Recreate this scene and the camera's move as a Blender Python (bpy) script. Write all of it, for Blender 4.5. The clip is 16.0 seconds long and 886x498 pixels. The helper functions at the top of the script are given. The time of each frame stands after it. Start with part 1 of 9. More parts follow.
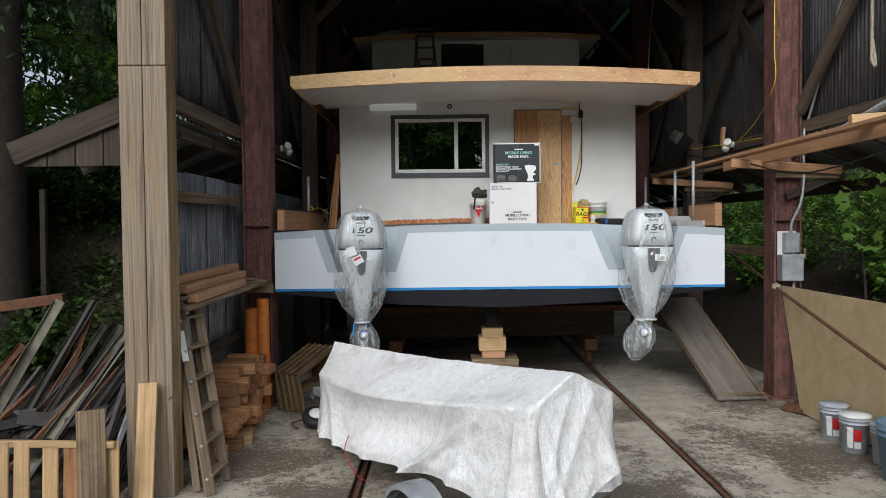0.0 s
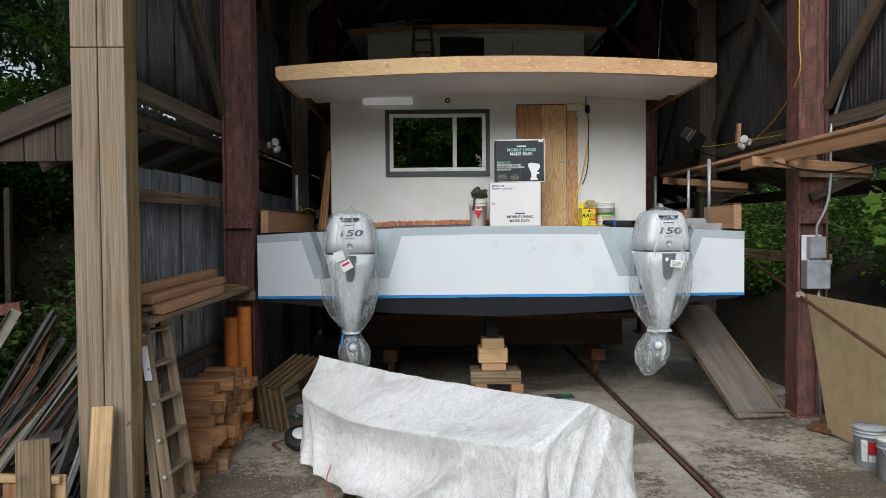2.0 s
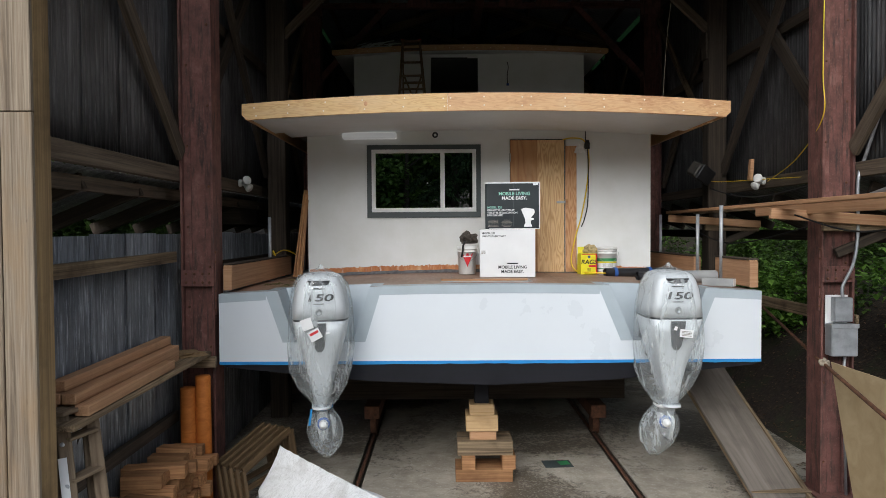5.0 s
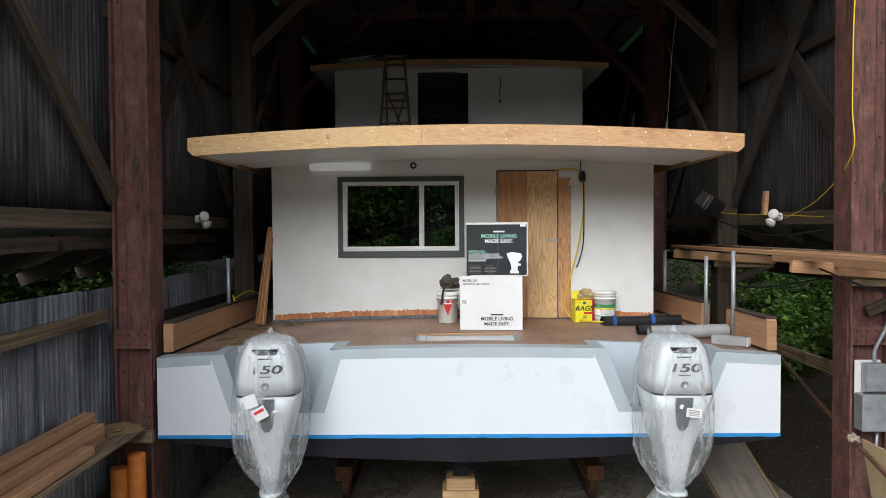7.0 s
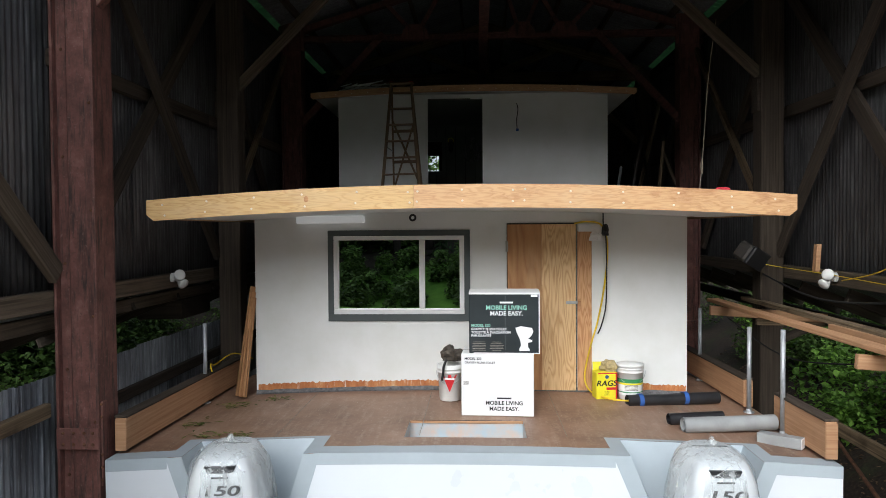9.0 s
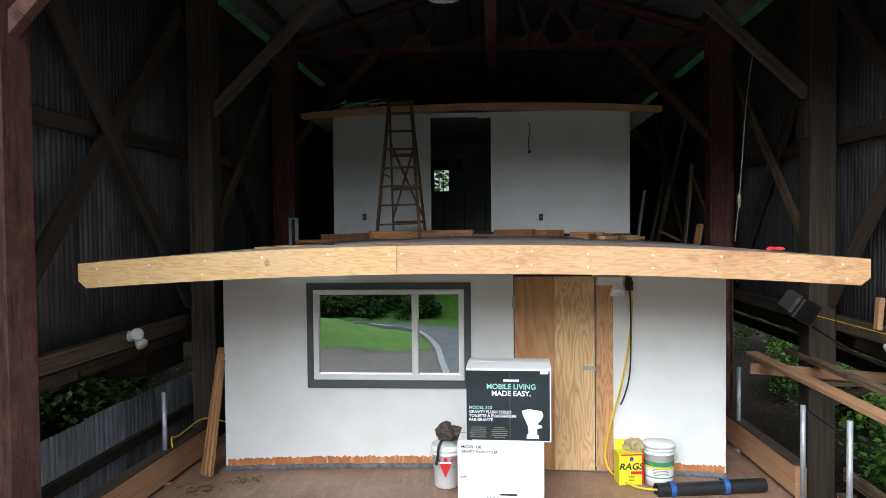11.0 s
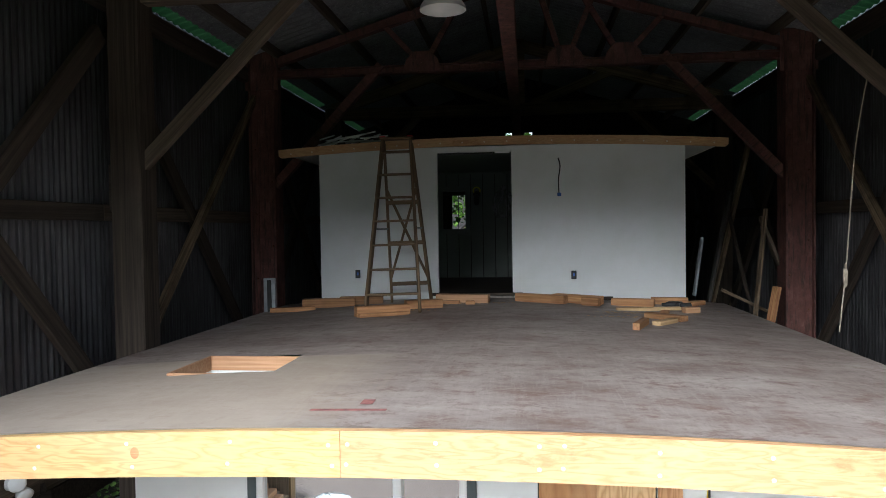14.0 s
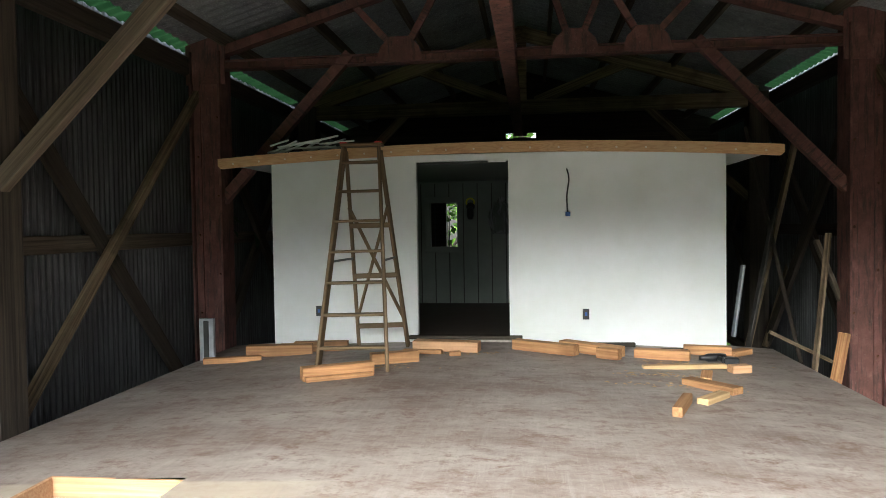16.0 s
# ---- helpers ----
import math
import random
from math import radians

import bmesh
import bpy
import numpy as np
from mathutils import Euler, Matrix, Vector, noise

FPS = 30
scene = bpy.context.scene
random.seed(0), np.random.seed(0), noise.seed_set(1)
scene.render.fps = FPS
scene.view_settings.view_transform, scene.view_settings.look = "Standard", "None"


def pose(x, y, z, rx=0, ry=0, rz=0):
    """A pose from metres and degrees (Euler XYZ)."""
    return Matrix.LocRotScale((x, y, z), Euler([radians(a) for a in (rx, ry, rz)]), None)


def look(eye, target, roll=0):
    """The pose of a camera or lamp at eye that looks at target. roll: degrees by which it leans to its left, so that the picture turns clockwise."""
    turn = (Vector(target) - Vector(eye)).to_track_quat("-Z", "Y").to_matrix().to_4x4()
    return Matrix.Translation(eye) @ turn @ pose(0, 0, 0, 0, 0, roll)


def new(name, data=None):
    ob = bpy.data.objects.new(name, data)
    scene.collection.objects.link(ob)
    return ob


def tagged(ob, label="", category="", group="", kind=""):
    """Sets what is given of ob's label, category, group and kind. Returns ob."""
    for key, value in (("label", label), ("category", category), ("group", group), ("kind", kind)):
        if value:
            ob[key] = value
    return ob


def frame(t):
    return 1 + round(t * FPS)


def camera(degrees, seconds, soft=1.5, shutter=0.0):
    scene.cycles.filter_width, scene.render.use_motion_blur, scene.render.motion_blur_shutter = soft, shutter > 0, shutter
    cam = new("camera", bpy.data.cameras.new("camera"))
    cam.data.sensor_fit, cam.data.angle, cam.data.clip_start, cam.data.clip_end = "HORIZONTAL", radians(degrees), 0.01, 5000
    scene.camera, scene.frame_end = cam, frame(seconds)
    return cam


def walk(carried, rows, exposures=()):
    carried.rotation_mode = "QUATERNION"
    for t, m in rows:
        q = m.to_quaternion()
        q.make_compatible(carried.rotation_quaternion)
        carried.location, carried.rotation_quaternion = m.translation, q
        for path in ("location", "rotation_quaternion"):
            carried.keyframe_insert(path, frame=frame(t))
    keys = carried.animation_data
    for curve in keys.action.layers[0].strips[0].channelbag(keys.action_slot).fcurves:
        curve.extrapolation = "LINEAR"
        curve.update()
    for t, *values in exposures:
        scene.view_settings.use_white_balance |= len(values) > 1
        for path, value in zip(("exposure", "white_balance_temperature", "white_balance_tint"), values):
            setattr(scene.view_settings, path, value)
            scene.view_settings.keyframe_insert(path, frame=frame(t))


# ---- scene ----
cam = camera(63.1, 16.0, soft=0.75)
METRES, EYE, TILT, LEAN, TURN = 9.25, 2.2, 0.0, 0.0, 0.0
ROWS = [
    (0.0, 0.0, 0.0, 0.0, -0.02, -1.64, 0.62),
    (0.5, -0.001, 0.0089, 0.0004, -0.01, -1.63, 0.58),
    (1.0, -0.0005, 0.0266, 0.0031, 0.02, -1.62, 0.54),
    (1.5, 0.0024, 0.0538, 0.004, -0.01, -1.62, 0.48),
    (2.0, 0.0047, 0.0742, 0.003, 0.01, -1.62, 0.48),
    (2.5, 0.0043, 0.0861, 0.0068, 0.0, -1.62, 0.46),
    (3.0, 0.0035, 0.0987, 0.0179, 0.01, -1.6, 0.44),
    (3.5, 0.0066, 0.1121, 0.0312, 0.02, -1.62, 0.4),
    (4.0, 0.0115, 0.1279, 0.0444, 0.04, -1.6, 0.38),
    (6.5, 0.0514, 0.2465, 0.1045, 0.16, -1.53, 0.37),
    (7.0, 0.0599, 0.2751, 0.1207, 0.51, -1.55, 0.38),
    (7.5, 0.0682, 0.3031, 0.1404, 1.43, -1.53, 0.39),
    (8.0, 0.077, 0.3297, 0.16, 2.12, -1.5, 0.4),
    (10.5, 0.0999, 0.4741, 0.2274, 3.64, -1.64, 0.49),
    (11.0, 0.1047, 0.5038, 0.243, 4.21, -1.63, 0.55),
    (11.5, 0.1082, 0.5358, 0.2606, 4.7, -1.63, 0.59),
    (12.0, 0.1118, 0.5698, 0.2771, 5.16, -1.59, 0.64),
    (12.5, 0.1136, 0.6062, 0.2937, 5.65, -1.67, 0.7),
    (13.0, 0.1156, 0.6423, 0.3049, 6.12, -1.56, 0.75),
    (13.5, 0.116, 0.6777, 0.3145, 6.33, -1.58, 0.8),
    (14.0, 0.1153, 0.7197, 0.3206, 6.57, -1.6, 0.85),
    (14.5, 0.1141, 0.7739, 0.3313, 6.75, -1.7, 0.86),
    (15.0, 0.1148, 0.8198, 0.34, 6.87, -1.74, 0.88),
    (15.5, 0.1144, 0.8596, 0.3442, 6.93, -1.78, 0.88),
    (16.0, 0.1202, 0.9032, 0.3515, 6.95, -1.81, 0.82),
]
walk(cam, [(t, pose(0, 0, EYE, TILT, LEAN, TURN) @ pose(METRES * x, METRES * y, METRES * z, 90 + pitch, roll, yaw)) for t, x, y, z, yaw, pitch, roll in ROWS],
     exposures=((0.0, -0.12, 6150, 9), (4.0, -0.08, 6150, 9), (7.5, 0.19, 6150, 9), (11.0, 0.6, 5800, 7), (13.5, 1.2, 5500, 7), (14.5, 1.75, 5950, 6), (15.0, 2.3, 6050, 4), (16.0, 2.95, 6100, 3)))

# ---- world and light ----
world = bpy.data.worlds.new("overcast_sky")
scene.world = world
world.use_nodes = True
wn = world.node_tree
sky = wn.nodes.new("ShaderNodeTexSky")
sky.sky_type, sky.sun_disc = "NISHITA", False
sky.sun_elevation, sky.sun_rotation = radians(32), radians(195)
sky.air_density, sky.dust_density, sky.ozone_density = 1.0, 4.0, 1.0
soften = wn.nodes.new("ShaderNodeHueSaturation")
soften.inputs["Saturation"].default_value = 0.45
wn.links.new(sky.outputs[0], soften.inputs["Color"])
wn.links.new(soften.outputs[0], wn.nodes["Background"].inputs["Color"])
wn.nodes["Background"].inputs["Strength"].default_value = 0.15
sun_data = bpy.data.lights.new("sun", "SUN")
sun_data.energy, sun_data.angle, sun_data.color = 1.6, radians(50), (0.95, 0.98, 1.0)
sun = new("sun", sun_data)
sun.matrix_basis = look((-5.5, -21, 17.5), (0, 6, 0))


# ---- materials ----
def material(name):
    m = bpy.data.materials.new(name)
    m.use_nodes = True
    nt = m.node_tree
    return m, nt, nt.nodes["Principled BSDF"]


def noise_node(nt, vec, scale, detail=6.0, rough=0.6, distort=0.0):
    n = nt.nodes.new("ShaderNodeTexNoise")
    n.inputs["Scale"].default_value, n.inputs["Detail"].default_value = scale, detail
    n.inputs["Roughness"].default_value, n.inputs["Distortion"].default_value = rough, distort
    nt.links.new(vec, n.inputs["Vector"])
    return n.outputs["Fac"]


def ramp_node(nt, fac, stops):
    r = nt.nodes.new("ShaderNodeValToRGB")
    el = r.color_ramp.elements
    while len(el) < len(stops):
        el.new(0.5)
    for e, (p, c) in zip(el, stops):
        e.position, e.color = p, (*c, 1) if len(c) == 3 else c
    nt.links.new(fac, r.inputs["Fac"])
    return r.outputs["Color"]


def mix_node(nt, a, b, fac, mode="MIX"):
    m = nt.nodes.new("ShaderNodeMix")
    m.data_type, m.blend_type = "RGBA", mode
    for sock, v in ((m.inputs[0], fac), (m.inputs[6], a), (m.inputs[7], b)):
        if isinstance(v, (int, float)):
            sock.default_value = v
        elif isinstance(v, tuple):
            sock.default_value = (*v, 1)
        else:
            nt.links.new(v, sock)
    return m.outputs[2]


def math_node(nt, op, a, b=0.0):
    m = nt.nodes.new("ShaderNodeMath")
    m.operation = op
    for sock, v in ((m.inputs[0], a), (m.inputs[1], b)):
        if isinstance(v, (int, float)):
            sock.default_value = v
        else:
            nt.links.new(v, sock)
    return m.outputs[0]


def coords(nt, stretch=(1, 1, 1), shift=True, kind="Object"):
    tc = nt.nodes.new("ShaderNodeTexCoord")
    mp = nt.nodes.new("ShaderNodeMapping")
    mp.inputs["Scale"].default_value = stretch
    nt.links.new(tc.outputs[kind], mp.inputs["Vector"])
    if shift:
        oi = nt.nodes.new("ShaderNodeObjectInfo")
        s = math_node(nt, "MULTIPLY", oi.outputs["Random"], 37.0)
        nt.links.new(s, mp.inputs["Location"])
    return mp.outputs["Vector"]


def bump_node(nt, bsdf, height, strength=0.3, dist=0.01):
    b = nt.nodes.new("ShaderNodeBump")
    b.inputs["Strength"].default_value, b.inputs["Distance"].default_value = strength, dist
    nt.links.new(height, b.inputs["Height"])
    nt.links.new(b.outputs[0], bsdf.inputs["Normal"])


def vary(nt, col, amount=0.25):
    """Object to object variation of value."""
    oi = nt.nodes.new("ShaderNodeObjectInfo")
    v = math_node(nt, "ADD", math_node(nt, "MULTIPLY", oi.outputs["Random"], 2 * amount), 1 - amount)
    h = nt.nodes.new("ShaderNodeHueSaturation")
    nt.links.new(v, h.inputs["Value"])
    nt.links.new(col, h.inputs["Color"])
    return h.outputs[0]


def wood(name, dark, light, rough=0.75, grain=26.0, along=1.2, bump=0.35, amount=0.2, axis=0, stain=0.3):
    """Timber with its grain along the piece's own x (axis 0), y or z."""
    m, nt, b = material(name)
    st = [grain, grain, grain]
    st[axis] = along
    v = coords(nt, tuple(st))
    g = noise_node(nt, v, 1.0, 8, 0.62, 0.7)
    blot = noise_node(nt, coords(nt), 2.6, 5, 0.6)
    c = ramp_node(nt, g, [(0.3, dark), (0.68, light)])
    c = mix_node(nt, c, tuple(0.45 * x for x in dark), math_node(nt, "MULTIPLY", ramp_node(nt, blot, [(0.5, (0, 0, 0)), (0.75, (1, 1, 1))]), stain))
    c = vary(nt, c, amount)
    nt.links.new(c, b.inputs["Base Color"])
    b.inputs["Roughness"].default_value = rough
    b.inputs["Specular IOR Level"].default_value = 0.25
    bump_node(nt, b, g, bump, 0.006)
    return m


def plain(name, colour, rough=0.5, metal=0.0, spots=0.12, scale=6.0, bump=0.05, spec=0.5, dirt=None):
    """A finished surface with faint mottling and a little relief."""
    m, nt, b = material(name)
    n = noise_node(nt, coords(nt), scale, 6, 0.6)
    fine = noise_node(nt, coords(nt), scale * 14, 3, 0.6)
    d = dirt or tuple(x * (1 - 2 * spots) for x in colour)
    c = ramp_node(nt, n, [(0.3, d), (0.62, colour)])
    nt.links.new(c, b.inputs["Base Color"])
    r = nt.nodes.new("ShaderNodeMapRange")
    r.inputs["To Min"].default_value, r.inputs["To Max"].default_value = max(0.02, rough - 0.1), min(1, rough + 0.1)
    nt.links.new(n, r.inputs["Value"])
    nt.links.new(r.outputs[0], b.inputs["Roughness"])
    b.inputs["Metallic"].default_value = metal
    b.inputs["Specular IOR Level"].default_value = spec
    if bump:
        bump_node(nt, b, fine, bump, 0.003)
    return m


def glassy(name, tint, rough, clear, ior=1.45):
    """Thin clear sheet: part see-through, part gloss."""
    m, nt, b = material(name)
    b.inputs["Base Color"].default_value = (*tint, 1)
    b.inputs["Roughness"].default_value = rough
    t = nt.nodes.new("ShaderNodeBsdfTransparent")
    t.inputs[0].default_value = (0.96, 0.97, 0.97, 1)
    mx = nt.nodes.new("ShaderNodeMixShader")
    mx.inputs[0].default_value = clear
    nt.links.new(b.outputs[0], mx.inputs[1])
    nt.links.new(t.outputs[0], mx.inputs[2])
    nt.links.new(mx.outputs[0], nt.nodes["Material Output"].inputs["Surface"])
    return m, nt, b, mx


M = {}
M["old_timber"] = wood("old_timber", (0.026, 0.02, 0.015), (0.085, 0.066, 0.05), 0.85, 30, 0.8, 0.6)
M["grey_timber"] = wood("grey_timber", (0.055, 0.037, 0.022), (0.34, 0.25, 0.155), 0.85, 42, 0.7, 0.8, 0.12, 0, 0.85)
M["warm_edge"] = wood("warm_edge", (0.15, 0.1, 0.05), (0.38, 0.26, 0.13), 0.8, 30, 0.4, 0.6, 0.05, 0, 0.6)
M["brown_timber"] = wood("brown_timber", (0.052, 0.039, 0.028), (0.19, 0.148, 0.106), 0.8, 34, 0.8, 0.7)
M["fir"] = wood("fir", (0.36, 0.185, 0.095), (0.53, 0.315, 0.175), 0.65, 50, 1.0, 0.3, 0.15, 0, 0.3)
M["well_paint"] = plain("well_paint", (0.4, 0.48, 0.53), 0.5, 0, 0.1, 7, 0.1, 0.5, (0.58, 0.42, 0.32))
M["fir_pale"] = wood("fir_pale", (0.36, 0.22, 0.1), (0.6, 0.42, 0.23), 0.65, 34, 1.0, 0.3, 0.14, 0, 0.45)
M["block_wood"] = wood("block_wood", (0.25, 0.115, 0.05), (0.56, 0.3, 0.14), 0.7, 38, 1.2, 0.35, 0.35, 0, 0.5)
M["plywood_raw"] = wood("plywood_raw", (0.42, 0.31, 0.17), (0.52, 0.4, 0.24), 0.75, 5, 0.5, 0.1, 0.03, 0, 0.12)
M["ladder_wood"] = wood("ladder_wood", (0.12, 0.085, 0.055), (0.28, 0.21, 0.14), 0.75, 30, 1.0, 0.3, 0.12)
M["ladder_brown"] = wood("ladder_brown", (0.08, 0.05, 0.026), (0.19, 0.125, 0.066), 0.65, 30, 1.0, 0.25, 0.1)
M["ochre_wood"] = wood("ochre_wood", (0.42, 0.12, 0.018), (0.6, 0.2, 0.04), 0.6, 20, 1.0, 0.1, 0.08)
M["ramp_wood"] = wood("ramp_wood", (0.14, 0.12, 0.1), (0.24, 0.21, 0.18), 0.8, 12, 0.8, 0.2, 0.05, 0, 0.4)
M["white_wall"] = plain("white_wall", (0.78, 0.79, 0.78), 0.45, 0, 0.02, 1.8, 0.06, 0.5, (0.7, 0.71, 0.675))
M["hull_paint"] = plain("hull_paint", (0.72, 0.76, 0.8), 0.3, 0, 0.015, 1.2, 0.02)
M["grey_paint"] = plain("grey_paint", (0.42, 0.48, 0.52), 0.5, 0, 0.04, 4, 0.1)
M["bottom_paint"] = plain("bottom_paint", (0.011, 0.011, 0.015), 0.55, 0, 0.2, 3, 0.1, 0.25)
M["masking_tape"] = plain("masking_tape", (0.02, 0.25, 0.6), 0.6, 0, 0.08, 9, 0.05)
M["frame_grey"] = plain("frame_grey", (0.07, 0.085, 0.085), 0.55, 0, 0.06, 7, 0.06)
M["vinyl"] = plain("vinyl", (0.8, 0.8, 0.79), 0.35, 0, 0.02, 5, 0.0)
M["card_white"] = plain("card_white", (0.78, 0.78, 0.78), 0.6, 0, 0.03, 3, 0.06)
M["card_black"] = plain("card_black", (0.02, 0.027, 0.03), 0.35, 0, 0.2, 3, 0.06)
M["ink"] = plain("ink", (0.015, 0.016, 0.018), 0.5, 0, 0.1, 9, 0.0)
M["print_white"] = plain("print_white", (0.8, 0.8, 0.8), 0.5, 0, 0.02, 9, 0.0)
M["print_green"] = plain("print_green", (0.3, 0.62, 0.5), 0.5, 0, 0.05, 9, 0.0)
M["red"] = plain("red", (0.6, 0.02, 0.025), 0.45, 0, 0.08, 7, 0.0)
M["yellow"] = plain("yellow", (0.8, 0.56, 0.02), 0.45, 0, 0.05, 7, 0.0)
M["yellow_green"] = plain("yellow_green", (0.78, 0.7, 0.02), 0.5, 0, 0.05, 7, 0.0)
M["blue"] = plain("blue", (0.03, 0.1, 0.35), 0.5, 0, 0.1, 7, 0.0)
M["green_label"] = plain("green_label", (0.05, 0.28, 0.1), 0.5, 0, 0.1, 7, 0.0)
M["bucket_white"] = plain("bucket_white", (0.78, 0.78, 0.76), 0.4, 0, 0.06, 5, 0.03)
M["bucket_grey"] = plain("bucket_grey", (0.4, 0.43, 0.46), 0.45, 0, 0.1, 5, 0.05)
M["bin_blue"] = plain("bin_blue", (0.13, 0.2, 0.27), 0.5, 0, 0.1, 5, 0.05)
M["cowl_silver"] = plain("cowl_silver", (0.62, 0.65, 0.67), 0.42, 0.12, 0.02, 4, 0.0)
M["cowl_dark"] = plain("cowl_dark", (0.05, 0.055, 0.06), 0.35, 0.1, 0.08, 6, 0.0)
M["steel_grey"] = plain("steel_grey", (0.42, 0.44, 0.45), 0.45, 0.7, 0.12, 9, 0.1)
M["galvanised"] = plain("galvanised", (0.46, 0.48, 0.5), 0.5, 0.55, 0.15, 11, 0.12)
M["white_plastic"] = plain("white_plastic", (0.8, 0.8, 0.78), 0.35, 0, 0.03, 6, 0.0)
M["lit_tube"] = plain("lit_tube", (0.82, 0.82, 0.81), 0.4, 0, 0.02, 6, 0.0)
tube_b = M["lit_tube"].node_tree.nodes["Principled BSDF"]
tube_b.inputs["Emission Color"].default_value, tube_b.inputs["Emission Strength"].default_value = (1, 1, 0.98, 1), 0.14
M["black_rubber"] = plain("black_rubber", (0.016, 0.016, 0.017), 0.6, 0, 0.2, 8, 0.2)
M["black_plastic"] = plain("black_plastic", (0.02, 0.02, 0.022), 0.4, 0, 0.2, 8, 0.05)
M["grey_vinyl"] = plain("grey_vinyl", (0.33, 0.34, 0.34), 0.5, 0, 0.1, 6, 0.05)
M["rope"] = plain("rope", (0.42, 0.36, 0.27), 0.9, 0, 0.2, 40, 0.5)
M["rag_cloth"] = plain("rag_cloth", (0.5, 0.4, 0.2), 0.9, 0, 0.3, 30, 0.5)
M["glove"] = plain("glove", (0.09, 0.075, 0.06), 0.9, 0, 0.3, 30, 0.5)
M["bark"] = plain("bark", (0.042, 0.032, 0.024), 0.95, 0, 0.3, 12, 0.9)
M["plug"] = plain("plug", (0.8, 0.7, 0.56), 0.7, 0, 0.1, 9, 0.0)
M["sawdust"] = plain("sawdust", (0.3, 0.19, 0.09), 0.95, 0, 0.2, 60, 0.6)
M["dark_inside"] = plain("dark_inside", (0.05, 0.05, 0.045), 0.8, 0, 0.2, 5, 0.1)
M["panel_green"] = plain("panel_green", (0.2, 0.23, 0.2), 0.5, 0, 0.1, 3, 0.05)
M["brown_floor"] = plain("brown_floor", (0.05, 0.035, 0.025), 0.6, 0, 0.2, 5, 0.1)
M["fillet"] = plain("fillet", (0.16, 0.16, 0.165), 0.85, 0, 0.3, 25, 0.6)
M["putty"] = plain("putty", (0.33, 0.3, 0.26), 0.9, 0, 0.3, 25, 0.6)
M["red_chalk"] = plain("red_chalk", (0.34, 0.13, 0.115), 0.8, 0, 0.3, 30, 0.1)
M["red_tape"] = plain("red_tape", (0.55, 0.03, 0.05), 0.5, 0, 0.1, 9, 0.0)
M["aged_brass"] = plain("aged_brass", (0.4, 0.4, 0.36), 0.5, 0.6, 0.15, 9, 0.1)


def red_lead():
    """Oxide-red painted steel, faded and rusted."""
    m, nt, b = material("red_oxide_steel")
    v = coords(nt)
    n = noise_node(nt, v, 5, 8, 0.65)
    n2 = noise_node(nt, coords(nt, (9, 9, 1.2)), 2.2, 8, 0.7)
    c = ramp_node(nt, n, [(0.3, (0.085, 0.036, 0.03)), (0.55, (0.17, 0.07, 0.056)), (0.75, (0.27, 0.135, 0.108))])
    c = mix_node(nt, c, (0.035, 0.024, 0.02), ramp_node(nt, n2, [(0.5, (0, 0, 0)), (0.64, (0.85, 0.85, 0.85))]))
    grain = noise_node(nt, v, 45, 6, 0.75)
    c = mix_node(nt, c, (0.3, 0.2, 0.17), ramp_node(nt, grain, [(0.58, (0, 0, 0)), (0.7, (0.6, 0.6, 0.6))]))
    c = mix_node(nt, c, (0.03, 0.02, 0.016), ramp_node(nt, grain, [(0.3, (0.7, 0.7, 0.7)), (0.42, (0, 0, 0))]))
    nt.links.new(c, b.inputs["Base Color"])
    b.inputs["Roughness"].default_value = 0.75
    bump_node(nt, b, n2, 0.3, 0.004)
    return m


M["red_steel"] = red_lead()


def weathered_board():
    """Rain-silvered cladding board: fine grain, long dark water streaks, nail stains and warmer worn patches."""
    m, nt, b = material("weathered_board")
    fine = noise_node(nt, coords(nt, (1.6, 85, 85)), 1.0, 6, 0.65, 0.3)
    streak = noise_node(nt, coords(nt, (0.45, 16, 16)), 1.0, 7, 0.7, 0.5)
    patch_n = noise_node(nt, coords(nt, (0.8, 3, 3)), 1.3, 6, 0.65)
    c = ramp_node(nt, fine, [(0.32, (0.17, 0.132, 0.094)), (0.5, (0.26, 0.208, 0.152)), (0.68, (0.35, 0.287, 0.215))])
    c = mix_node(nt, c, (0.3, 0.2, 0.11), ramp_node(nt, patch_n, [(0.5, (0, 0, 0)), (0.68, (0.6, 0.6, 0.6))]))
    c = mix_node(nt, c, (0.055, 0.037, 0.025), ramp_node(nt, streak, [(0.53, (0, 0, 0)), (0.64, (0.5, 0.5, 0.5))]))
    c = mix_node(nt, c, (0.045, 0.03, 0.02), ramp_node(nt, fine, [(0.2, (0.9, 0.9, 0.9)), (0.33, (0, 0, 0))]))
    spot = noise_node(nt, coords(nt, (5, 9, 9)), 1.0, 2, 0.5)
    c = mix_node(nt, c, (0.04, 0.027, 0.018), ramp_node(nt, spot, [(0.74, (0, 0, 0)), (0.78, (0.9, 0.9, 0.9))]))
    nt.links.new(vary(nt, c, 0.12), b.inputs["Base Color"])
    b.inputs["Roughness"].default_value = 0.88
    b.inputs["Specular IOR Level"].default_value = 0.2
    bump_node(nt, b, mix_node(nt, fine, streak, 0.4), 0.8, 0.006)
    return m


M["post_board"] = weathered_board()


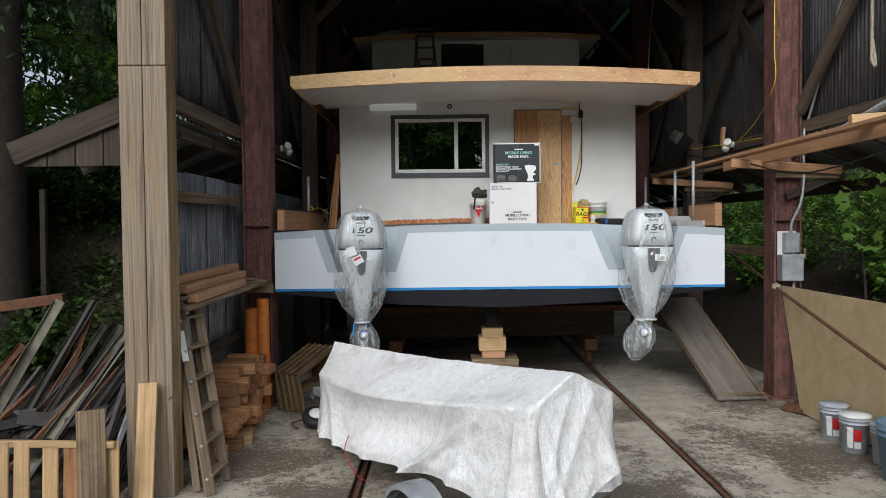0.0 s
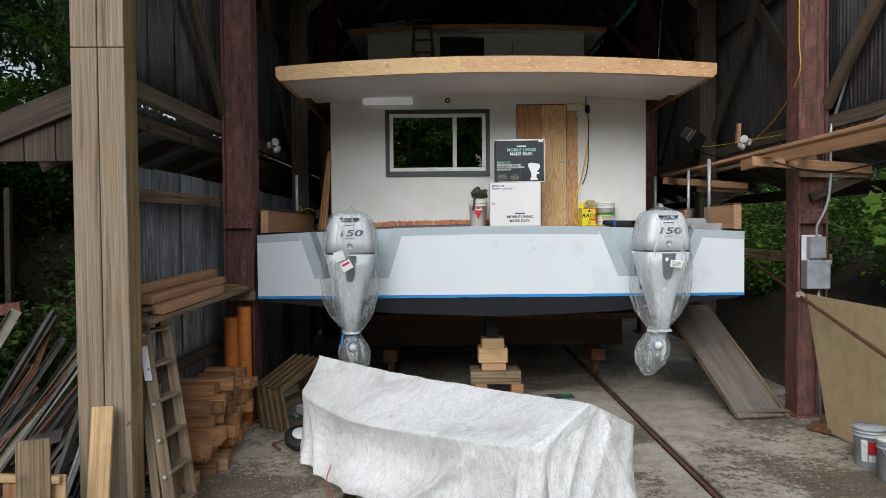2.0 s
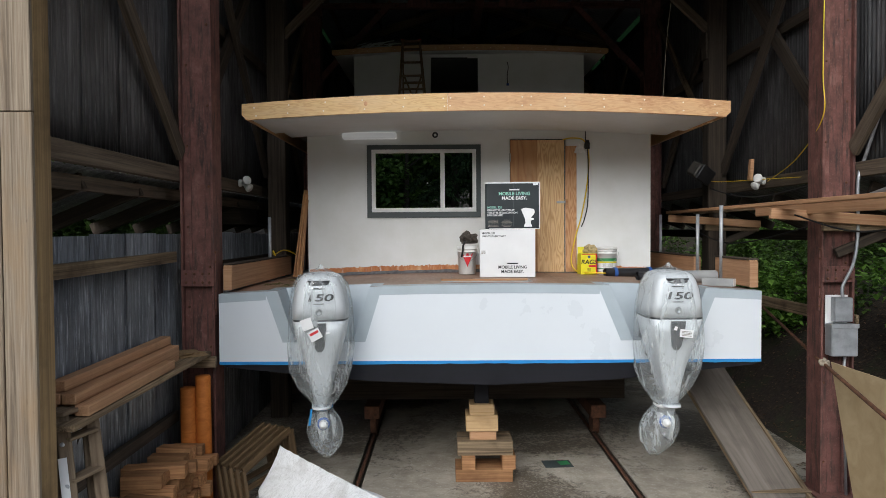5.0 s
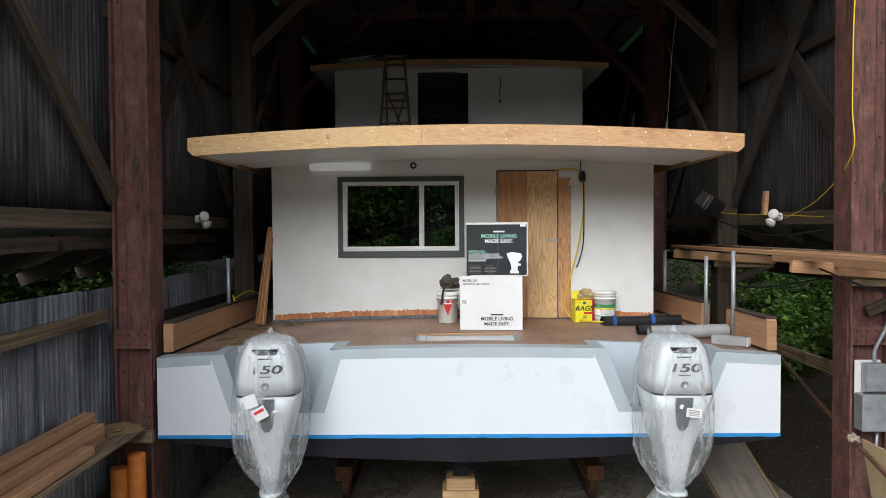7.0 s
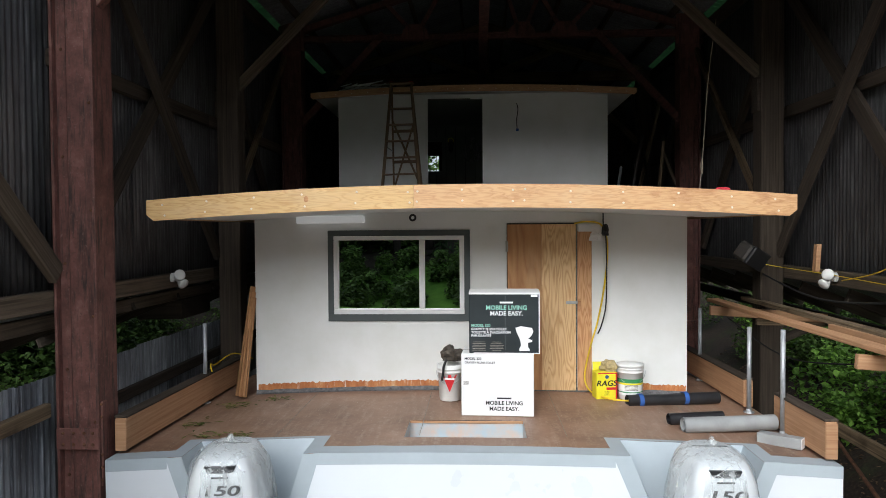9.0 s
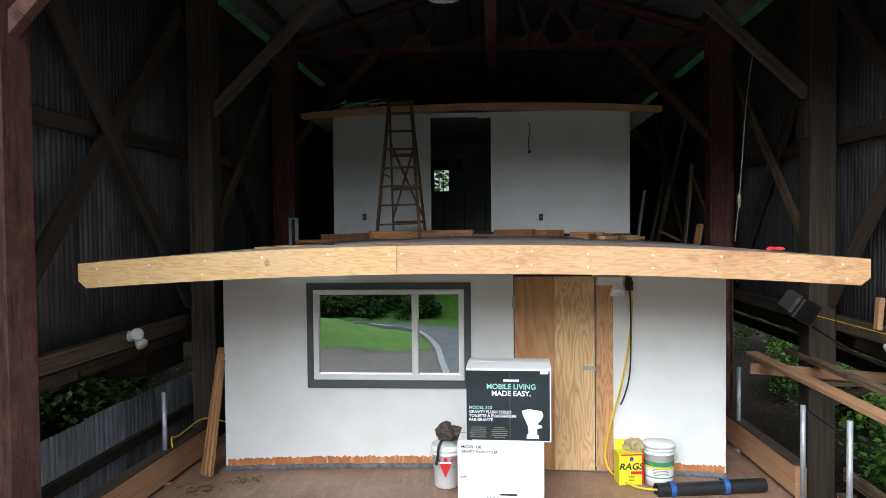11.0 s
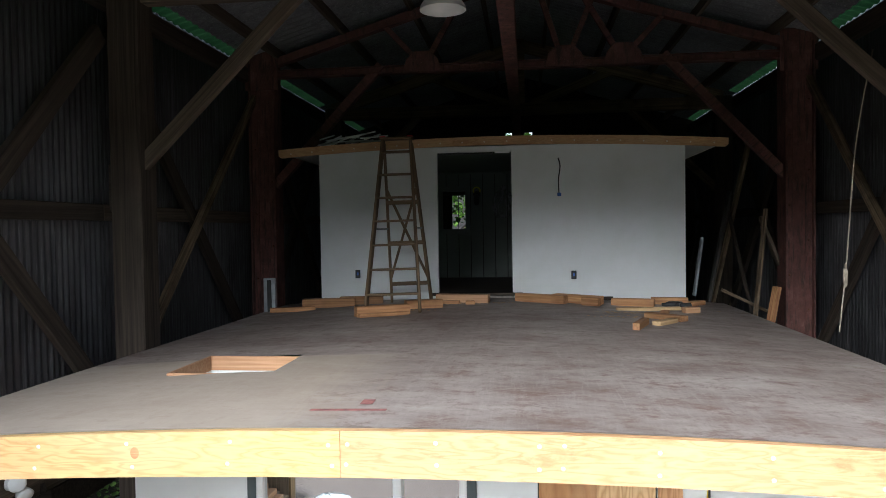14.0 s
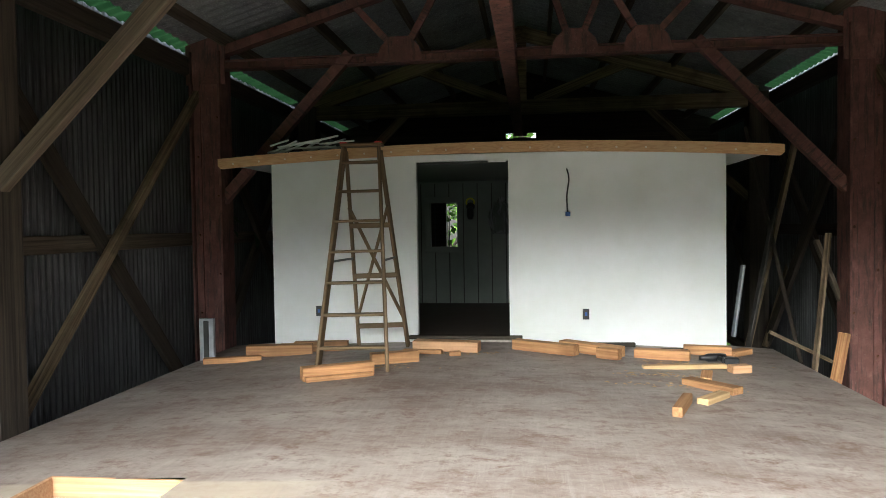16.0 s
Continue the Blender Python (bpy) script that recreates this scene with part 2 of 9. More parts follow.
def rust_material():
    m, nt, b = material("rusty_steel")
    n = noise_node(nt, coords(nt), 14, 8, 0.7)
    nt.links.new(ramp_node(nt, n, [(0.3, (0.05, 0.022, 0.014)), (0.6, (0.16, 0.07, 0.035)), (0.8, (0.26, 0.13, 0.07))]), b.inputs["Base Color"])
    b.inputs["Roughness"].default_value = 0.9
    bump_node(nt, b, n, 0.4, 0.004)
    return m


M["rust"] = rust_material()


def zinc(name, light, dark, metal=0.75):
    """Weathered corrugated sheet: dull zinc with streaks down the ribs."""
    m, nt, b = material(name)
    v = coords(nt, (9, 9, 0.5))
    n = noise_node(nt, v, 1.4, 8, 0.7)
    n2 = noise_node(nt, coords(nt), 1.1, 5, 0.6)
    c = ramp_node(nt, n, [(0.3, dark), (0.6, light), (0.78, tuple(min(1, 1.7 * x) for x in light))])
    c = mix_node(nt, c, tuple(0.55 * x for x in dark), ramp_node(nt, n2, [(0.42, (0, 0, 0)), (0.7, (0.8, 0.8, 0.8))]))
    n3 = noise_node(nt, coords(nt, (55, 55, 2.2)), 1.0, 7, 0.75, 0.4)
    c = mix_node(nt, c, tuple(min(1, 2.3 * x) for x in light), ramp_node(nt, n3, [(0.53, (0, 0, 0)), (0.7, (0.7, 0.7, 0.7))]))
    c = mix_node(nt, c, tuple(0.35 * x for x in dark), ramp_node(nt, n3, [(0.3, (0.7, 0.7, 0.7)), (0.45, (0, 0, 0))]))
    nt.links.new(vary(nt, c, 0.18), b.inputs["Base Color"])
    b.inputs["Metallic"].default_value = metal
    b.inputs["Roughness"].default_value = 0.42
    bump_node(nt, b, n3, 0.2, 0.003)
    return m


# copies of one sheet: low walls and roof carry their light as paler colour
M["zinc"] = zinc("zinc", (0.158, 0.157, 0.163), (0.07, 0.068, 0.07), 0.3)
M["zinc_low_lit"] = zinc("zinc_low_lit", (0.33, 0.345, 0.365), (0.12, 0.125, 0.135), 0.25)
M["zinc_roof_lit"] = zinc("zinc_roof_lit", (0.34, 0.355, 0.37), (0.19, 0.195, 0.205), 0.1)


def translucent_green():
    m, nt, b = material("green_fibreglass")
    t = nt.nodes.new("ShaderNodeBsdfTranslucent")
    n = noise_node(nt, coords(nt), 4, 4, 0.6)
    nt.links.new(ramp_node(nt, n, [(0.3, (0.0035, 0.011, 0.004)), (0.7, (0.007, 0.019, 0.007))]), t.inputs["Color"])
    nt.links.new(t.outputs[0], nt.nodes["Material Output"].inputs["Surface"])
    return m


M["fibreglass"] = translucent_green()


def concrete():
    m, nt, b = material("concrete")
    v = coords(nt, shift=False)
    big = noise_node(nt, v, 0.55, 6, 0.65, 0.4)
    mid = noise_node(nt, v, 3.2, 8, 0.7)
    fine = noise_node(nt, v, 45, 4, 0.7)
    c = ramp_node(nt, mid, [(0.3, (0.28, 0.24, 0.185)), (0.65, (0.5, 0.45, 0.37))])
    grit = noise_node(nt, v, 11, 8, 0.8)
    wet = mix_node(nt, big, grit, 0.4)
    c = mix_node(nt, c, (0.1, 0.076, 0.05), ramp_node(nt, wet, [(0.485, (0, 0, 0)), (0.525, (0.9, 0.9, 0.9))]))
    c = mix_node(nt, c, (0.62, 0.58, 0.5), ramp_node(nt, mix_node(nt, fine, grit, 0.4), [(0.53, (0, 0, 0)), (0.62, (0.7, 0.7, 0.7))]))
    c = mix_node(nt, c, (0.05, 0.038, 0.026), ramp_node(nt, noise_node(nt, v, 24, 8, 0.8), [(0.62, (0, 0, 0)), (0.7, (0.8, 0.8, 0.8))]))
    nt.links.new(c, b.inputs["Base Color"])
    nt.links.new(ramp_node(nt, wet, [(0.475, (0.88, 0.88, 0.88)), (0.535, (0.5, 0.5, 0.5))]), b.inputs["Roughness"])
    bump_node(nt, b, mix_node(nt, mid, fine, 0.5), 0.35, 0.008)
    return m


M["concrete"] = concrete()


def earth():
    """Forest soil with litter, moss, lawn behind and a gravel yard, by place."""
    m, nt, b = material("earth")
    tc = nt.nodes.new("ShaderNodeTexCoord")
    v = coords(nt, shift=False)
    n1 = noise_node(nt, v, 1.5, 8, 0.7)
    n2 = noise_node(nt, v, 18, 6, 0.75)
    soil = ramp_node(nt, n2, [(0.35, (0.012, 0.008, 0.006)), (0.58, (0.05, 0.034, 0.022)), (0.76, (0.15, 0.105, 0.066))])
    soil = mix_node(nt, soil, (0.035, 0.055, 0.016), ramp_node(nt, n1, [(0.5, (0, 0, 0)), (0.68, (0.7, 0.7, 0.7))]))
    lawn = ramp_node(nt, mix_node(nt, n1, n2, 0.4), [(0.3, (0.06, 0.17, 0.012)), (0.7, (0.16, 0.34, 0.03))])
    grit = ramp_node(nt, n2, [(0.3, (0.09, 0.075, 0.065)), (0.7, (0.29, 0.25, 0.22))])
    at = nt.nodes.new("ShaderNodeAttribute")
    at.attribute_name = "cover"
    sep = nt.nodes.new("ShaderNodeSeparateColor")
    nt.links.new(at.outputs["Color"], sep.inputs[0])
    c = mix_node(nt, soil, lawn, sep.outputs[0])
    c = mix_node(nt, c, grit, sep.outputs[1])
    bark = ramp_node(nt, noise_node(nt, v, 34, 6, 0.8), [(0.3, (0.06, 0.042, 0.032)), (0.5, (0.21, 0.16, 0.13)), (0.7, (0.44, 0.37, 0.32))])
    c = mix_node(nt, c, bark, sep.outputs[2])
    nt.links.new(c, b.inputs["Base Color"])
    b.inputs["Roughness"].default_value = 0.95
    bump_node(nt, b, n2, 0.6, 0.03)
    return m


M["earth"] = earth()


def foliage_material(name, dark, light):
    m, nt, b = material(name)
    g = nt.nodes.new("ShaderNodeNewGeometry")
    c = ramp_node(nt, g.outputs["Random Per Island"], [(0.0, dark), (0.75, light), (1.0, tuple(1.35 * x for x in light))])
    nt.links.new(c, b.inputs["Base Color"])
    b.inputs["Roughness"].default_value = 0.55
    b.inputs["Specular IOR Level"].default_value = 0.3
    t = nt.nodes.new("ShaderNodeBsdfTranslucent")
    nt.links.new(c, t.inputs["Color"])
    mx = nt.nodes.new("ShaderNodeMixShader")
    mx.inputs[0].default_value = 0.35
    nt.links.new(b.outputs[0], mx.inputs[1])
    nt.links.new(t.outputs[0], mx.inputs[2])
    nt.links.new(mx.outputs[0], nt.nodes["Material Output"].inputs["Surface"])
    return m


M["leaf"] = foliage_material("broad_leaf", (0.014, 0.032, 0.006), (0.048, 0.09, 0.016))
M["leaf_mid"] = foliage_material("hedge_leaf", (0.035, 0.07, 0.014), (0.1, 0.17, 0.034))
M["leaf_lane"] = foliage_material("lane_leaf", (0.05, 0.1, 0.024), (0.16, 0.27, 0.06))
M["leaf_bright"] = foliage_material("young_leaf", (0.06, 0.13, 0.018), (0.17, 0.31, 0.05))
M["needle"] = foliage_material("conifer_spray", (0.02, 0.045, 0.018), (0.055, 0.1, 0.035))


def cathedral(name, dark, light, axis, scale=1.0, rings=15.0, rough=0.6, contrast=0.75, worn=0.0):
    """Rotary-cut fir veneer: nested arches of grain drawn out along one axis."""
    m, nt, b = material(name)
    st = [3.4 * scale] * 3
    st[axis] = 0.55 * scale
    n = noise_node(nt, coords(nt, tuple(st)), 1.0, 2.5, 0.45, 0.15)
    ring = math_node(nt, "PINGPONG", math_node(nt, "MULTIPLY", n, rings), 0.5)
    fs = [90.0] * 3
    fs[axis] = 5.0
    fine = noise_node(nt, coords(nt, tuple(fs)), 1.0, 5, 0.6)
    patch_n = noise_node(nt, coords(nt), 2.2, 4, 0.6)
    c = ramp_node(nt, math_node(nt, "MULTIPLY", ring, 2.0), [(0.0, dark), (0.35, tuple((a + q) / 2 for a, q in zip(dark, light))), (contrast, light)])
    c = mix_node(nt, c, tuple(0.8 * q for q in dark), math_node(nt, "MULTIPLY", ramp_node(nt, fine, [(0.45, (0, 0, 0)), (0.75, (1, 1, 1))]), 0.4))
    c = mix_node(nt, c, tuple(min(1, 1.12 * q) for q in light), math_node(nt, "MULTIPLY", patch_n, 0.5))
    if worn:
        ws = [2.4] * 3
        ws[axis] = 0.8
        w = noise_node(nt, coords(nt, tuple(ws)), 1.6, 10, 0.75, 0.3)
        c = mix_node(nt, c, (0.6, 0.43, 0.25), math_node(nt, "MULTIPLY", ramp_node(nt, w, [(0.5, (0, 0, 0)), (0.62, (1, 1, 1))]), worn * 0.6))
        c = mix_node(nt, c, (0.32, 0.13, 0.05), math_node(nt, "MULTIPLY", ramp_node(nt, w, [(0.36, (1, 1, 1)), (0.46, (0, 0, 0))]), worn))
    nt.links.new(vary(nt, c, 0.06), b.inputs["Base Color"])
    b.inputs["Roughness"].default_value = rough
    bump_node(nt, b, ring, 0.08, 0.003)
    return m


M["plywood"] = cathedral("plywood", (0.47, 0.235, 0.09), (0.7, 0.48, 0.245), 2, 2.0, 15)
M["plywood_orange"] = cathedral("plywood_orange", (0.36, 0.15, 0.05), (0.52, 0.27, 0.11), 2, 1.0, 9, 0.55, 0.8, 0.35)
M["plywood_red"] = cathedral("plywood_red", (0.38, 0.15, 0.05), (0.6, 0.34, 0.16), 2, 2.4, 13, 0.55, 0.7)
M["fascia_yellow"] = cathedral("fascia_yellow", (0.47, 0.26, 0.09), (0.62, 0.41, 0.18), 0, 5.0, 9, 0.5, 0.6, 0.5)
M["fascia_wood"] = cathedral("fascia_wood", (0.46, 0.24, 0.1), (0.59, 0.36, 0.178), 0, 5.0, 9, 0.5, 0.6, 0.6)


def deck_material():
    """Brown phenolic plywood, scuffed, with faint sheet joints and rows of fasteners."""
    m, nt, b = material("brown_deck_ply")
    v = coords(nt, shift=False)
    n = noise_node(nt, v, 1.7, 7, 0.7, 0.3)
    s = noise_node(nt, coords(nt, (22, 2.5, 1), False), 1, 7, 0.7)
    f = noise_node(nt, v, 30, 4, 0.7)
    c = ramp_node(nt, n, [(0.3, (0.17, 0.095, 0.06)), (0.6, (0.3, 0.18, 0.12)), (0.8, (0.4, 0.27, 0.19))])
    c = mix_node(nt, c, (0.45, 0.35, 0.27), ramp_node(nt, mix_node(nt, s, f, 0.4), [(0.5, (0, 0, 0)), (0.68, (0.6, 0.6, 0.6))]))
    c = mix_node(nt, c, (0.66, 0.6, 0.52), ramp_node(nt, noise_node(nt, v, 55, 3, 0.6), [(0.68, (0, 0, 0)), (0.73, (0.8, 0.8, 0.8))]))
    nt.links.new(c, b.inputs["Base Color"])
    b.inputs["Roughness"].default_value = 0.5
    bump_node(nt, b, f, 0.15, 0.003)
    return m


def roof_material():
    """Dusty grey-brown roof skin with wipe marks and brown blotches."""
    m, nt, b = material("dusty_roof_skin")
    v = coords(nt, shift=False)
    n = noise_node(nt, coords(nt, (1, 2.2, 1), False), 1.0, 10, 0.78, 0.2)
    s = noise_node(nt, coords(nt, (2.0, 2.6, 1), False), 3.2, 11, 0.82, 0.2)
    f = noise_node(nt, v, 38, 4, 0.7)
    c = ramp_node(nt, n, [(0.32, (0.13, 0.092, 0.075)), (0.5, (0.25, 0.205, 0.18)), (0.66, (0.34, 0.295, 0.265))])
    c = mix_node(nt, c, (0.11, 0.065, 0.045), ramp_node(nt, s, [(0.52, (0, 0, 0)), (0.64, (0.7, 0.7, 0.7))]))
    c = mix_node(nt, c, (0.6, 0.55, 0.5), ramp_node(nt, mix_node(nt, f, s, 0.55), [(0.3, (0.4, 0.4, 0.4)), (0.42, (0, 0, 0))]))
    wipe = noise_node(nt, coords(nt, (34, 3.0, 1), False), 1.0, 9, 0.8, 0.8)
    c = mix_node(nt, c, (0.45, 0.4, 0.37), ramp_node(nt, wipe, [(0.5, (0, 0, 0)), (0.75, (0.35, 0.35, 0.35))]))
    c = mix_node(nt, c, (0.14, 0.085, 0.065), ramp_node(nt, wipe, [(0.28, (0.3, 0.3, 0.3)), (0.46, (0, 0, 0))]))
    spot = noise_node(nt, coords(nt, (1, 1.4, 1), False), 4.2, 12, 0.82, 0.3)
    c = mix_node(nt, c, (0.13, 0.07, 0.05), ramp_node(nt, spot, [(0.52, (0, 0, 0)), (0.62, (0.85, 0.85, 0.85))]))
    # bare tan ply round the front hatch
    tc = nt.nodes.new("ShaderNodeTexCoord")
    sp = nt.nodes.new("ShaderNodeSeparateXYZ")
    nt.links.new(tc.outputs["Object"], sp.inputs[0])
    wob = math_node(nt, "MULTIPLY", math_node(nt, "SUBTRACT", wipe, 0.5), 0.9)
    ex = math_node(nt, "MULTIPLY", math_node(nt, "SUBTRACT", 0.35, math_node(nt, "ADD", sp.outputs[0], wob)), 2.2)
    ey = math_node(nt, "MULTIPLY", math_node(nt, "SUBTRACT", 11.43, sp.outputs[1]), 30.0)
    both = math_node(nt, "MINIMUM", ex, ey)
    cl = nt.nodes.new("ShaderNodeClamp")
    nt.links.new(both, cl.inputs[0])
    c = mix_node(nt, c, (0.44, 0.37, 0.285), math_node(nt, "MULTIPLY", cl.outputs[0], 0.6))
    nt.links.new(c, b.inputs["Base Color"])
    b.inputs["Roughness"].default_value = 0.55
    bump_node(nt, b, mix_node(nt, f, wipe, 0.4), 0.2, 0.003)
    return m


M["deck"] = deck_material()
M["roof_skin"] = roof_material()


def tarp_material():
    """Woven white sheeting, crinkled all over, with blotches of grey grime and greyer lines along the creases."""
    m, nt, b = material("white_tarp_cloth")
    v = coords(nt)
    n = noise_node(nt, v, 3, 8, 0.7, 1.2)
    c = ramp_node(nt, n, [(0.32, (0.8, 0.8, 0.78)), (0.5, (0.89, 0.89, 0.885))])
    grime = noise_node(nt, v, 1.7, 9, 0.75, 0.8)
    c = mix_node(nt, c, (0.5, 0.485, 0.45), ramp_node(nt, grime, [(0.5, (0, 0, 0)), (0.7, (0.75, 0.75, 0.75))]))
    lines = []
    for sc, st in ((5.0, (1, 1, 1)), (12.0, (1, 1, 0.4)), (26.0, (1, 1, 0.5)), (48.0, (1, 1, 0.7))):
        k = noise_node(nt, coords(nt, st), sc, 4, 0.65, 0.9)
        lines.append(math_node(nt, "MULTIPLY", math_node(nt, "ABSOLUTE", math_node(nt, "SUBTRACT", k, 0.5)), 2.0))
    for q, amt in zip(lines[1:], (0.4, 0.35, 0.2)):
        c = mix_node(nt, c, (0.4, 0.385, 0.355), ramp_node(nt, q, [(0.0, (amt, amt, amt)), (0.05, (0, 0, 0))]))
    speck = noise_node(nt, coords(nt, (1, 1, 0.6)), 70, 3, 0.7)
    c = mix_node(nt, c, (0.5, 0.485, 0.45), ramp_node(nt, speck, [(0.6, (0, 0, 0)), (0.72, (0.3, 0.3, 0.3))]))
    nt.links.new(c, b.inputs["Base Color"])
    b.inputs["Roughness"].default_value = 0.6
    h = lines[0]
    for q, amt in zip(lines[1:], (0.6, 0.4, 0.25)):
        h = math_node(nt, "ADD", h, math_node(nt, "MULTIPLY", q, amt))
    bump_node(nt, b, math_node(nt, "ADD", h, math_node(nt, "MULTIPLY", speck, 0.1)), 0.9, 0.012)
    return m


M["tarp"] = tarp_material()
M["bag"], bag_nt, bag_b, bag_mix = glassy("clear_plastic_bag", (0.75, 0.78, 0.78), 0.12, 0.85)
bag_wr = noise_node(bag_nt, coords(bag_nt, (1, 1, 0.16)), 15, 6, 0.6, 0.9)
bag_big = noise_node(bag_nt, coords(bag_nt, (1, 1, 0.35)), 5, 4, 0.6, 0.6)
bump_node(bag_nt, bag_b, mix_node(bag_nt, bag_wr, bag_big, 0.5), 0.9, 0.03)
# less see-through white streaks paint thin highlights along the wrinkles
bag_nt.links.new(ramp_node(bag_nt, mix_node(bag_nt, bag_wr, bag_big, 0.35), [(0.4, (0.9, 0.9, 0.9)), (0.52, (0.82, 0.82, 0.82)), (0.575, (0.5, 0.5, 0.5)), (0.61, (0.8, 0.8, 0.8))]), bag_mix.inputs[0])


def pane_material():
    m, nt, b = material("window_glass")
    g = nt.nodes.new("ShaderNodeBsdfGlossy")
    g.inputs["Roughness"].default_value = 0.0
    g.inputs["Color"].default_value = (0.74, 0.76, 0.75, 1)
    nt.links.new(g.outputs[0], nt.nodes["Material Output"].inputs["Surface"])
    return m


M["pane"] = pane_material()


# ---- mesh helpers ----
def world_of(ob):
    return world_of(ob.parent) @ ob.matrix_parent_inverse @ ob.matrix_basis if ob.parent else ob.matrix_basis.copy()


def place(name, mesh, m=None, parent=None, label="", mat=None):
    """One object on a mesh, at a pose in the world, under a thing or a part."""
    ob = new(name, mesh)
    ob.matrix_basis = m if m is not None else Matrix()
    if parent:
        ob.parent = parent
        ob.matrix_parent_inverse = world_of(parent).inverted()
    if mat and not mesh.materials:
        mesh.materials.append(mat)
    if label:
        ob["label"] = label
    return ob


def thing(name, at, label, category, group="", kind="", rz=0.0):
    ob = new(name)
    ob.empty_display_size = 0.1
    ob.matrix_basis = pose(*at, 0, 0, rz)
    return tagged(ob, label, category, group, kind)


def mesh_of(name, verts, faces, mat=None, smooth=False):
    me = bpy.data.meshes.new(name)
    me.from_pydata([tuple(v) for v in verts], [], [tuple(f) for f in faces])
    if mat:
        me.materials.append(mat)
    if smooth:
        me.polygons.foreach_set("use_smooth", [True] * len(me.polygons))
    me.update()
    return me


BOXES = {}


def box_mesh(l, w, h, mat, c=0.004, base=False):
    """A box of length l (x), width w (y), height h (z) with broken edges; base: stands on z = 0."""
    c = min(c, l * 0.3, w * 0.3, h * 0.3)
    key = (round(l, 4), round(w, 4), round(h, 4), mat.name, round(c, 4), base)
    if key in BOXES:
        return BOXES[key]
    bm = bmesh.new()
    bmesh.ops.create_cube(bm, size=1.0)
    for v in bm.verts:
        v.co = Vector((v.co.x * l, v.co.y * w, v.co.z * h + (h / 2 if base else 0)))
    bmesh.ops.bevel(bm, geom=list(bm.edges), offset=c, segments=1, affect="EDGES")
    me = bpy.data.meshes.new("box")
    bm.to_mesh(me)
    bm.free()
    me.materials.append(mat)
    BOXES[key] = me
    return me


def block(name, lo, hi, mat, parent=None, label="", c=0.004):
    """A box between two corners, standing square to the axes."""
    s = [b - a for a, b in zip(lo, hi)]
    return place(name, box_mesh(*s, mat, c), Matrix.Translation([(a + b) / 2 for a, b in zip(lo, hi)]), parent, label)


def beam(name, p0, p1, w, h, mat, parent=None, label="", roll=0.0, c=0.005):
    """A stick from p0 to p1, its own x along it, h in its upright direction, w across."""
    p0, p1 = Vector(p0), Vector(p1)
    d = p1 - p0
    x = d.normalized()
    up = Vector((0, 0, 1)) if abs(x.z) < 0.999 else Vector((0, 1, 0))
    y = up.cross(x).normalized()
    z = x.cross(y)
    m = Matrix((x, y, z)).transposed().to_4x4()
    m.translation = (p0 + p1) / 2
    return place(name, box_mesh(d.length, w, h, mat, c), m @ pose(0, 0, 0, roll), parent, label)


def lathe_mesh(profile, mat, n=32, smooth=True, squash=1.0):
    """A body turned about z from (radius, height) pairs."""
    vs, fs = [], []
    for r, z in profile:
        for i in range(n):
            a = 2 * math.pi * i / n
            vs.append((r * math.cos(a), r * math.sin(a) * squash, z))
    for k in range(len(profile) - 1):
        for i in range(n):
            j = (i + 1) % n
            fs.append((k * n + i, k * n + j, (k + 1) * n + j, (k + 1) * n + i))
    return mesh_of("turned", vs, fs, mat, smooth)


def tube_mesh(points, r, mat, n=10):
    """A round rod or cable through points (capped)."""
    ps = [Vector(p) for p in points]
    vs, fs = [], []
    for k, p in enumerate(ps):
        t = (ps[min(k + 1, len(ps) - 1)] - ps[max(k - 1, 0)]).normalized()
        a = t.orthogonal().normalized() if k == 0 else (a - t * a.dot(t)).normalized()
        b = t.cross(a)
        rr = r[k] if isinstance(r, (list, tuple)) else r
        for i in range(n):
            an = 2 * math.pi * i / n
            vs.append(p + (a * math.cos(an) + b * math.sin(an)) * rr)
    for k in range(len(ps) - 1):
        for i in range(n):
            j = (i + 1) % n
            fs.append((k * n + i, k * n + j, (k + 1) * n + j, (k + 1) * n + i))
    fs.append(tuple(range(n))[::-1])
    fs.append(tuple((len(ps) - 1) * n + i for i in range(n)))
    return mesh_of("tube", vs, fs, mat, True)


def curve_points(ps, steps=8):
    """A smooth line through points."""
    ps = [Vector(p) for p in ps]
    out = []
    for k in range(len(ps) - 1):
        a, b, c, d = ps[max(k - 1, 0)], ps[k], ps[k + 1], ps[min(k + 2, len(ps) - 1)]
        for s in range(steps):
            t = s / steps
            out.append(0.5 * ((2 * b) + (c - a) * t + (2 * a - 5 * b + 4 * c - d) * t * t + (3 * b - a - 3 * c + d) * t ** 3))
    return out + [ps[-1]]


def prism_mesh(outline, depth, mat, c=0.0):
    """A flat outline in x, z drawn out along y by depth."""
    n = len(outline)
    vs = [(x, 0, z) for x, z in outline] + [(x, depth, z) for x, z in outline]
    fs = [tuple(range(n)), tuple(range(2 * n - 1, n - 1, -1))]
    fs += [(i, n + i, n + (i + 1) % n, (i + 1) % n) for i in range(n)]
    me = mesh_of("prism", vs, fs, mat)
    bm = bmesh.new()
    bm.from_mesh(me)
    bmesh.ops.recalc_face_normals(bm, faces=list(bm.faces))
    if c:
        bmesh.ops.bevel(bm, geom=list(bm.edges), offset=c, segments=2, affect="EDGES")
    bm.to_mesh(me)
    bm.free()
    return me


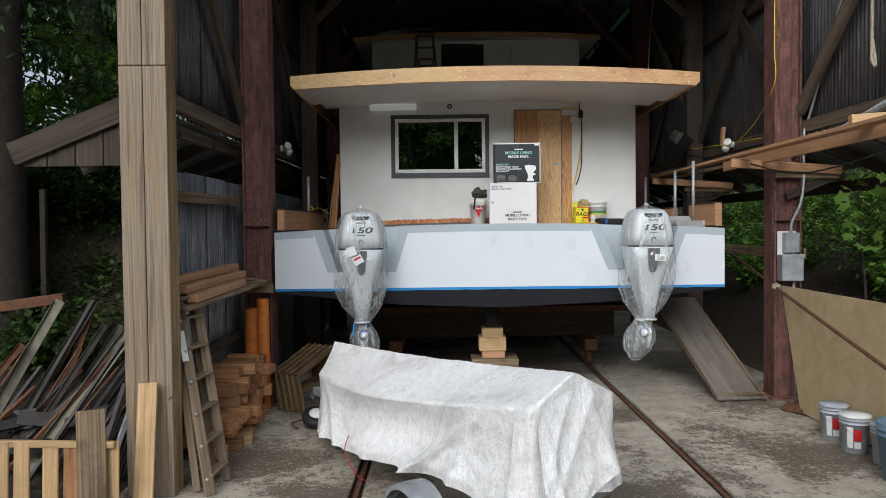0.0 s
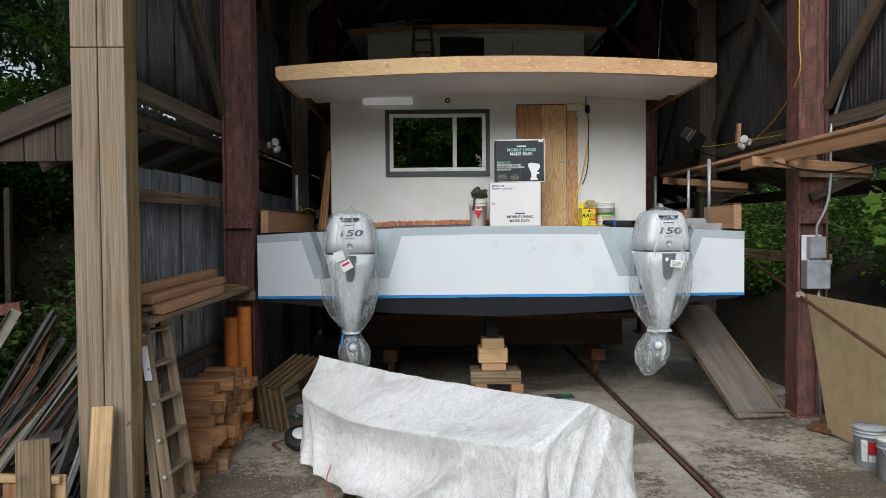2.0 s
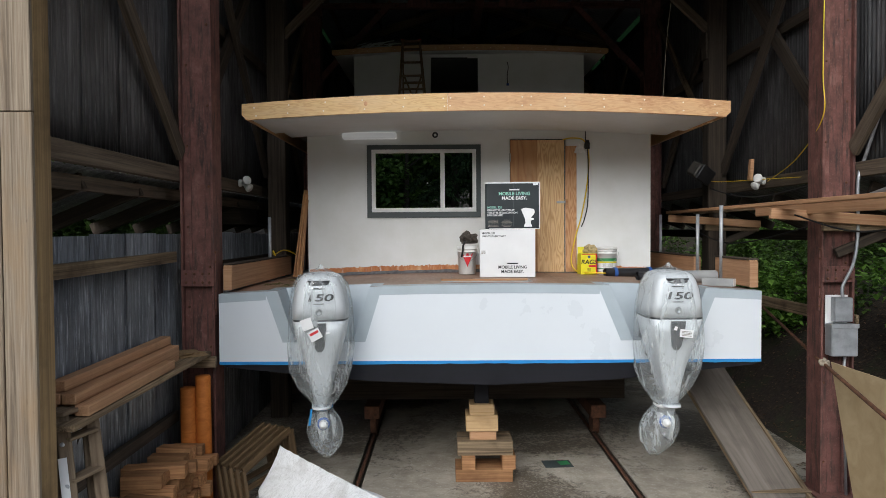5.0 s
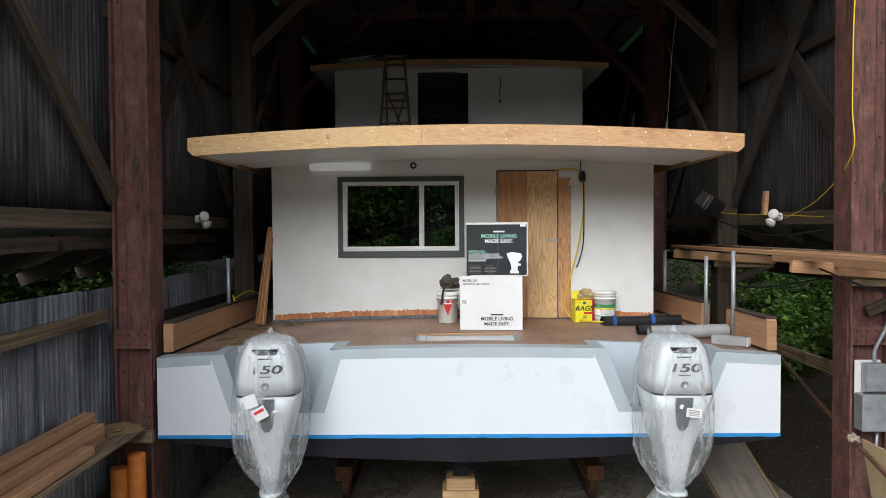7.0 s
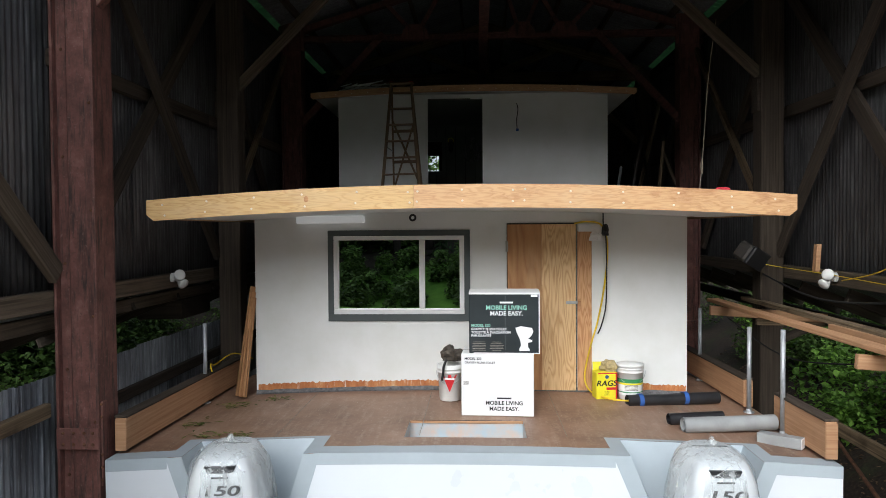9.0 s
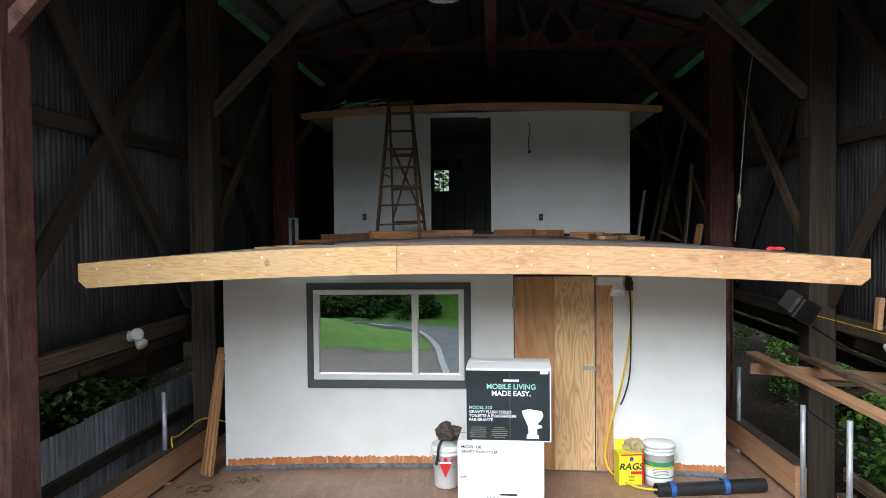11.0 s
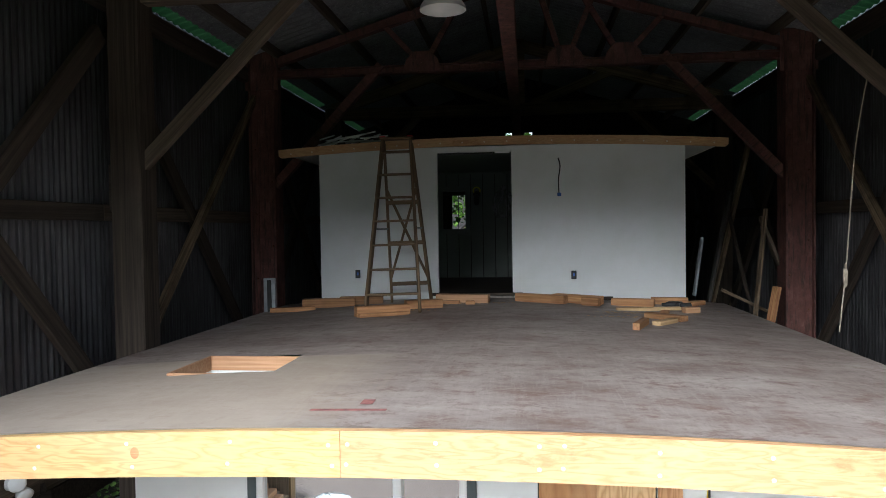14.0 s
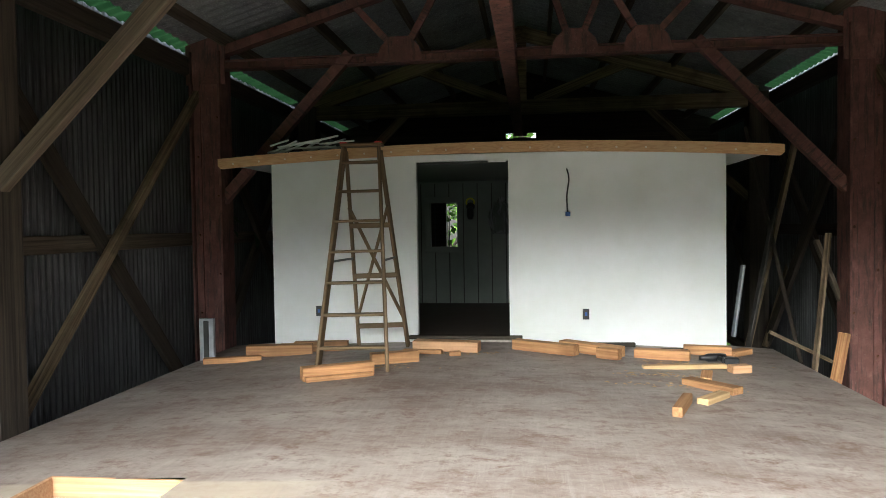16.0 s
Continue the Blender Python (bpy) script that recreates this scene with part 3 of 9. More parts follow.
def letters(name, text, size, m, mat, parent, align="LEFT", stretch=1.0, shear=0.0):
    """Raised print from the built-in font, as a mesh; m: local x along the line, z out of the face."""
    cu = bpy.data.curves.new("letters", "FONT")
    cu.body, cu.size, cu.align_x, cu.extrude, cu.shear, cu.offset = text, size, align, 0.0008, shear, 0.022 * size
    tmp = bpy.data.objects.new("letters_source", cu)
    me = bpy.data.meshes.new_from_object(tmp)
    bpy.data.objects.remove(tmp)
    me.transform(Matrix.Diagonal((stretch, 1, 1, 1)))
    me.materials.clear()
    me.materials.append(mat)
    return place(name, me, m, parent)


# ---- ground ----
ROAD = curve_points([(1.0, -2.0, 0), (0.5, -5.5, 0), (-0.1, -9.0, 0), (-1.6, -12.2, 0), (-4.6, -14.4, 0), (-9.0, -15.8, 0), (-16.0, -17.0, 0), (-30.0, -18.5, 0)], 6)


def ground_height(x, y):
    z = -0.03
    right = max(0.0, x - 5.0 - max(0.0, (4 - y)) * 0.5)
    z += 2.3 * (1 - math.exp(-right / 2.2)) + 0.12 * right
    left = max(0.0, -3.4 - x)
    side = min(1.0, max(0.0, (y + 3) / 5))
    z += side * (0.9 * (1 - math.exp(-left / 3.0)) + 0.08 * left)
    near = max(0.0, -2.95 - x) * min(1.0, max(0.0, (y - 9.8) / 1.6))
    z += 1.9 * (1 - math.exp(-near / 0.55))
    if y > 23:
        z += 0.16 * (y - 23)
    # lawn mound and the wooded rise beyond the lane
    z += 1.1 * math.exp(-((x + 8) / 5.0) ** 2 - ((y + 10.3) / 2.6) ** 2)
    edge = -15.5 + 0.10 * min(6.0, max(-30.0, x)) - (2.5 if x < -6 else 0.42 * max(0.0, -x))
    back = max(0.0, edge - 1.5 - y)
    z += 0.34 * back - 0.003 * min(back, 40) ** 2
    d = max(0.0, 1.0 - max(0, 4.9 - abs(x - 1.0)) / 1.0)
    z += 0.14 * d * noise.noise((x * 0.9, y * 0.9, 1.3)) + 0.06 * d * noise.noise((x * 2.7, y * 2.7, 7.1))
    return z


def make_ground():
    xs = sorted({*np.linspace(-16, 18, 103).round(3), *np.linspace(-60, 60, 31).round(3), -160, -300, -900, -2500, 160, 300, 900, 2500})
    ys = sorted({*np.linspace(-46, 26, 146).round(3), -60, -80, -140, -300, -900, -2500, 32, 40, 60, 100, 300, 900, 2500})
    vs, cover = [], []
    for y in ys:
        for x in xs:
            cx, cy = max(-60, min(60, x)), max(-70, min(60, y))
            vs.append((x, y, ground_height(cx, cy)))
            line = -7.6 - 0.12 * (x + 3) + 0.5 * noise.noise((x * 0.4, 0, 0))
            gravel = 1.0 if line < y < 5.5 and (-3.3 < x < 6.5 or (y < 2 and -20 < x < 20)) else 0.0
            lawn = 1.0 if -24 < y < line and -40 < x < 30 else 0.0
            chips = 1.0 if gravel and y > -3.6 + 0.3 * (x + 1) + 0.4 * noise.noise((x * 0.6, y * 0.3, 4.0)) else 0.0
            cover += [lawn, gravel, chips, 1]
    n = len(xs)
    fs = [(j * n + i, j * n + i + 1, (j + 1) * n + i + 1, (j + 1) * n + i) for j in range(len(ys) - 1) for i in range(n - 1)]
    me = mesh_of("ground", vs, fs, M["earth"], True)
    at = me.color_attributes.new("cover", "FLOAT_COLOR", "POINT")
    at.data.foreach_set("color", cover)
    return tagged(place("ground", me), "forest soil banks with a gravel yard and lawn", "ground", "", "structure")


make_ground()

# asphalt lane with a pale kerb, curving away round the lawn in front of the shed
M["asphalt"] = plain("asphalt", (0.16, 0.165, 0.17), 0.85, 0, 0.15, 2, 0.3)
M["kerb"] = plain("kerb", (0.42, 0.41, 0.39), 0.85, 0, 0.1, 3, 0.3)


def strip_mesh(offset, width, lift, thick, mat):
    vs, fs = [], []
    for k, p in enumerate(ROAD):
        t = (ROAD[min(k + 1, len(ROAD) - 1)] - ROAD[max(k - 1, 0)]).normalized()
        side = Vector((t.y, -t.x, 0))
        base = ground_height(p.x, p.y)
        for s in (-0.5, 0.5):
            q = p + side * (offset + s * width)
            z = max(base, ground_height(q.x, q.y)) + lift
            vs += [(q.x, q.y, z), (q.x, q.y, z - thick)]
    for k in range(len(ROAD) - 1):
        a, b = 4 * k, 4 * (k + 1)
        fs += [(a, a + 2, b + 2, b), (a, b, b + 1, a + 1), (a + 2, a + 3, b + 3, b + 2)]
    return mesh_of("strip", vs, fs, mat)


tagged(place("road", strip_mesh(0, 2.4, 0.06, 0.5, M["asphalt"])), "curving grey asphalt lane round the lawn", "road", "", "structure")
tagged(place("kerb", strip_mesh(1.3, 0.2, 0.14, 0.6, M["kerb"])), "pale concrete kerb beside the asphalt lane", "kerb", "", "structure")

# concrete slab with two sunk steel rails
slab = tagged(thing("floor", (0, 0, 0), "stained concrete slab with sunk steel rails", "floor"), kind="structure")
RAILS = (-0.75, 2.3)
edges = [-2.75, RAILS[0] - 0.055, RAILS[0] + 0.055, RAILS[1] - 0.055, RAILS[1] + 0.055, 4.75]
for a, b in ((0, 1), (2, 3), (4, 5)):
    block("slab", (edges[a], 3.4, -0.2), (edges[b], 22.6, 0.0), M["concrete"], slab, c=0.008)
for r in RAILS:
    block("rail_bed", (r - 0.055, 3.4, -0.2), (r + 0.055, 22.6, -0.03), M["concrete"], slab)
    block("rail", (r - 0.022, 3.4, -0.028), (r + 0.022, 22.6, -0.012), M["rust"], slab, "rusty sunk rail")

# ---- boat shed ----
LX, RX = -2.62, 4.62
FRONT, BACK = 5.75, 22.6
EAVE, RIDGE_X = 7.3, 1.0
ROOF_Y = 8.6       # the roof starts over the first steel frame
SLOPE = 0.3


def roof_z(x):
    return EAVE + SLOPE * (min(x - LX, RX - x) + 0.0)


def corrugated_mesh(w, h, mat, pitch=0.076, amp=0.009, across="y"):
    """A sheet of corrugated metal, w wide with upright ribs, h high, 2 mm thick look from its folded edge."""
    n = int(round(w / pitch * 8))
    vs, fs = [], []
    for i in range(n + 1):
        u = w * i / n
        d = amp * math.cos(2 * math.pi * u / pitch)
        vs += [(d, u, 0), (d, u, h), (d + 0.002, u, h), (d + 0.002, u, 0)]
    for i in range(n):
        a, b = 4 * i, 4 * i + 4
        fs += [(a, b, b + 1, a + 1), (a + 1, b + 1, b + 2, a + 2), (a + 2, b + 2, b + 3, a + 3), (a + 3, b + 3, b, a)]
    return mesh_of("corrugated", vs, fs, mat, True)


def sheet_wall(name, x, y0, y1, z0, z1, mat, label, lap=0.684):
    wall = tagged(thing(name, (x, y0, z0), label, "wall"), kind="structure")
    count = max(1, int(math.ceil((y1 - y0) / lap)))
    w = (y1 - y0) / count
    me = corrugated_mesh(w + 0.03, z1 - z0, mat)
    rnd = random.Random(int(abs(x) * 100 + z0 * 10))
    for i in range(count):
        place("sheet", me, Matrix.Translation((x + 0.004 * (i % 2) + rnd.uniform(-0.003, 0.003), y0 + i * w, z0 + rnd.uniform(-0.02, 0.02))), wall)
    return wall


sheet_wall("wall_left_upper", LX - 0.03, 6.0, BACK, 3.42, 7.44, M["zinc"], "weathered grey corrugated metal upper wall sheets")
sheet_wall("wall_left_lower", LX - 0.03, 6.1, 15.9, -0.03, 2.79, M["zinc_low_lit"], "corrugated metal low wall sheets, lightened in colour as if lit")
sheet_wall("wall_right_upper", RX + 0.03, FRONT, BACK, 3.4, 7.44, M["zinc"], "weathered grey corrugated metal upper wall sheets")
back = tagged(thing("wall_back", (1, BACK, 0), "dark timber back wall with narrow gaps", "wall"), kind="structure")
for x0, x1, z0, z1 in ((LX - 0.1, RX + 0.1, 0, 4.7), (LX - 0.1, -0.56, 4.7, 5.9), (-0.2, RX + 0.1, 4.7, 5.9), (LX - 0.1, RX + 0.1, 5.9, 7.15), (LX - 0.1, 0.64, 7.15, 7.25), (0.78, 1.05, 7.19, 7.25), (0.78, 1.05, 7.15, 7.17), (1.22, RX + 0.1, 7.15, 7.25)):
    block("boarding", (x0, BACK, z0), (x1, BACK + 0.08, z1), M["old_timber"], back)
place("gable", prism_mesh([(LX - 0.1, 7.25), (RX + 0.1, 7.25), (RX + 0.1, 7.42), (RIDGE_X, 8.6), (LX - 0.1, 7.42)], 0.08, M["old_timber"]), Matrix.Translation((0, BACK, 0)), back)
# unseen boarding, added and hung low to cut skylight into the upper shed
front = tagged(thing("unseen_front_gable", (1, ROOF_Y, 6.9), "unseen timber gable boarding added over the open front to dim the inside", "wall"), kind="structure")
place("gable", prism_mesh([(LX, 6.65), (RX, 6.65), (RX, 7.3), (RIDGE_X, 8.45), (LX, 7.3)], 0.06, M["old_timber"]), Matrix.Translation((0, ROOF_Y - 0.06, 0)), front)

# shed roof: one corrugated mesh each side, with green fibreglass strips at the eaves


def shed_roof(side):
    x_e, x_r = (LX - 0.02, RIDGE_X + 0.05) if side < 0 else (RX + 0.02, RIDGE_X - 0.05)
    x_g = LX + 0.12 if side < 0 else RX - 0.12
    vs, fs, mats = [], [], []
    n = int((BACK - ROOF_Y + 0.6) / 0.038)
    for i in range(n + 1):
        y = ROOF_Y - 0.3 + 0.038 * i
        d = 0.012 * math.cos(2 * math.pi * y / 0.152)
        vs += [(x, y, roof_z(x) + d + 0.1) for x in (x_e, x_g, x_r)]
    for i in range(n):
        y = ROOF_Y - 0.3 + 0.038 * i
        for k in range(2):
            a, b = 3 * i + k, 3 * i + 3 + k
            fs.append((a, a + 1, b + 1, b))
            mats.append(1 if k == 0 and (y - 9.4) % 3.35 > 0.45 and y > 9 and (int((y - 9.4) / 3.35) != 0 or side < 0) else 0)
    me = mesh_of("roof", vs, fs, M["zinc_roof_lit"], True)
    me.materials.append(M["fibreglass"])
    me.polygons.foreach_set("material_index", mats)
    return me


for side in (-1, 1):
    tagged(place("ceiling", shed_roof(side)), "corrugated shed roof lightened in colour for bounced light, with green eave strips", "ceiling", "", "structure")
# lighter brown timber puts the missing ceiling light into the purlins' colour
for x in np.arange(LX + 0.5, RX, 0.88):
    beam("purlin", (x, ROOF_Y, roof_z(x) + 0.02), (x, BACK, roof_z(x) + 0.02), 0.05, 0.13, M["brown_timber"])
for ob in [o for o in scene.objects if o.name.startswith("purlin")]:
    tagged(ob, "sawn timber roof purlin, lightened in colour", "purlin", "roof purlins", "structure")


def rivets(parent, x, zs, y, r=0.014):
    me = BOXES.get("rivet")
    if me is None:
        me = lathe_mesh([(r, 0), (r * 0.85, 0.006), (r * 0.4, 0.011), (0.001, 0.012)], M["rust"], 8)
        BOXES["rivet"] = me
    for z in zs:
        place("rivet", me, pose(x, y, z, 90), parent)


def steel_post(x, y, side):
    """Riveted built-up post: a box web with corner angles, splice plate and rivets."""
    p = thing("steel_post", (x, y, 0), "riveted red-oxide steel post, faded and rusty", "post", "shed posts", "structure")
    block("web", (x - 0.15, y - 0.06, 0), (x + 0.15, y + 0.1, 7.35), M["red_steel"], p, c=0.003)
    for s in (-1, 1):
        block("flange", (x + s * 0.16 - 0.012, y - 0.13, 0), (x + s * 0.16 + 0.012, y + 0.17, 7.35), M["red_steel"], p, c=0.003)
        block("angle", (x + s * 0.148 - (0.075 if s > 0 else 0), y - 0.072, 0), (x + s * 0.148 + (0 if s > 0 else 0.075), y - 0.06, 7.35), M["red_steel"], p, c=0.002)
    block("splice_plate", (x - 0.17, y - 0.142, 2.25), (x + 0.17, y - 0.131, 2.42), M["red_steel"], p, "bolted splice plate")
    block("splice_angle", (x + side * 0.175 - 0.01, y - 0.1, 1.95), (x + side * 0.175 + 0.01, y - 0.02, 2.62), M["red_steel"], p)
    rivets(p, x - 0.115, (2.29, 2.38), y - 0.142)
    rivets(p, x - 0.03, (2.29, 2.38), y - 0.142)
    rivets(p, x + 0.055, (2.29, 2.38), y - 0.142)
    rivets(p, x + 0.125, (2.29, 2.38), y - 0.142)
    for z in (2.0, 2.1, 2.2, 2.5, 2.6):
        rivets(p, x + side * 0.175, (z,), y - 0.1)
    for k, z in enumerate(np.arange(0.35, 7.2, 0.42)):
        rivets(p, x + (0.11 if k % 2 else -0.11), (z,), y - 0.072)
    block("base_plate", (x - 0.24, y - 0.22, 0.0), (x + 0.24, y + 0.24, 0.025), M["red_steel"], p)
    return p


def timber_post(x, y):
    p = thing("timber_post", (x, y, 0), "dark weathered square timber post", "post", "shed posts", "structure")
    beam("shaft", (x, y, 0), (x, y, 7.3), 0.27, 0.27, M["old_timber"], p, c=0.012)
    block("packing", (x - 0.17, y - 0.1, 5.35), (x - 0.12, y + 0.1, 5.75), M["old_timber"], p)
    return p


POST_L, POST_R = -2.33, 4.33
STEEL_Y, WOOD_Y = (9.18, 15.85), (12.5, 19.2)
for y in STEEL_Y:
    steel_post(POST_L, y, 1)
    steel_post(POST_R, y, -1)
for y in WOOD_Y:
    timber_post(POST_L + 0.07, y)
    timber_post(POST_R, y)


def knee(t, y, side, mat, w, h, drop=1.5, run=1.45, name="knee_brace"):
    x = POST_L if side < 0 else POST_R
    return beam(name, (x - side * 0.12, y, EAVE - 0.1 - drop), (x - side * (0.12 + run), y, EAVE - 0.02), w, h, mat, t)


def steel_truss(y):
    t = thing("roof_truss", (1.0, y, 7.25), "riveted red steel roof truss with gusset plates", "truss", "roof trusses", "structure")
    for dz in (0.0, 0.085):
        block("bottom_chord", (POST_L, y - 0.07, 7.16 + dz), (POST_R, y + 0.07, 7.175 + dz), M["red_steel"], t)
    block("chord_web", (POST_L, y - 0.012, 7.17), (POST_R, y + 0.012, 7.25), M["red_steel"], t)
    top = lambda x: roof_z(x) - 0.08
    for s, x in ((-1, POST_L), (1, POST_R)):
        beam("top_chord", (x, y, top(x)), (1.0, y, top(1.0)), 0.13, 0.1, M["red_steel"], t)
        block("end_plate", (x - 0.22, y - 0.085, 7.0), (x + 0.22, y - 0.073, 7.5), M["red_steel"], t)
    nodes = [(-0.22, 0), (1.0, 0), (1.57, 0), (2.28, 0)]
    for x, dx in ((-0.22, 1), (2.28, 1), (1.57, 0.7)):
        place("gusset", prism_mesh([(x - 0.25, 7.17), (x + 0.25, 7.17), (x + 0.2, 7.32), (x + 0.1, 7.42), (x - 0.1, 7.42), (x - 0.2, 7.32)], 0.012, M["red_steel"]), Matrix.Translation((0, y - 0.085, 0)), t)
        for s in (-1, 1):
            xe = x + s * 0.5 * dx
            beam("web_member", (x + s * 0.05, y, 7.3), (xe, y, top(xe)), 0.06, 0.07, M["red_steel"], t)
    for s in (-1, 1):
        knee(t, y, s, M["red_steel"], 0.1, 0.11, 1.45, 1.45)
    return t


def timber_truss(y):
    t = thing("timber_truss", (1.0, y, 7.2), "sawn timber roof truss with knee braces, lightened in colour", "truss", "roof trusses", "structure")
    # paler timber stands in for light on the trusses, palest at the back
    m_ = M["brown_timber"] if y < 13 else M["grey_timber"]
    block("bottom_chord", (POST_L - 0.1, y - 0.07, 7.1), (POST_R + 0.1, y + 0.07, 7.3), m_, t)
    for s, x in ((-1, POST_L), (1, POST_R)):
        beam("rafter", (x, y, roof_z(x) - 0.1), (1.0, y, roof_z(1.0) - 0.1), 0.1, 0.2, m_, t)
        beam("strut", (1.0 + s * 0.2, y, 7.28), (1.0 + s * 1.5, y, roof_z(1.0 + s * 1.5) - 0.15), 0.08, 0.14, m_, t)
        knee(t, y - 0.02, s, m_, 0.08, 0.115, 1.5 if s < 0 else 1.4, 1.6 if s < 0 else 1.55)
    block("king_post", (0.93, y - 0.05, 7.25), (1.07, y + 0.05, roof_z(1.0)), m_, t)
    return t


for y in STEEL_Y:
    steel_truss(y)
for y in WOOD_Y:
    timber_truss(y)

hoist = thing("hoist_beam", (0.92, 14, 7.0), "long red steel hoist beam slung under the trusses", "beam", "", "structure")
for dz in (6.94, 7.12):
    block("flange", (0.85, 9.0, dz), (0.99, 20.5, dz + 0.018), M["red_steel"], hoist)
block("web", (0.912, 9.0, 6.95), (0.928, 20.5, 7.13), M["red_steel"], hoist)

# girts, sill beams and cross braces on the long walls


def wall_timbers(x, side, y0):
    s = -side
    bays = [y0, STEEL_Y[0], WOOD_Y[0], STEEL_Y[1], WOOD_Y[1], BACK]
    w = thing("wall_frame", (x, y0, 3.4), "weathered timber girts and cross braces of the side wall", "wall frame", "", "structure")
    for a, b in zip(bays[:-1], bays[1:]):
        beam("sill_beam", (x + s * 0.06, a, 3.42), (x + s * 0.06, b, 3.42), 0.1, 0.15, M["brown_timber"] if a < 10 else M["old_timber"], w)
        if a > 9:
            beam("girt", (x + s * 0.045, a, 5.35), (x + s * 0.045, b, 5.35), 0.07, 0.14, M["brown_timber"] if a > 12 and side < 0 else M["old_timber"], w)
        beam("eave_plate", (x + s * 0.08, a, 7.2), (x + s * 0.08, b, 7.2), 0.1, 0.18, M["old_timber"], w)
    for k, (a, b) in enumerate(zip(bays[:-1], bays[1:])):
        if k == 0:
            beam("brace", (x + s * 0.13, b - 0.1, 3.62), (x + s * 0.13, b - 2.6, 5.95), 0.06, 0.17, M["brown_timber"], w)
            continue
        if k == 2:
            # thin brace in paler timber: its lit edge is put into the colour
            beam("brace", (x + s * 0.17, a + 0.46, 4.15), (x + s * 0.17, b - 0.02, 6.93), 0.07, 0.09, M["grey_timber"], w)
        else:
            beam("brace", (x + s * 0.14, a + 0.12, 3.65), (x + s * 0.14, b - 0.1, 6.85), 0.06, 0.17, M["old_timber"], w)
        beam("brace", (x + s * (0.08 if k == 2 else 0.21), b - 0.12, 3.65), (x + s * (0.08 if k == 2 else 0.21), a + 0.12, 6.95), 0.06, 0.15, M["old_timber"], w)
    return w


wall_timbers(LX, -1, 6.0)
wall_timbers(RX, 1, FRONT)
under = thing("lower_sill", (LX - 0.1, 9, 3.2), "dark lower timber sill under the metal wall", "beam", "", "structure")
beam("beam", (LX - 0.1, 6.2, 3.22), (LX - 0.1, 22.0, 3.22), 0.08, 0.12, M["brown_timber"], under)
for y in (11.9, 15.0):
    block("bracket", (LX - 0.6, y, 2.92), (LX - 0.06, y + 0.9, 3.15), M["old_timber"], under)
lower = thing("low_wall_rail", (LX, 6, 2.5), "brown timber rails along the low metal wall", "rail", "", "structure")
beam("rail", (LX + 0.05, 6.05, 2.53), (LX + 0.05, 9.05, 2.56), 0.06, 0.11, M["grey_timber"], lower)
beam("rail", (LX + 0.05, 9.35, 2.4), (LX + 0.05, 15.7, 2.4), 0.06, 0.11, M["old_timber"], lower)
beam("rail", (LX + 0.05, 6.05, 0.9), (LX + 0.05, 9.05, 0.9), 0.06, 0.11, M["old_timber"], lower)
side_rail = thing("side_rail", (RX, 11, 1.8), "weathered timber rail on the open side", "rail", "", "structure")
beam("board", (RX, 9.2, 1.82), (RX, 12.5, 1.82), 0.04, 0.14, M["grey_timber"], side_rail)

# lean-to roofs outside both long walls


def lean_to(side, y0, y1, reach):
    x0 = (LX - 0.06) if side < 0 else (RX + 0.06)
    t = thing("lean_to_roof", (x0 + side * reach / 2, (y0 + y1) / 2, 3.0), "low lean-to roof of grey boards and rafters beside the shed", "roof", "", "structure")
    zt, zb = 3.36, 3.36 - 0.4 * reach
    for y in np.arange(y0 + 0.1, y1, 1.1):
        beam("rafter", (x0, y, zt - 0.12), (x0 + side * reach, y, zb - 0.12), 0.06, 0.14, M["old_timber"], t)
    vs, fs = [], []
    n = int((y1 - y0) / 0.04)
    for i in range(n + 1):
        y = y0 + (y1 - y0) * i / n
        d = 0.01 * math.cos(2 * math.pi * y / 0.16)
        vs += [(x0, y, zt + d), (x0 + side * reach, y, zb + d)]
    fs = [(2 * i, 2 * i + 1, 2 * i + 3, 2 * i + 2) for i in range(n)]
    place("covering", mesh_of("covering", vs, fs, M["zinc_low_lit"], True), None, t)
    if side > 0:
        beam("eave_beam", (x0 + side * (reach - 0.15), y0, zb - 0.25), (x0 + side * (reach - 0.15), y1, zb - 0.25), 0.09, 0.16, M["old_timber"], t)
    return t


lt = lean_to(-1, 6.2, 22, 1.0)
# the trees' shade on this board is put in as near-black timber
beam("barge_board", (LX + 0.02, 6.12, 3.27), (LX - 1.02, 6.12, 2.86), 0.035, 0.2, M["old_timber"], lt, "weathered barge board, darkened in colour for tree shade")
for i in range(4):
    xa = LX - 0.02 - 0.24 * i
    top_z = 3.28 - 0.39 * (LX - xa)
    beam("gable_board", (xa - 0.116, 6.16, 2.76), (xa - 0.116, 6.16, max(2.82, top_z - 0.1)), 0.232, 0.025, M["old_timber"], lt)
lean_to(1, 7.9, 22, 1.0)

# the heavy boarded post at the mouth of the shed
mouth = thing("front_post", (-2.39, 6.05, 0), "tall silvered timber post clad in vertical boards", "post", "", "structure")
beam("core", (-2.45, 6.041, 0), (-2.45, 6.041, 7.2), 0.356, 0.172, M["post_board"], mouth)
beam("board", (-2.535, 5.93, 0.0), (-2.535, 5.93, 3.55), 0.19, 0.035, M["post_board"], mouth)
beam("board", (-2.535, 5.93, 3.555), (-2.535, 5.93, 7.2), 0.19, 0.035, M["post_board"], mouth)
beam("board", (-2.34, 5.935, 0.0), (-2.34, 5.935, 3.55), 0.19, 0.035, M["post_board"], mouth)
beam("board", (-2.34, 5.935, 3.555), (-2.34, 5.935, 7.2), 0.19, 0.035, M["post_board"], mouth)
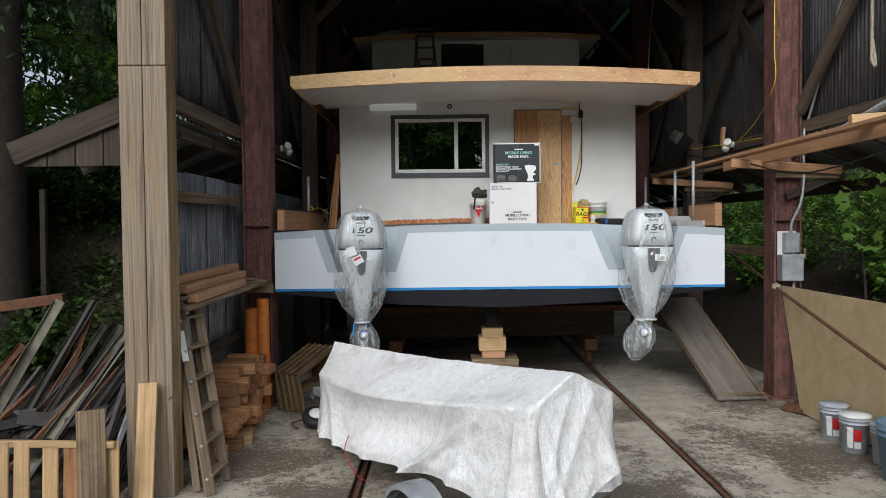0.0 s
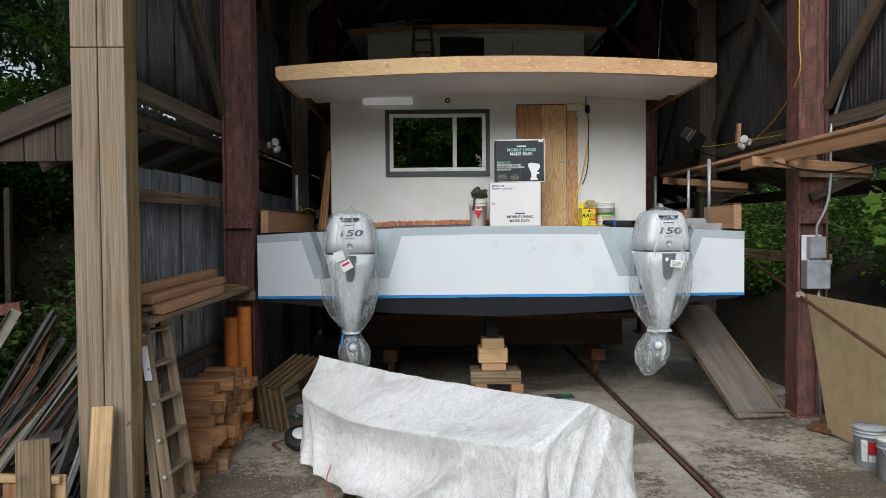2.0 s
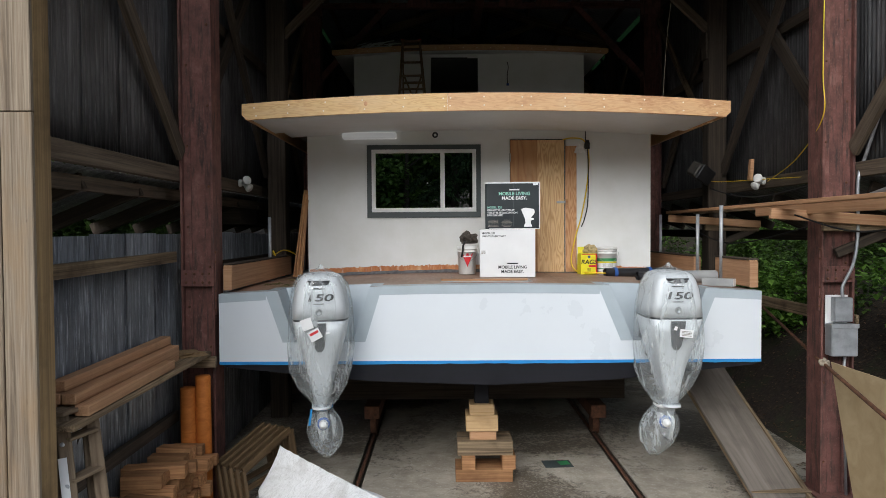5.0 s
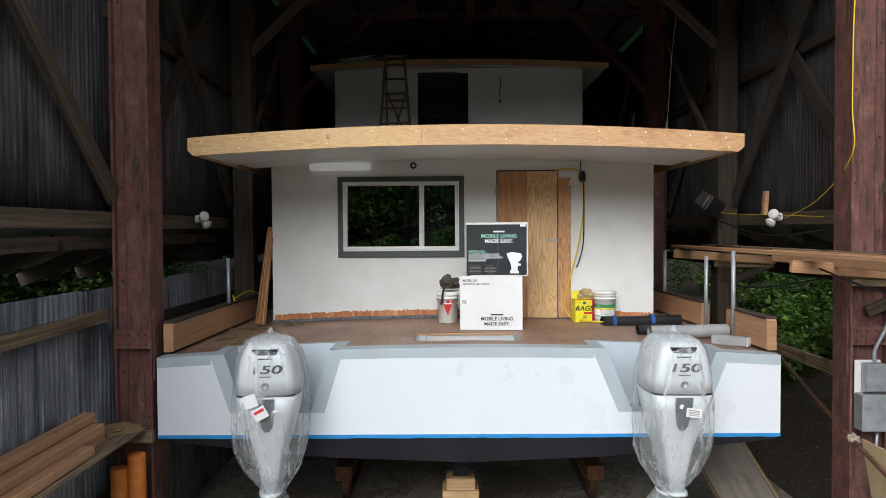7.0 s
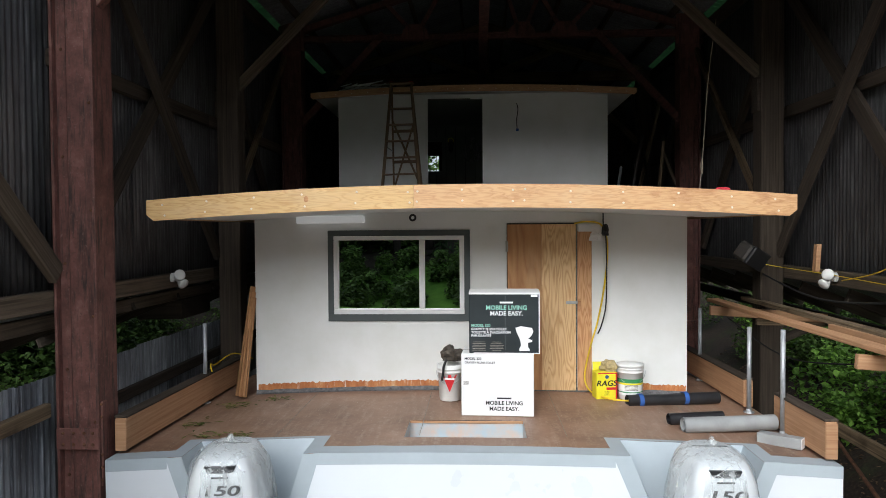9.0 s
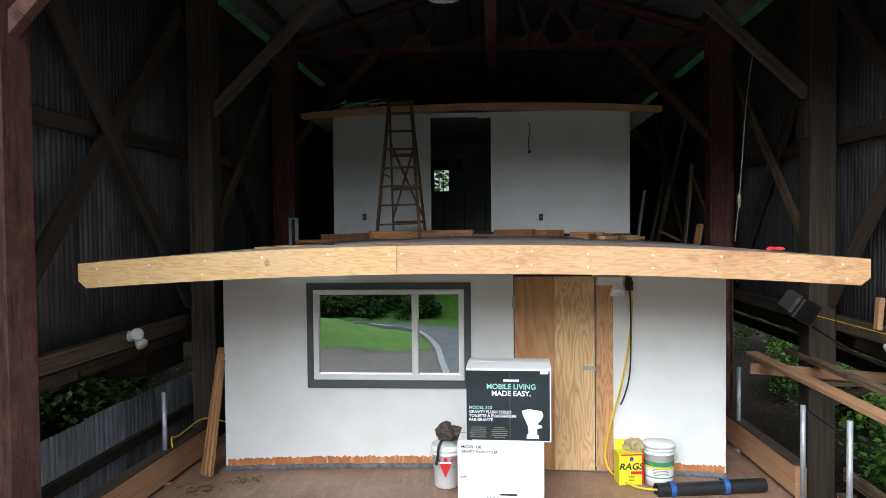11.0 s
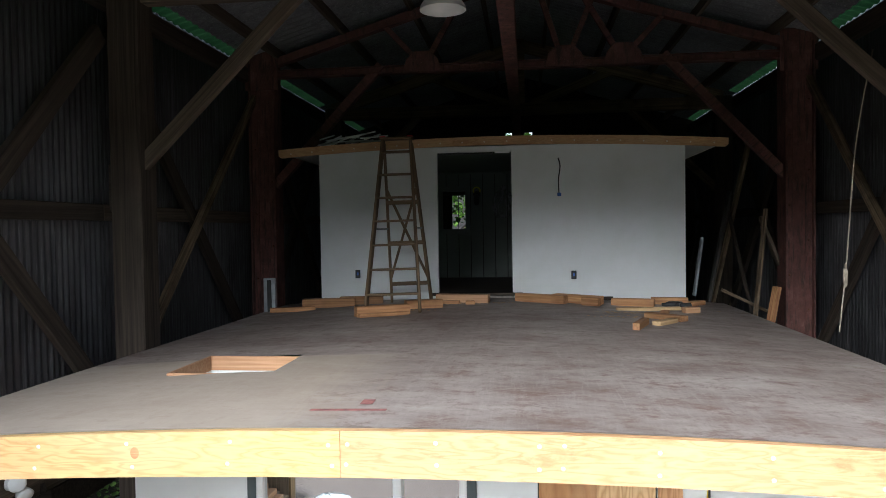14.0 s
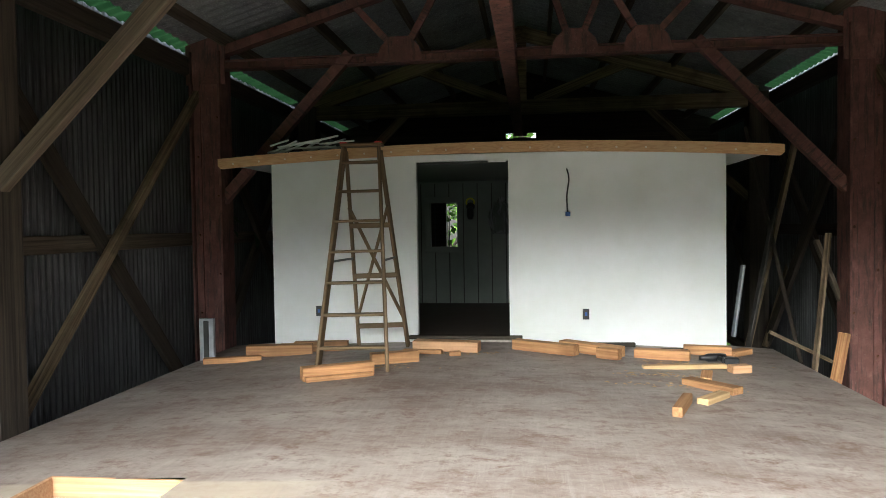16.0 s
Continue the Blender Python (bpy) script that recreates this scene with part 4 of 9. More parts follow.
beam("edge_board", (-2.257, 6.043, 0.0), (-2.257, 6.043, 7.2), 0.026, 0.176, M["warm_edge"], mouth, "yellowish edge board")


# ---- the houseboat ----
BX = 0.71          # centre line
HALF = 2.82        # half beam at the transom
TY = 9.04          # transom face
boat = thing("houseboat", (BX, TY, 1.3), "unfinished white houseboat on blocks inside the shed", "boat")


def camber(x, half, rise):
    return rise * (1 - ((x - BX) / half) ** 2)


def deck_z(x):
    return 2.165 + camber(x, HALF, 0.085)


def place_strip(xs, low, high, y, depth, mat):
    vs, fs = [], []
    for x in xs:
        vs += [(x, y, low(x)), (x, y, high(x)), (x, y + depth, high(x)), (x, y + depth, low(x))]
    for i in range(len(xs) - 1):
        a, b = 4 * i, 4 * i + 4
        fs += [(a, b, b + 1, a + 1), (a + 1, b + 1, b + 2, a + 2), (a + 2, b + 2, b + 3, a + 3), (a + 3, b + 3, b, a)]
    e = 4 * (len(xs) - 1)
    fs += [(0, 1, 2, 3), (e, e + 3, e + 2, e + 1)]
    return mesh_of("strip", vs, fs, mat)


TAPE_Z = 1.44
NOTCH = ((-1.5, -1.32, -0.72, -0.54), (1.96, 2.2, 2.74, 2.95))
NTOP, NBOT = 2.2, 1.66


def transom_panel():
    """The transom face, cut by the two motor wells."""
    vs, fs = [], []
    outline_top = deck_z
    xs_lo = TAPE_Z
    l0, l1, l2, l3 = NOTCH[0]
    r0, r1, r2, r3 = NOTCH[1]
    left, right = BX - HALF, BX + HALF
    polys = [
        [(left, xs_lo), (l1, xs_lo), (l1, NBOT), (l0, outline_top(l0)), (left, outline_top(left))],
        [(l1, xs_lo), (l2, xs_lo), (l2, NBOT), (l1, NBOT)],
        [(l2, xs_lo), (r1, xs_lo), (r1, NBOT), (r0, outline_top(r0)), *[(x, outline_top(x)) for x in np.linspace(r0, l3, 9)[1:-1]], (l3, outline_top(l3)), (l2, NBOT)],
        [(r1, xs_lo), (r2, xs_lo), (r2, NBOT), (r1, NBOT)],
        [(r2, xs_lo), (right, xs_lo), (right, outline_top(right)), (r3, outline_top(r3)), (r2, NBOT)],
    ]
    for p in polys:
        b = len(vs)
        vs += [(x, TY, z) for x, z in p]
        fs.append(tuple(range(b, b + len(p))))
    return mesh_of("transom", vs, fs, M["hull_paint"])


place("transom", transom_panel(), None, boat, "glossy white transom")
# grey primer border on the transom, 3 mm proud of it
for pts in ([(BX - HALF, None), (-1.62, None)], [(-0.46, None), (1.85, None)], [(3.04, None), (BX + HALF, None)]):
    x0, x1 = pts[0][0], pts[1][0]
    me = place_strip(np.linspace(x0, x1, 13), lambda x: deck_z(x) - 0.09, lambda x: deck_z(x) + 0.002, TY - 0.003, 0.01, M["grey_paint"])
    place("primer_band", me, None, boat, "grey primer band")


def slanted_band(top_x, bot_x, w, name="primer_band"):
    zt, zb = deck_z(top_x) + 0.001, NBOT
    out = [(bot_x, zb), (bot_x + w, zb), (top_x + w, zt), (top_x, zt)]
    place(name, prism_mesh(out, 0.009, M["grey_paint"]), Matrix.Translation((0, TY - 0.004, 0)), boat, "grey primer band")


for (a, b, c, d) in NOTCH:
    slanted_band(a - 0.13, b - 0.13, 0.13)
    slanted_band(d, c, 0.13)
    for x0, x1 in ((a - 0.12, a), (d, d + 0.12)):
        place("well_rim", mesh_of("well_rim", [(x, yy, deck_z(x) + 0.004) for yy in (TY + 0.165, TY + 0.47) for x in (x0, x1)], [(0, 1, 3, 2)], M["grey_paint"]), None, boat, "grey primed well edge")
    place("well_rim", mesh_of("well_rim", [(x, yy, deck_z(x) + 0.004) for yy in (TY + 0.42, TY + 0.47) for x in (a, d)], [(0, 1, 3, 2)], M["grey_paint"]), None, boat, "grey primed well edge")
    # motor well: sloped cheeks, back and floor
    za, zd = deck_z(a) + 0.001, deck_z(d) + 0.001
    vs = [(a, TY, za), (b, TY, NBOT), (c, TY, NBOT), (d, TY, zd), (a, TY + 0.42, za), (b + 0.03, TY + 0.3, NBOT), (c - 0.03, TY + 0.3, NBOT), (d, TY + 0.42, zd)]
    place("motor_well", mesh_of("motor_well", vs, [(0, 1, 5, 4), (1, 2, 6, 5), (2, 3, 7, 6), (4, 5, 6, 7)], M["grey_paint"]), None, boat, "grey painted motor well")
rnd = random.Random(4)
xs = np.linspace(BX - HALF, BX + HALF, 60)
jag = {round(float(x), 4): rnd.uniform(0, 0.008) for x in xs}
place("tape_line", place_strip(xs, lambda x: TAPE_Z - 0.008 - jag[round(float(x), 4)], lambda x: TAPE_Z + 0.02, TY - 0.005, 0.01, M["masking_tape"]), None, boat, "blue masking tape line")


def hull_bottom():
    """Dark bottom: low vee aft running forward to the bow."""
    vs, fs = [], []
    secs = [(TY + 0.005, 1.0, 1.0), (12, 1.0, 1.0), (16, 0.97, 1.0), (20, 0.7, 0.9), (21.8, 0.12, 0.6)]
    ring = [(-1, TAPE_Z), (-0.97, 1.4), (-0.45, 1.25), (0, 1.2), (0.45, 1.25), (0.97, 1.4), (1, TAPE_Z)]
    for y, k, d in secs:
        for u, z in ring:
            vs.append((BX + u * HALF * k, y, TAPE_Z - (TAPE_Z - z) * d))
    n = len(ring)
    for j in range(len(secs) - 1):
        for i in range(n - 1):
            a = j * n + i
            fs.append((a, a + 1, a + n + 1, a + n))
    fs.append(tuple(range(n)))
    return mesh_of("hull_bottom", vs, fs, M["bottom_paint"])


place("hull_bottom", hull_bottom(), None, boat, "dark antifouled bottom")
for s in (-1, 1):
    x0 = BX + s * HALF
    pts = [(TY, 1.0), (12, 1.0), (16, 0.97), (20, 0.7), (21.8, 0.12)]
    vs, fs = [], []
    for y, k in pts:
        vs += [(BX + s * HALF * k, y, TAPE_Z), (BX + s * HALF * k, y, 2.165)]
    fs = [(2 * i, 2 * i + 2, 2 * i + 3, 2 * i + 1) for i in range(len(pts) - 1)]
    place("hull_side", mesh_of("hull_side", vs, fs, M["hull_paint"]), None, boat)


# deck with a hatch well: built in lanes, cut round the wells and the hatch
HX0, HX1, HY0, HY1 = 0.2, 1.21, 9.45, 9.98


def deck_mesh():
    xs = sorted({*np.linspace(BX - HALF, BX + HALF, 41).round(3), HX0, HX1, *[round(v, 3) for n_ in NOTCH for v in (n_[0], n_[3])]})
    ys = [TY, TY + 0.42, HY0 + 0.001, HY1, 11.4, 21.0]
    ys = sorted(ys)
    vs, fs, idx = [], [], {}
    for j, y in enumerate(ys):
        for i, x in enumerate(xs):
            k = 1.0 if y < 13 else 0.55
            idx[i, j] = len(vs)
            vs.append((BX + (x - BX) * k, y, deck_z(x) + 0.0))
    for j in range(len(ys) - 1):
        for i in range(len(xs) - 1):
            cx, cy = (xs[i] + xs[i + 1]) / 2, (ys[j] + ys[j + 1]) / 2
            if HX0 < cx < HX1 and HY0 < cy < HY1:
                continue
            if cy < TY + 0.42 and any(n_[0] < cx < n_[3] for n_ in NOTCH):
                continue
            fs.append((idx[i, j], idx[i + 1, j], idx[i + 1, j + 1], idx[i, j + 1]))
    return mesh_of("deck", vs, fs, M["deck"])


place("deck", deck_mesh(), None, boat, "scuffed brown plywood deck")
for x in (-0.9, 0.32, 1.54, 2.76):
    place("deck_seam", place_strip(np.array([x, x + 0.006]), lambda q: deck_z(q) + 0.0005, lambda q: deck_z(q) + 0.002, 9.5, 1.7, M["putty"]), None, boat)
hz = deck_z(0.7)
well = place("hatch_well", mesh_of("hatch_well", [(HX0, HY0, hz - 0.004), (HX1, HY0, hz - 0.004), (HX1, HY1, hz - 0.004), (HX0, HY1, hz - 0.004), (HX0, HY0, hz - 0.22), (HX1, HY0, hz - 0.22), (HX1, HY1, hz - 0.22), (HX0, HY1, hz - 0.22)],
                                          [(0, 4, 5, 1), (1, 5, 6, 2), (2, 6, 7, 3), (3, 7, 4, 0), (4, 7, 6, 5)], M["well_paint"]), None, boat, "open hatch well with grey paint")
block("hatch_lip", (HX0 - 0.0, HY1 - 0.012, hz - 0.026), (HX1, HY1 - 0.004, hz - 0.002), M["fir"], well)
# grey primer margin along the aft edge of the deck
for x0, x1 in ((BX - HALF, NOTCH[0][0]), (NOTCH[0][3], NOTCH[1][0]), (NOTCH[1][3], BX + HALF)):
    vs, fs = [], []
    nx = 14
    rr = random.Random(int(x0 * 10) + 90)
    for i in range(nx + 1):
        x = x0 + (x1 - x0) * i / nx
        vs += [(x, TY - 0.002, deck_z(x) + 0.004), (x, TY + 0.17 + rr.uniform(-0.01, 0.01), deck_z(x) + 0.004)]
    fs = [(2 * i, 2 * i + 2, 2 * i + 3, 2 * i + 1) for i in range(nx)]
    place("deck_margin", mesh_of("deck_margin", vs, fs, M["grey_paint"]), None, boat, "grey primed deck edge")

# bulwark boards along the deck sides
for name_p, p0, p1, hgt, lab in (
        ("bulwark", (-2.06, 9.2, 0), (-2.0, 11.9, 0), 0.28, "raw fir bulwark board"),
        ("bulwark", (3.485, 9.13, 0), (3.47, 10.05, 0), 0.3, "raw fir bulwark board"),
        ("bulwark", (3.46, 10.76, 0), (3.4, 13.0, 0), 0.28, "raw fir bulwark board")):
    zc = 2.19 + hgt / 2
    beam(name_p, (p0[0], p0[1], zc), (p1[0], p1[1], zc), 0.09, hgt - 0.02, M["fir"], boat, lab)
    beam("bulwark_cap", (p0[0], p0[1], 2.19 + hgt), (p1[0], p1[1], 2.19 + hgt), 0.11, 0.02, M["old_timber"], boat)
    for sx in (-0.03,):
        block("bulwark_end", (p0[0] - 0.045, p0[1] - 0.012, 2.195), (p0[0] + 0.045, p0[1] - 0.001, 2.19 + hgt - 0.02), M["fir"], boat)

# lower cabin
WY = 11.22
CX0, CX1 = -1.58, 3.0
WZ0, WZ1 = 2.2, 4.185
OPEN = (-0.70, 0.64, 3.08, 3.87)      # window opening x0 x1 z0 z1
DOOR = (1.12, 1.93, 2.24, 4.02)       # plywood door


def pierced_wall(x0, x1, z0, z1, y, t, holes, mat):
    """A wall with through openings, from boxes butted round them."""
    xs = sorted({x0, x1, *[h[0] for h in holes], *[h[1] for h in holes]})
    vs, fs = [], []

    def add(a, b, c, d):
        k = len(vs)
        vs.extend([(a, y, c), (b, y, c), (b, y, d), (a, y, d), (a, y + t, c), (b, y + t, c), (b, y + t, d), (a, y + t, d)])
        fs.extend([(k, k + 1, k + 2, k + 3), (k + 5, k + 4, k + 7, k + 6), (k, k + 3, k + 7, k + 4), (k + 1, k + 5, k + 6, k + 2), (k, k + 4, k + 5, k + 1), (k + 3, k + 2, k + 6, k + 7)])
    for a, b in zip(xs[:-1], xs[1:]):
        spans = sorted([(h[2], h[3]) for h in holes if h[0] <= a and b <= h[1]])
        z = z0
        for s0, s1 in spans:
            if s0 > z:
                add(a, b, z, s0)
            z = s1
        if z < z1:
            add(a, b, z, z1)
    me = mesh_of("wall", vs, fs, mat)
    bm = bmesh.new()
    bm.from_mesh(me)
    bmesh.ops.remove_doubles(bm, verts=list(bm.verts), dist=0.0005)
    seen = {}
    for f in list(bm.faces):
        key = tuple(round(v, 3) for v in f.calc_center_median())
        if key in seen:
            bm.faces.remove(f)
            if seen[key].is_valid:
                bm.faces.remove(seen[key])
        else:
            seen[key] = f
    bm.to_mesh(me)
    bm.free()
    return me


cabin = place("cabin_wall", pierced_wall(CX0, CX1, WZ0, WZ1, WY, 0.09, [OPEN], M["white_wall"]), None, boat, "white painted cabin wall")
for s, x in ((0, CX0), (1, CX1 - 0.09)):
    block("cabin_side", (x, WY + 0.09, WZ0), (x + 0.09, 21.0, WZ1), M["white_wall"], boat)
block("cabin_back", (CX0 + 0.09, 20.9, WZ0), (CX1 - 0.09, 21.0, WZ1), M["white_wall"], boat)
# window: grey surround, vinyl frame, two lights
win = place("window", mesh_of("window", [(OPEN[0], WY, OPEN[2]), (OPEN[1], WY, OPEN[2]), (OPEN[1], WY + 0.002, OPEN[2])], [(0, 1, 2)], M["vinyl"]), None, boat, "sliding window with grey surround and white vinyl frame")
WX0, WX1, WB, WT = -0.785, 0.733, 2.985, 3.955
for lo, hi in (((WX0, WB), (WX1, WB + 0.075)), ((WX0, WT - 0.062), (WX1, WT)), ((WX0, WB + 0.075), (WX0 + 0.062, WT - 0.062)), ((WX1 - 0.062, WB + 0.075), (WX1, WT - 0.062))):
    block("surround", (lo[0], WY - 0.022, lo[1]), (hi[0], WY - 0.001, hi[1]), M["frame_grey"], win, "dark grey surround", c=0.003)
fx0, fx1, fb, ft = WX0 + 0.062, WX1 - 0.062, WB + 0.075, WT - 0.062
mid = 0.222
for lo, hi in (((fx0, fb), (fx1, fb + 0.055)), ((fx0, ft - 0.045), (fx1, ft)), ((fx0, fb + 0.055), (fx0 + 0.05, ft - 0.045)), ((fx1 - 0.05, fb + 0.055), (fx1, ft - 0.045)), ((mid - 0.03, fb + 0.055), (mid + 0.03, ft - 0.045))):
    block("window_frame", (lo[0], WY - 0.03, lo[1]), (hi[0], WY + 0.05, hi[1]), M["vinyl"], win, c=0.006)
for a, b in ((fx0 + 0.05, mid - 0.03), (mid + 0.03, fx1 - 0.05)):
    block("glass_pane", (a, WY + 0.012, fb + 0.055), (b, WY + 0.018, ft - 0.045), M["pane"], win, c=0.0)
# plywood door with its strip, latch and bare patch
door = block("cabin_door", (1.12, WY - 0.016, 2.24), (1.853, WY - 0.001, 4.02), M["dark_inside"], boat, "bare plywood cabin door")
block("door_veneer", (1.128, WY - 0.024, 2.25), (1.486, WY - 0.0165, 4.005), M["plywood_orange"], door, "orange plain-grained veneer", c=0.001)
block("door_veneer", (1.4865, WY - 0.024, 2.25), (1.843, WY - 0.0165, 4.005), M["plywood"], door, c=0.001)
block("door_strip", (1.86, WY - 0.022, 2.25), (2.008, WY - 0.001, 3.93), M["plywood_red"], boat, "reddish plywood jamb strip", c=0.002)
block("latch", (1.74, WY - 0.036, 3.165), (1.86, WY - 0.0245, 3.195), M["galvanised"], door, "small zinc latch", c=0.002)
block("latch_shim", (1.862, WY - 0.03, 3.12), (1.895, WY - 0.0225, 3.22), M["block_wood"], door, c=0.002)
block("hinge", (1.108, WY - 0.028, 3.72), (1.135, WY - 0.0245, 3.83), M["aged_brass"], door, "hinge")
block("hinge", (1.108, WY - 0.028, 2.5), (1.135, WY - 0.0245, 2.61), M["aged_brass"], door, "hinge")
# bare orange resin strip and grey fillet where wall meets deck


def ragged_strip(x0, x1, z0, z1, y, mat, seed, jitter, n):
    r = random.Random(seed)
    xs = np.linspace(x0, x1, n + 1)
    vs, fs = [], []
    for x in xs:
        vs += [(x, y, z0(x)), (x, y, z1(x) + r.uniform(-jitter, jitter))]
    fs = [(2 * i, 2 * i + 2, 2 * i + 3, 2 * i + 1) for i in range(n)]
    return mesh_of("ragged_strip", vs, fs, mat)


def resin_material():
    m, nt, b = material("bare_resin_wood")
    n = noise_node(nt, coords(nt, (3, 3, 1)), 4, 8, 0.75)
    n2 = noise_node(nt, coords(nt, (30, 30, 3)), 1, 6, 0.7)
    c = ramp_node(nt, n, [(0.35, (0.36, 0.1, 0.025)), (0.55, (0.52, 0.21, 0.07)), (0.68, (0.62, 0.42, 0.24))])
    c = mix_node(nt, c, (0.72, 0.7, 0.66), ramp_node(nt, n2, [(0.6, (0, 0, 0)), (0.68, (0.8, 0.8, 0.8))]))
    nt.links.new(c, b.inputs["Base Color"])
    b.inputs["Roughness"].default_value = 0.5
    return m


M["resin"] = resin_material()
for x0, x1, sd in ((CX0 + 0.02, 1.11, 3), (1.93, CX1 - 0.01, 5)):
    place("bare_strip", ragged_strip(x0, x1, lambda x: deck_z(x) + 0.035, lambda x: deck_z(x) + 0.105, WY - 0.004, M["resin"], sd, 0.011, int((x1 - x0) * 60)), None, boat, "bare orange resin strip")
fil = [(WY - 0.045, 0.003), (WY - 0.02, 0.012), (WY - 0.003, 0.045)]
vs, fs = [], []
for x in np.linspace(CX0, CX1, 60):
    for y, z in fil:
        vs.append((x, y + noise.noise((x * 8, y, 0)) * 0.008, deck_z(x) + z))
for i in range(59):
    for k in range(2):
        a = 3 * i + k
        fs.append((a, a + 3, a + 4, a + 1))
place("wall_fillet", mesh_of("wall_fillet", vs, fs, M["fillet"]), None, boat, "rough grey fillet")
# lit tube lamp case and cable hole under the eave
block("eave_lamp", (-1.1, WY - 0.13, 4.03), (-0.385, WY - 0.001, 4.112), M["lit_tube"], boat, "faintly lit white tube lamp", c=0.012)
hole = place("cable_hole", lathe_mesh([(0.038, 0), (0.04, 0.006), (0.022, 0.008), (0.018, -0.0)], M["black_rubber"], 16), pose(0.127, WY - 0.001, 4.085, 90), boat, "black cable grommet")

# main roof, its fascia and soffit
RY0, RX0, RX1 = 9.565, -1.99, 3.41
RHALF = (RX1 - RX0) / 2
RC = (RX0 + RX1) / 2


def roof_top(x):
    return 4.222 + 0.112 * (1 - ((x - RC) / RHALF) ** 2)


H2 = (-1.13, -0.47, 10.88, 11.46)


def main_roof():
    xs = sorted({*np.linspace(RX0, RX1, 37).round(3), H2[0], H2[1]})
    ys = [RY0 + 0.045, H2[2], H2[3], 13.0, 15.6]
    vs, fs = [], []
    for y in ys:
        vs += [(x, y, roof_top(x) + 0.002) for x in xs]
    n = len(xs)
    for j in range(len(ys) - 1):
        for i in range(n - 1):
            if H2[0] < (xs[i] + xs[i + 1]) / 2 < H2[1] and j == 1:
                continue
            a = j * n + i
            fs.append((a, a + 1, a + n + 1, a + n))
    return mesh_of("roof", vs, fs, M["roof_skin"], False)


roof = place("main_roof", main_roof(), None, boat, "dusty cambered cabin roof with an open hatch")


def fascia_mesh(x0, x1, top, low, y, t, mat, cut=0.06):
    xs = [x0, x0 + 0.05, *np.linspace(x0 + cut, x1 - cut, 38), x1 - 0.05, x1]
    xs = sorted(set(float(x) for x in xs))
    lo = lambda x: low(x) + max(0.0, cut - min(x - x0, x1 - x)) * 0.9
    return place_strip(np.array(xs), lo, top, y, t, mat)


JOINT = 0.286
f_low = lambda x: roof_top(x) - 0.178 - 0.018 * (1 - ((x - RC) / RHALF) ** 2) + max(0.0, 0.06 - min(x - RX0, RX1 - x)) * 0.9
for x0, x1, mat_ in ((RX0, JOINT - 0.0012, M["fascia_yellow"]), (JOINT + 0.0012, RX1, M["fascia_wood"])):
    ends = [x0, x0 + 0.05, *np.linspace(x0 + 0.06, x1 - 0.06, 22), x1 - 0.05, x1]
    place("fascia", place_strip(np.array(ends), f_low, roof_top, RY0, 0.044, mat_), None, roof, "varnished fir fascia board")
rr = random.Random(11)
screw = lathe_mesh([(0.0095, 0), (0.0085, 0.0012), (0.001, 0.0018)], M["plug"], 12)
for x in (-1.85, -1.47, -1.07, -0.64, -0.21, 0.25, 0.33, 0.69, 1.11, 1.19, 1.59, 2.0, 2.44, 2.87, 3.25):
    for dz_ in (0.052, 0.14):
        place("plug", screw, pose(x + rr.uniform(-0.02, 0.02), RY0 - 0.0005, roof_top(x) - dz_ + rr.uniform(-0.008, 0.008), 90), roof)
place("knot", lathe_mesh([(0.02, 0), (0.014, 0.0006), (0.001, 0.0008)], M["block_wood"], 14, True, 1.3), pose(-0.62, RY0 - 0.0003, 4.22, 90), roof)
# soffit: flat ply panel set inside the fascia with two steps at the sides
for inset, dz in ((0.2, 0.162), (0.42, 0.17)):
    xs = np.linspace(RX0 + inset, RX1 - inset, 24)
    place("soffit", place_strip(xs, lambda x, d=dz: roof_top(x) - d - 0.012, lambda x, d=dz: roof_top(x) - d, RY0 + 0.05 + inset * 0.15, 1.62 - inset * 0.15, M["white_wall"]), None, roof)
place("overhang", place_strip(np.linspace(RX0 + 0.02, RX1 - 0.02, 24), lambda x: roof_top(x) - 0.15, lambda x: roof_top(x) - 0.02, RY0 + 0.045, 1.3, M["white_wall"]), None, roof)
for s, x in ((-1, RX0 + 0.02), (1, RX1 - 0.06)):
    block("edge_board", (x, RY0 + 0.05, 4.06), (x + 0.04, 15.5, 4.215), M["fascia_wood"], roof)
for (xa, xb, ya, yb) in ((H2[0] - 0.02, H2[0], H2[2], H2[3]), (H2[1], H2[1] + 0.02, H2[2], H2[3]), (H2[0] - 0.02, H2[1] + 0.02, H2[2] - 0.02, H2[2]), (H2[0] - 0.02, H2[1] + 0.02, H2[3], H2[3] + 0.02)):
    block("hatch_trim", (xa, ya, 4.2), (xb, yb, 4.3), M["fir"], roof, "raw fir hatch lining")
    block("hatch_side", (xa, ya, 4.14), (xb, yb, 4.199), M["white_wall"], roof)
place("hatch_board", mesh_of("hatch_board", [(H2[0], H2[2], 4.145), (H2[1], H2[2], 4.145), (H2[1], H2[3], 4.145), (H2[0], H2[3], 4.145)], [(0, 1, 2, 3)], M["white_wall"]), None, roof, "white panel under the hatch")
for x0, y0, dx in ((0.06, 9.88, 0.36), (-1.9, 9.68, 0.3), (0.27, 10.0, 0.06)):
    place("red_mark", place_strip(np.linspace(x0, x0 + dx, 6), lambda x: roof_top(x) + 0.0062, lambda x: roof_top(x) + 0.008, y0, 0.03 if dx > 0.1 else 0.09, M["red_chalk"]), None, roof, "faded red mark")

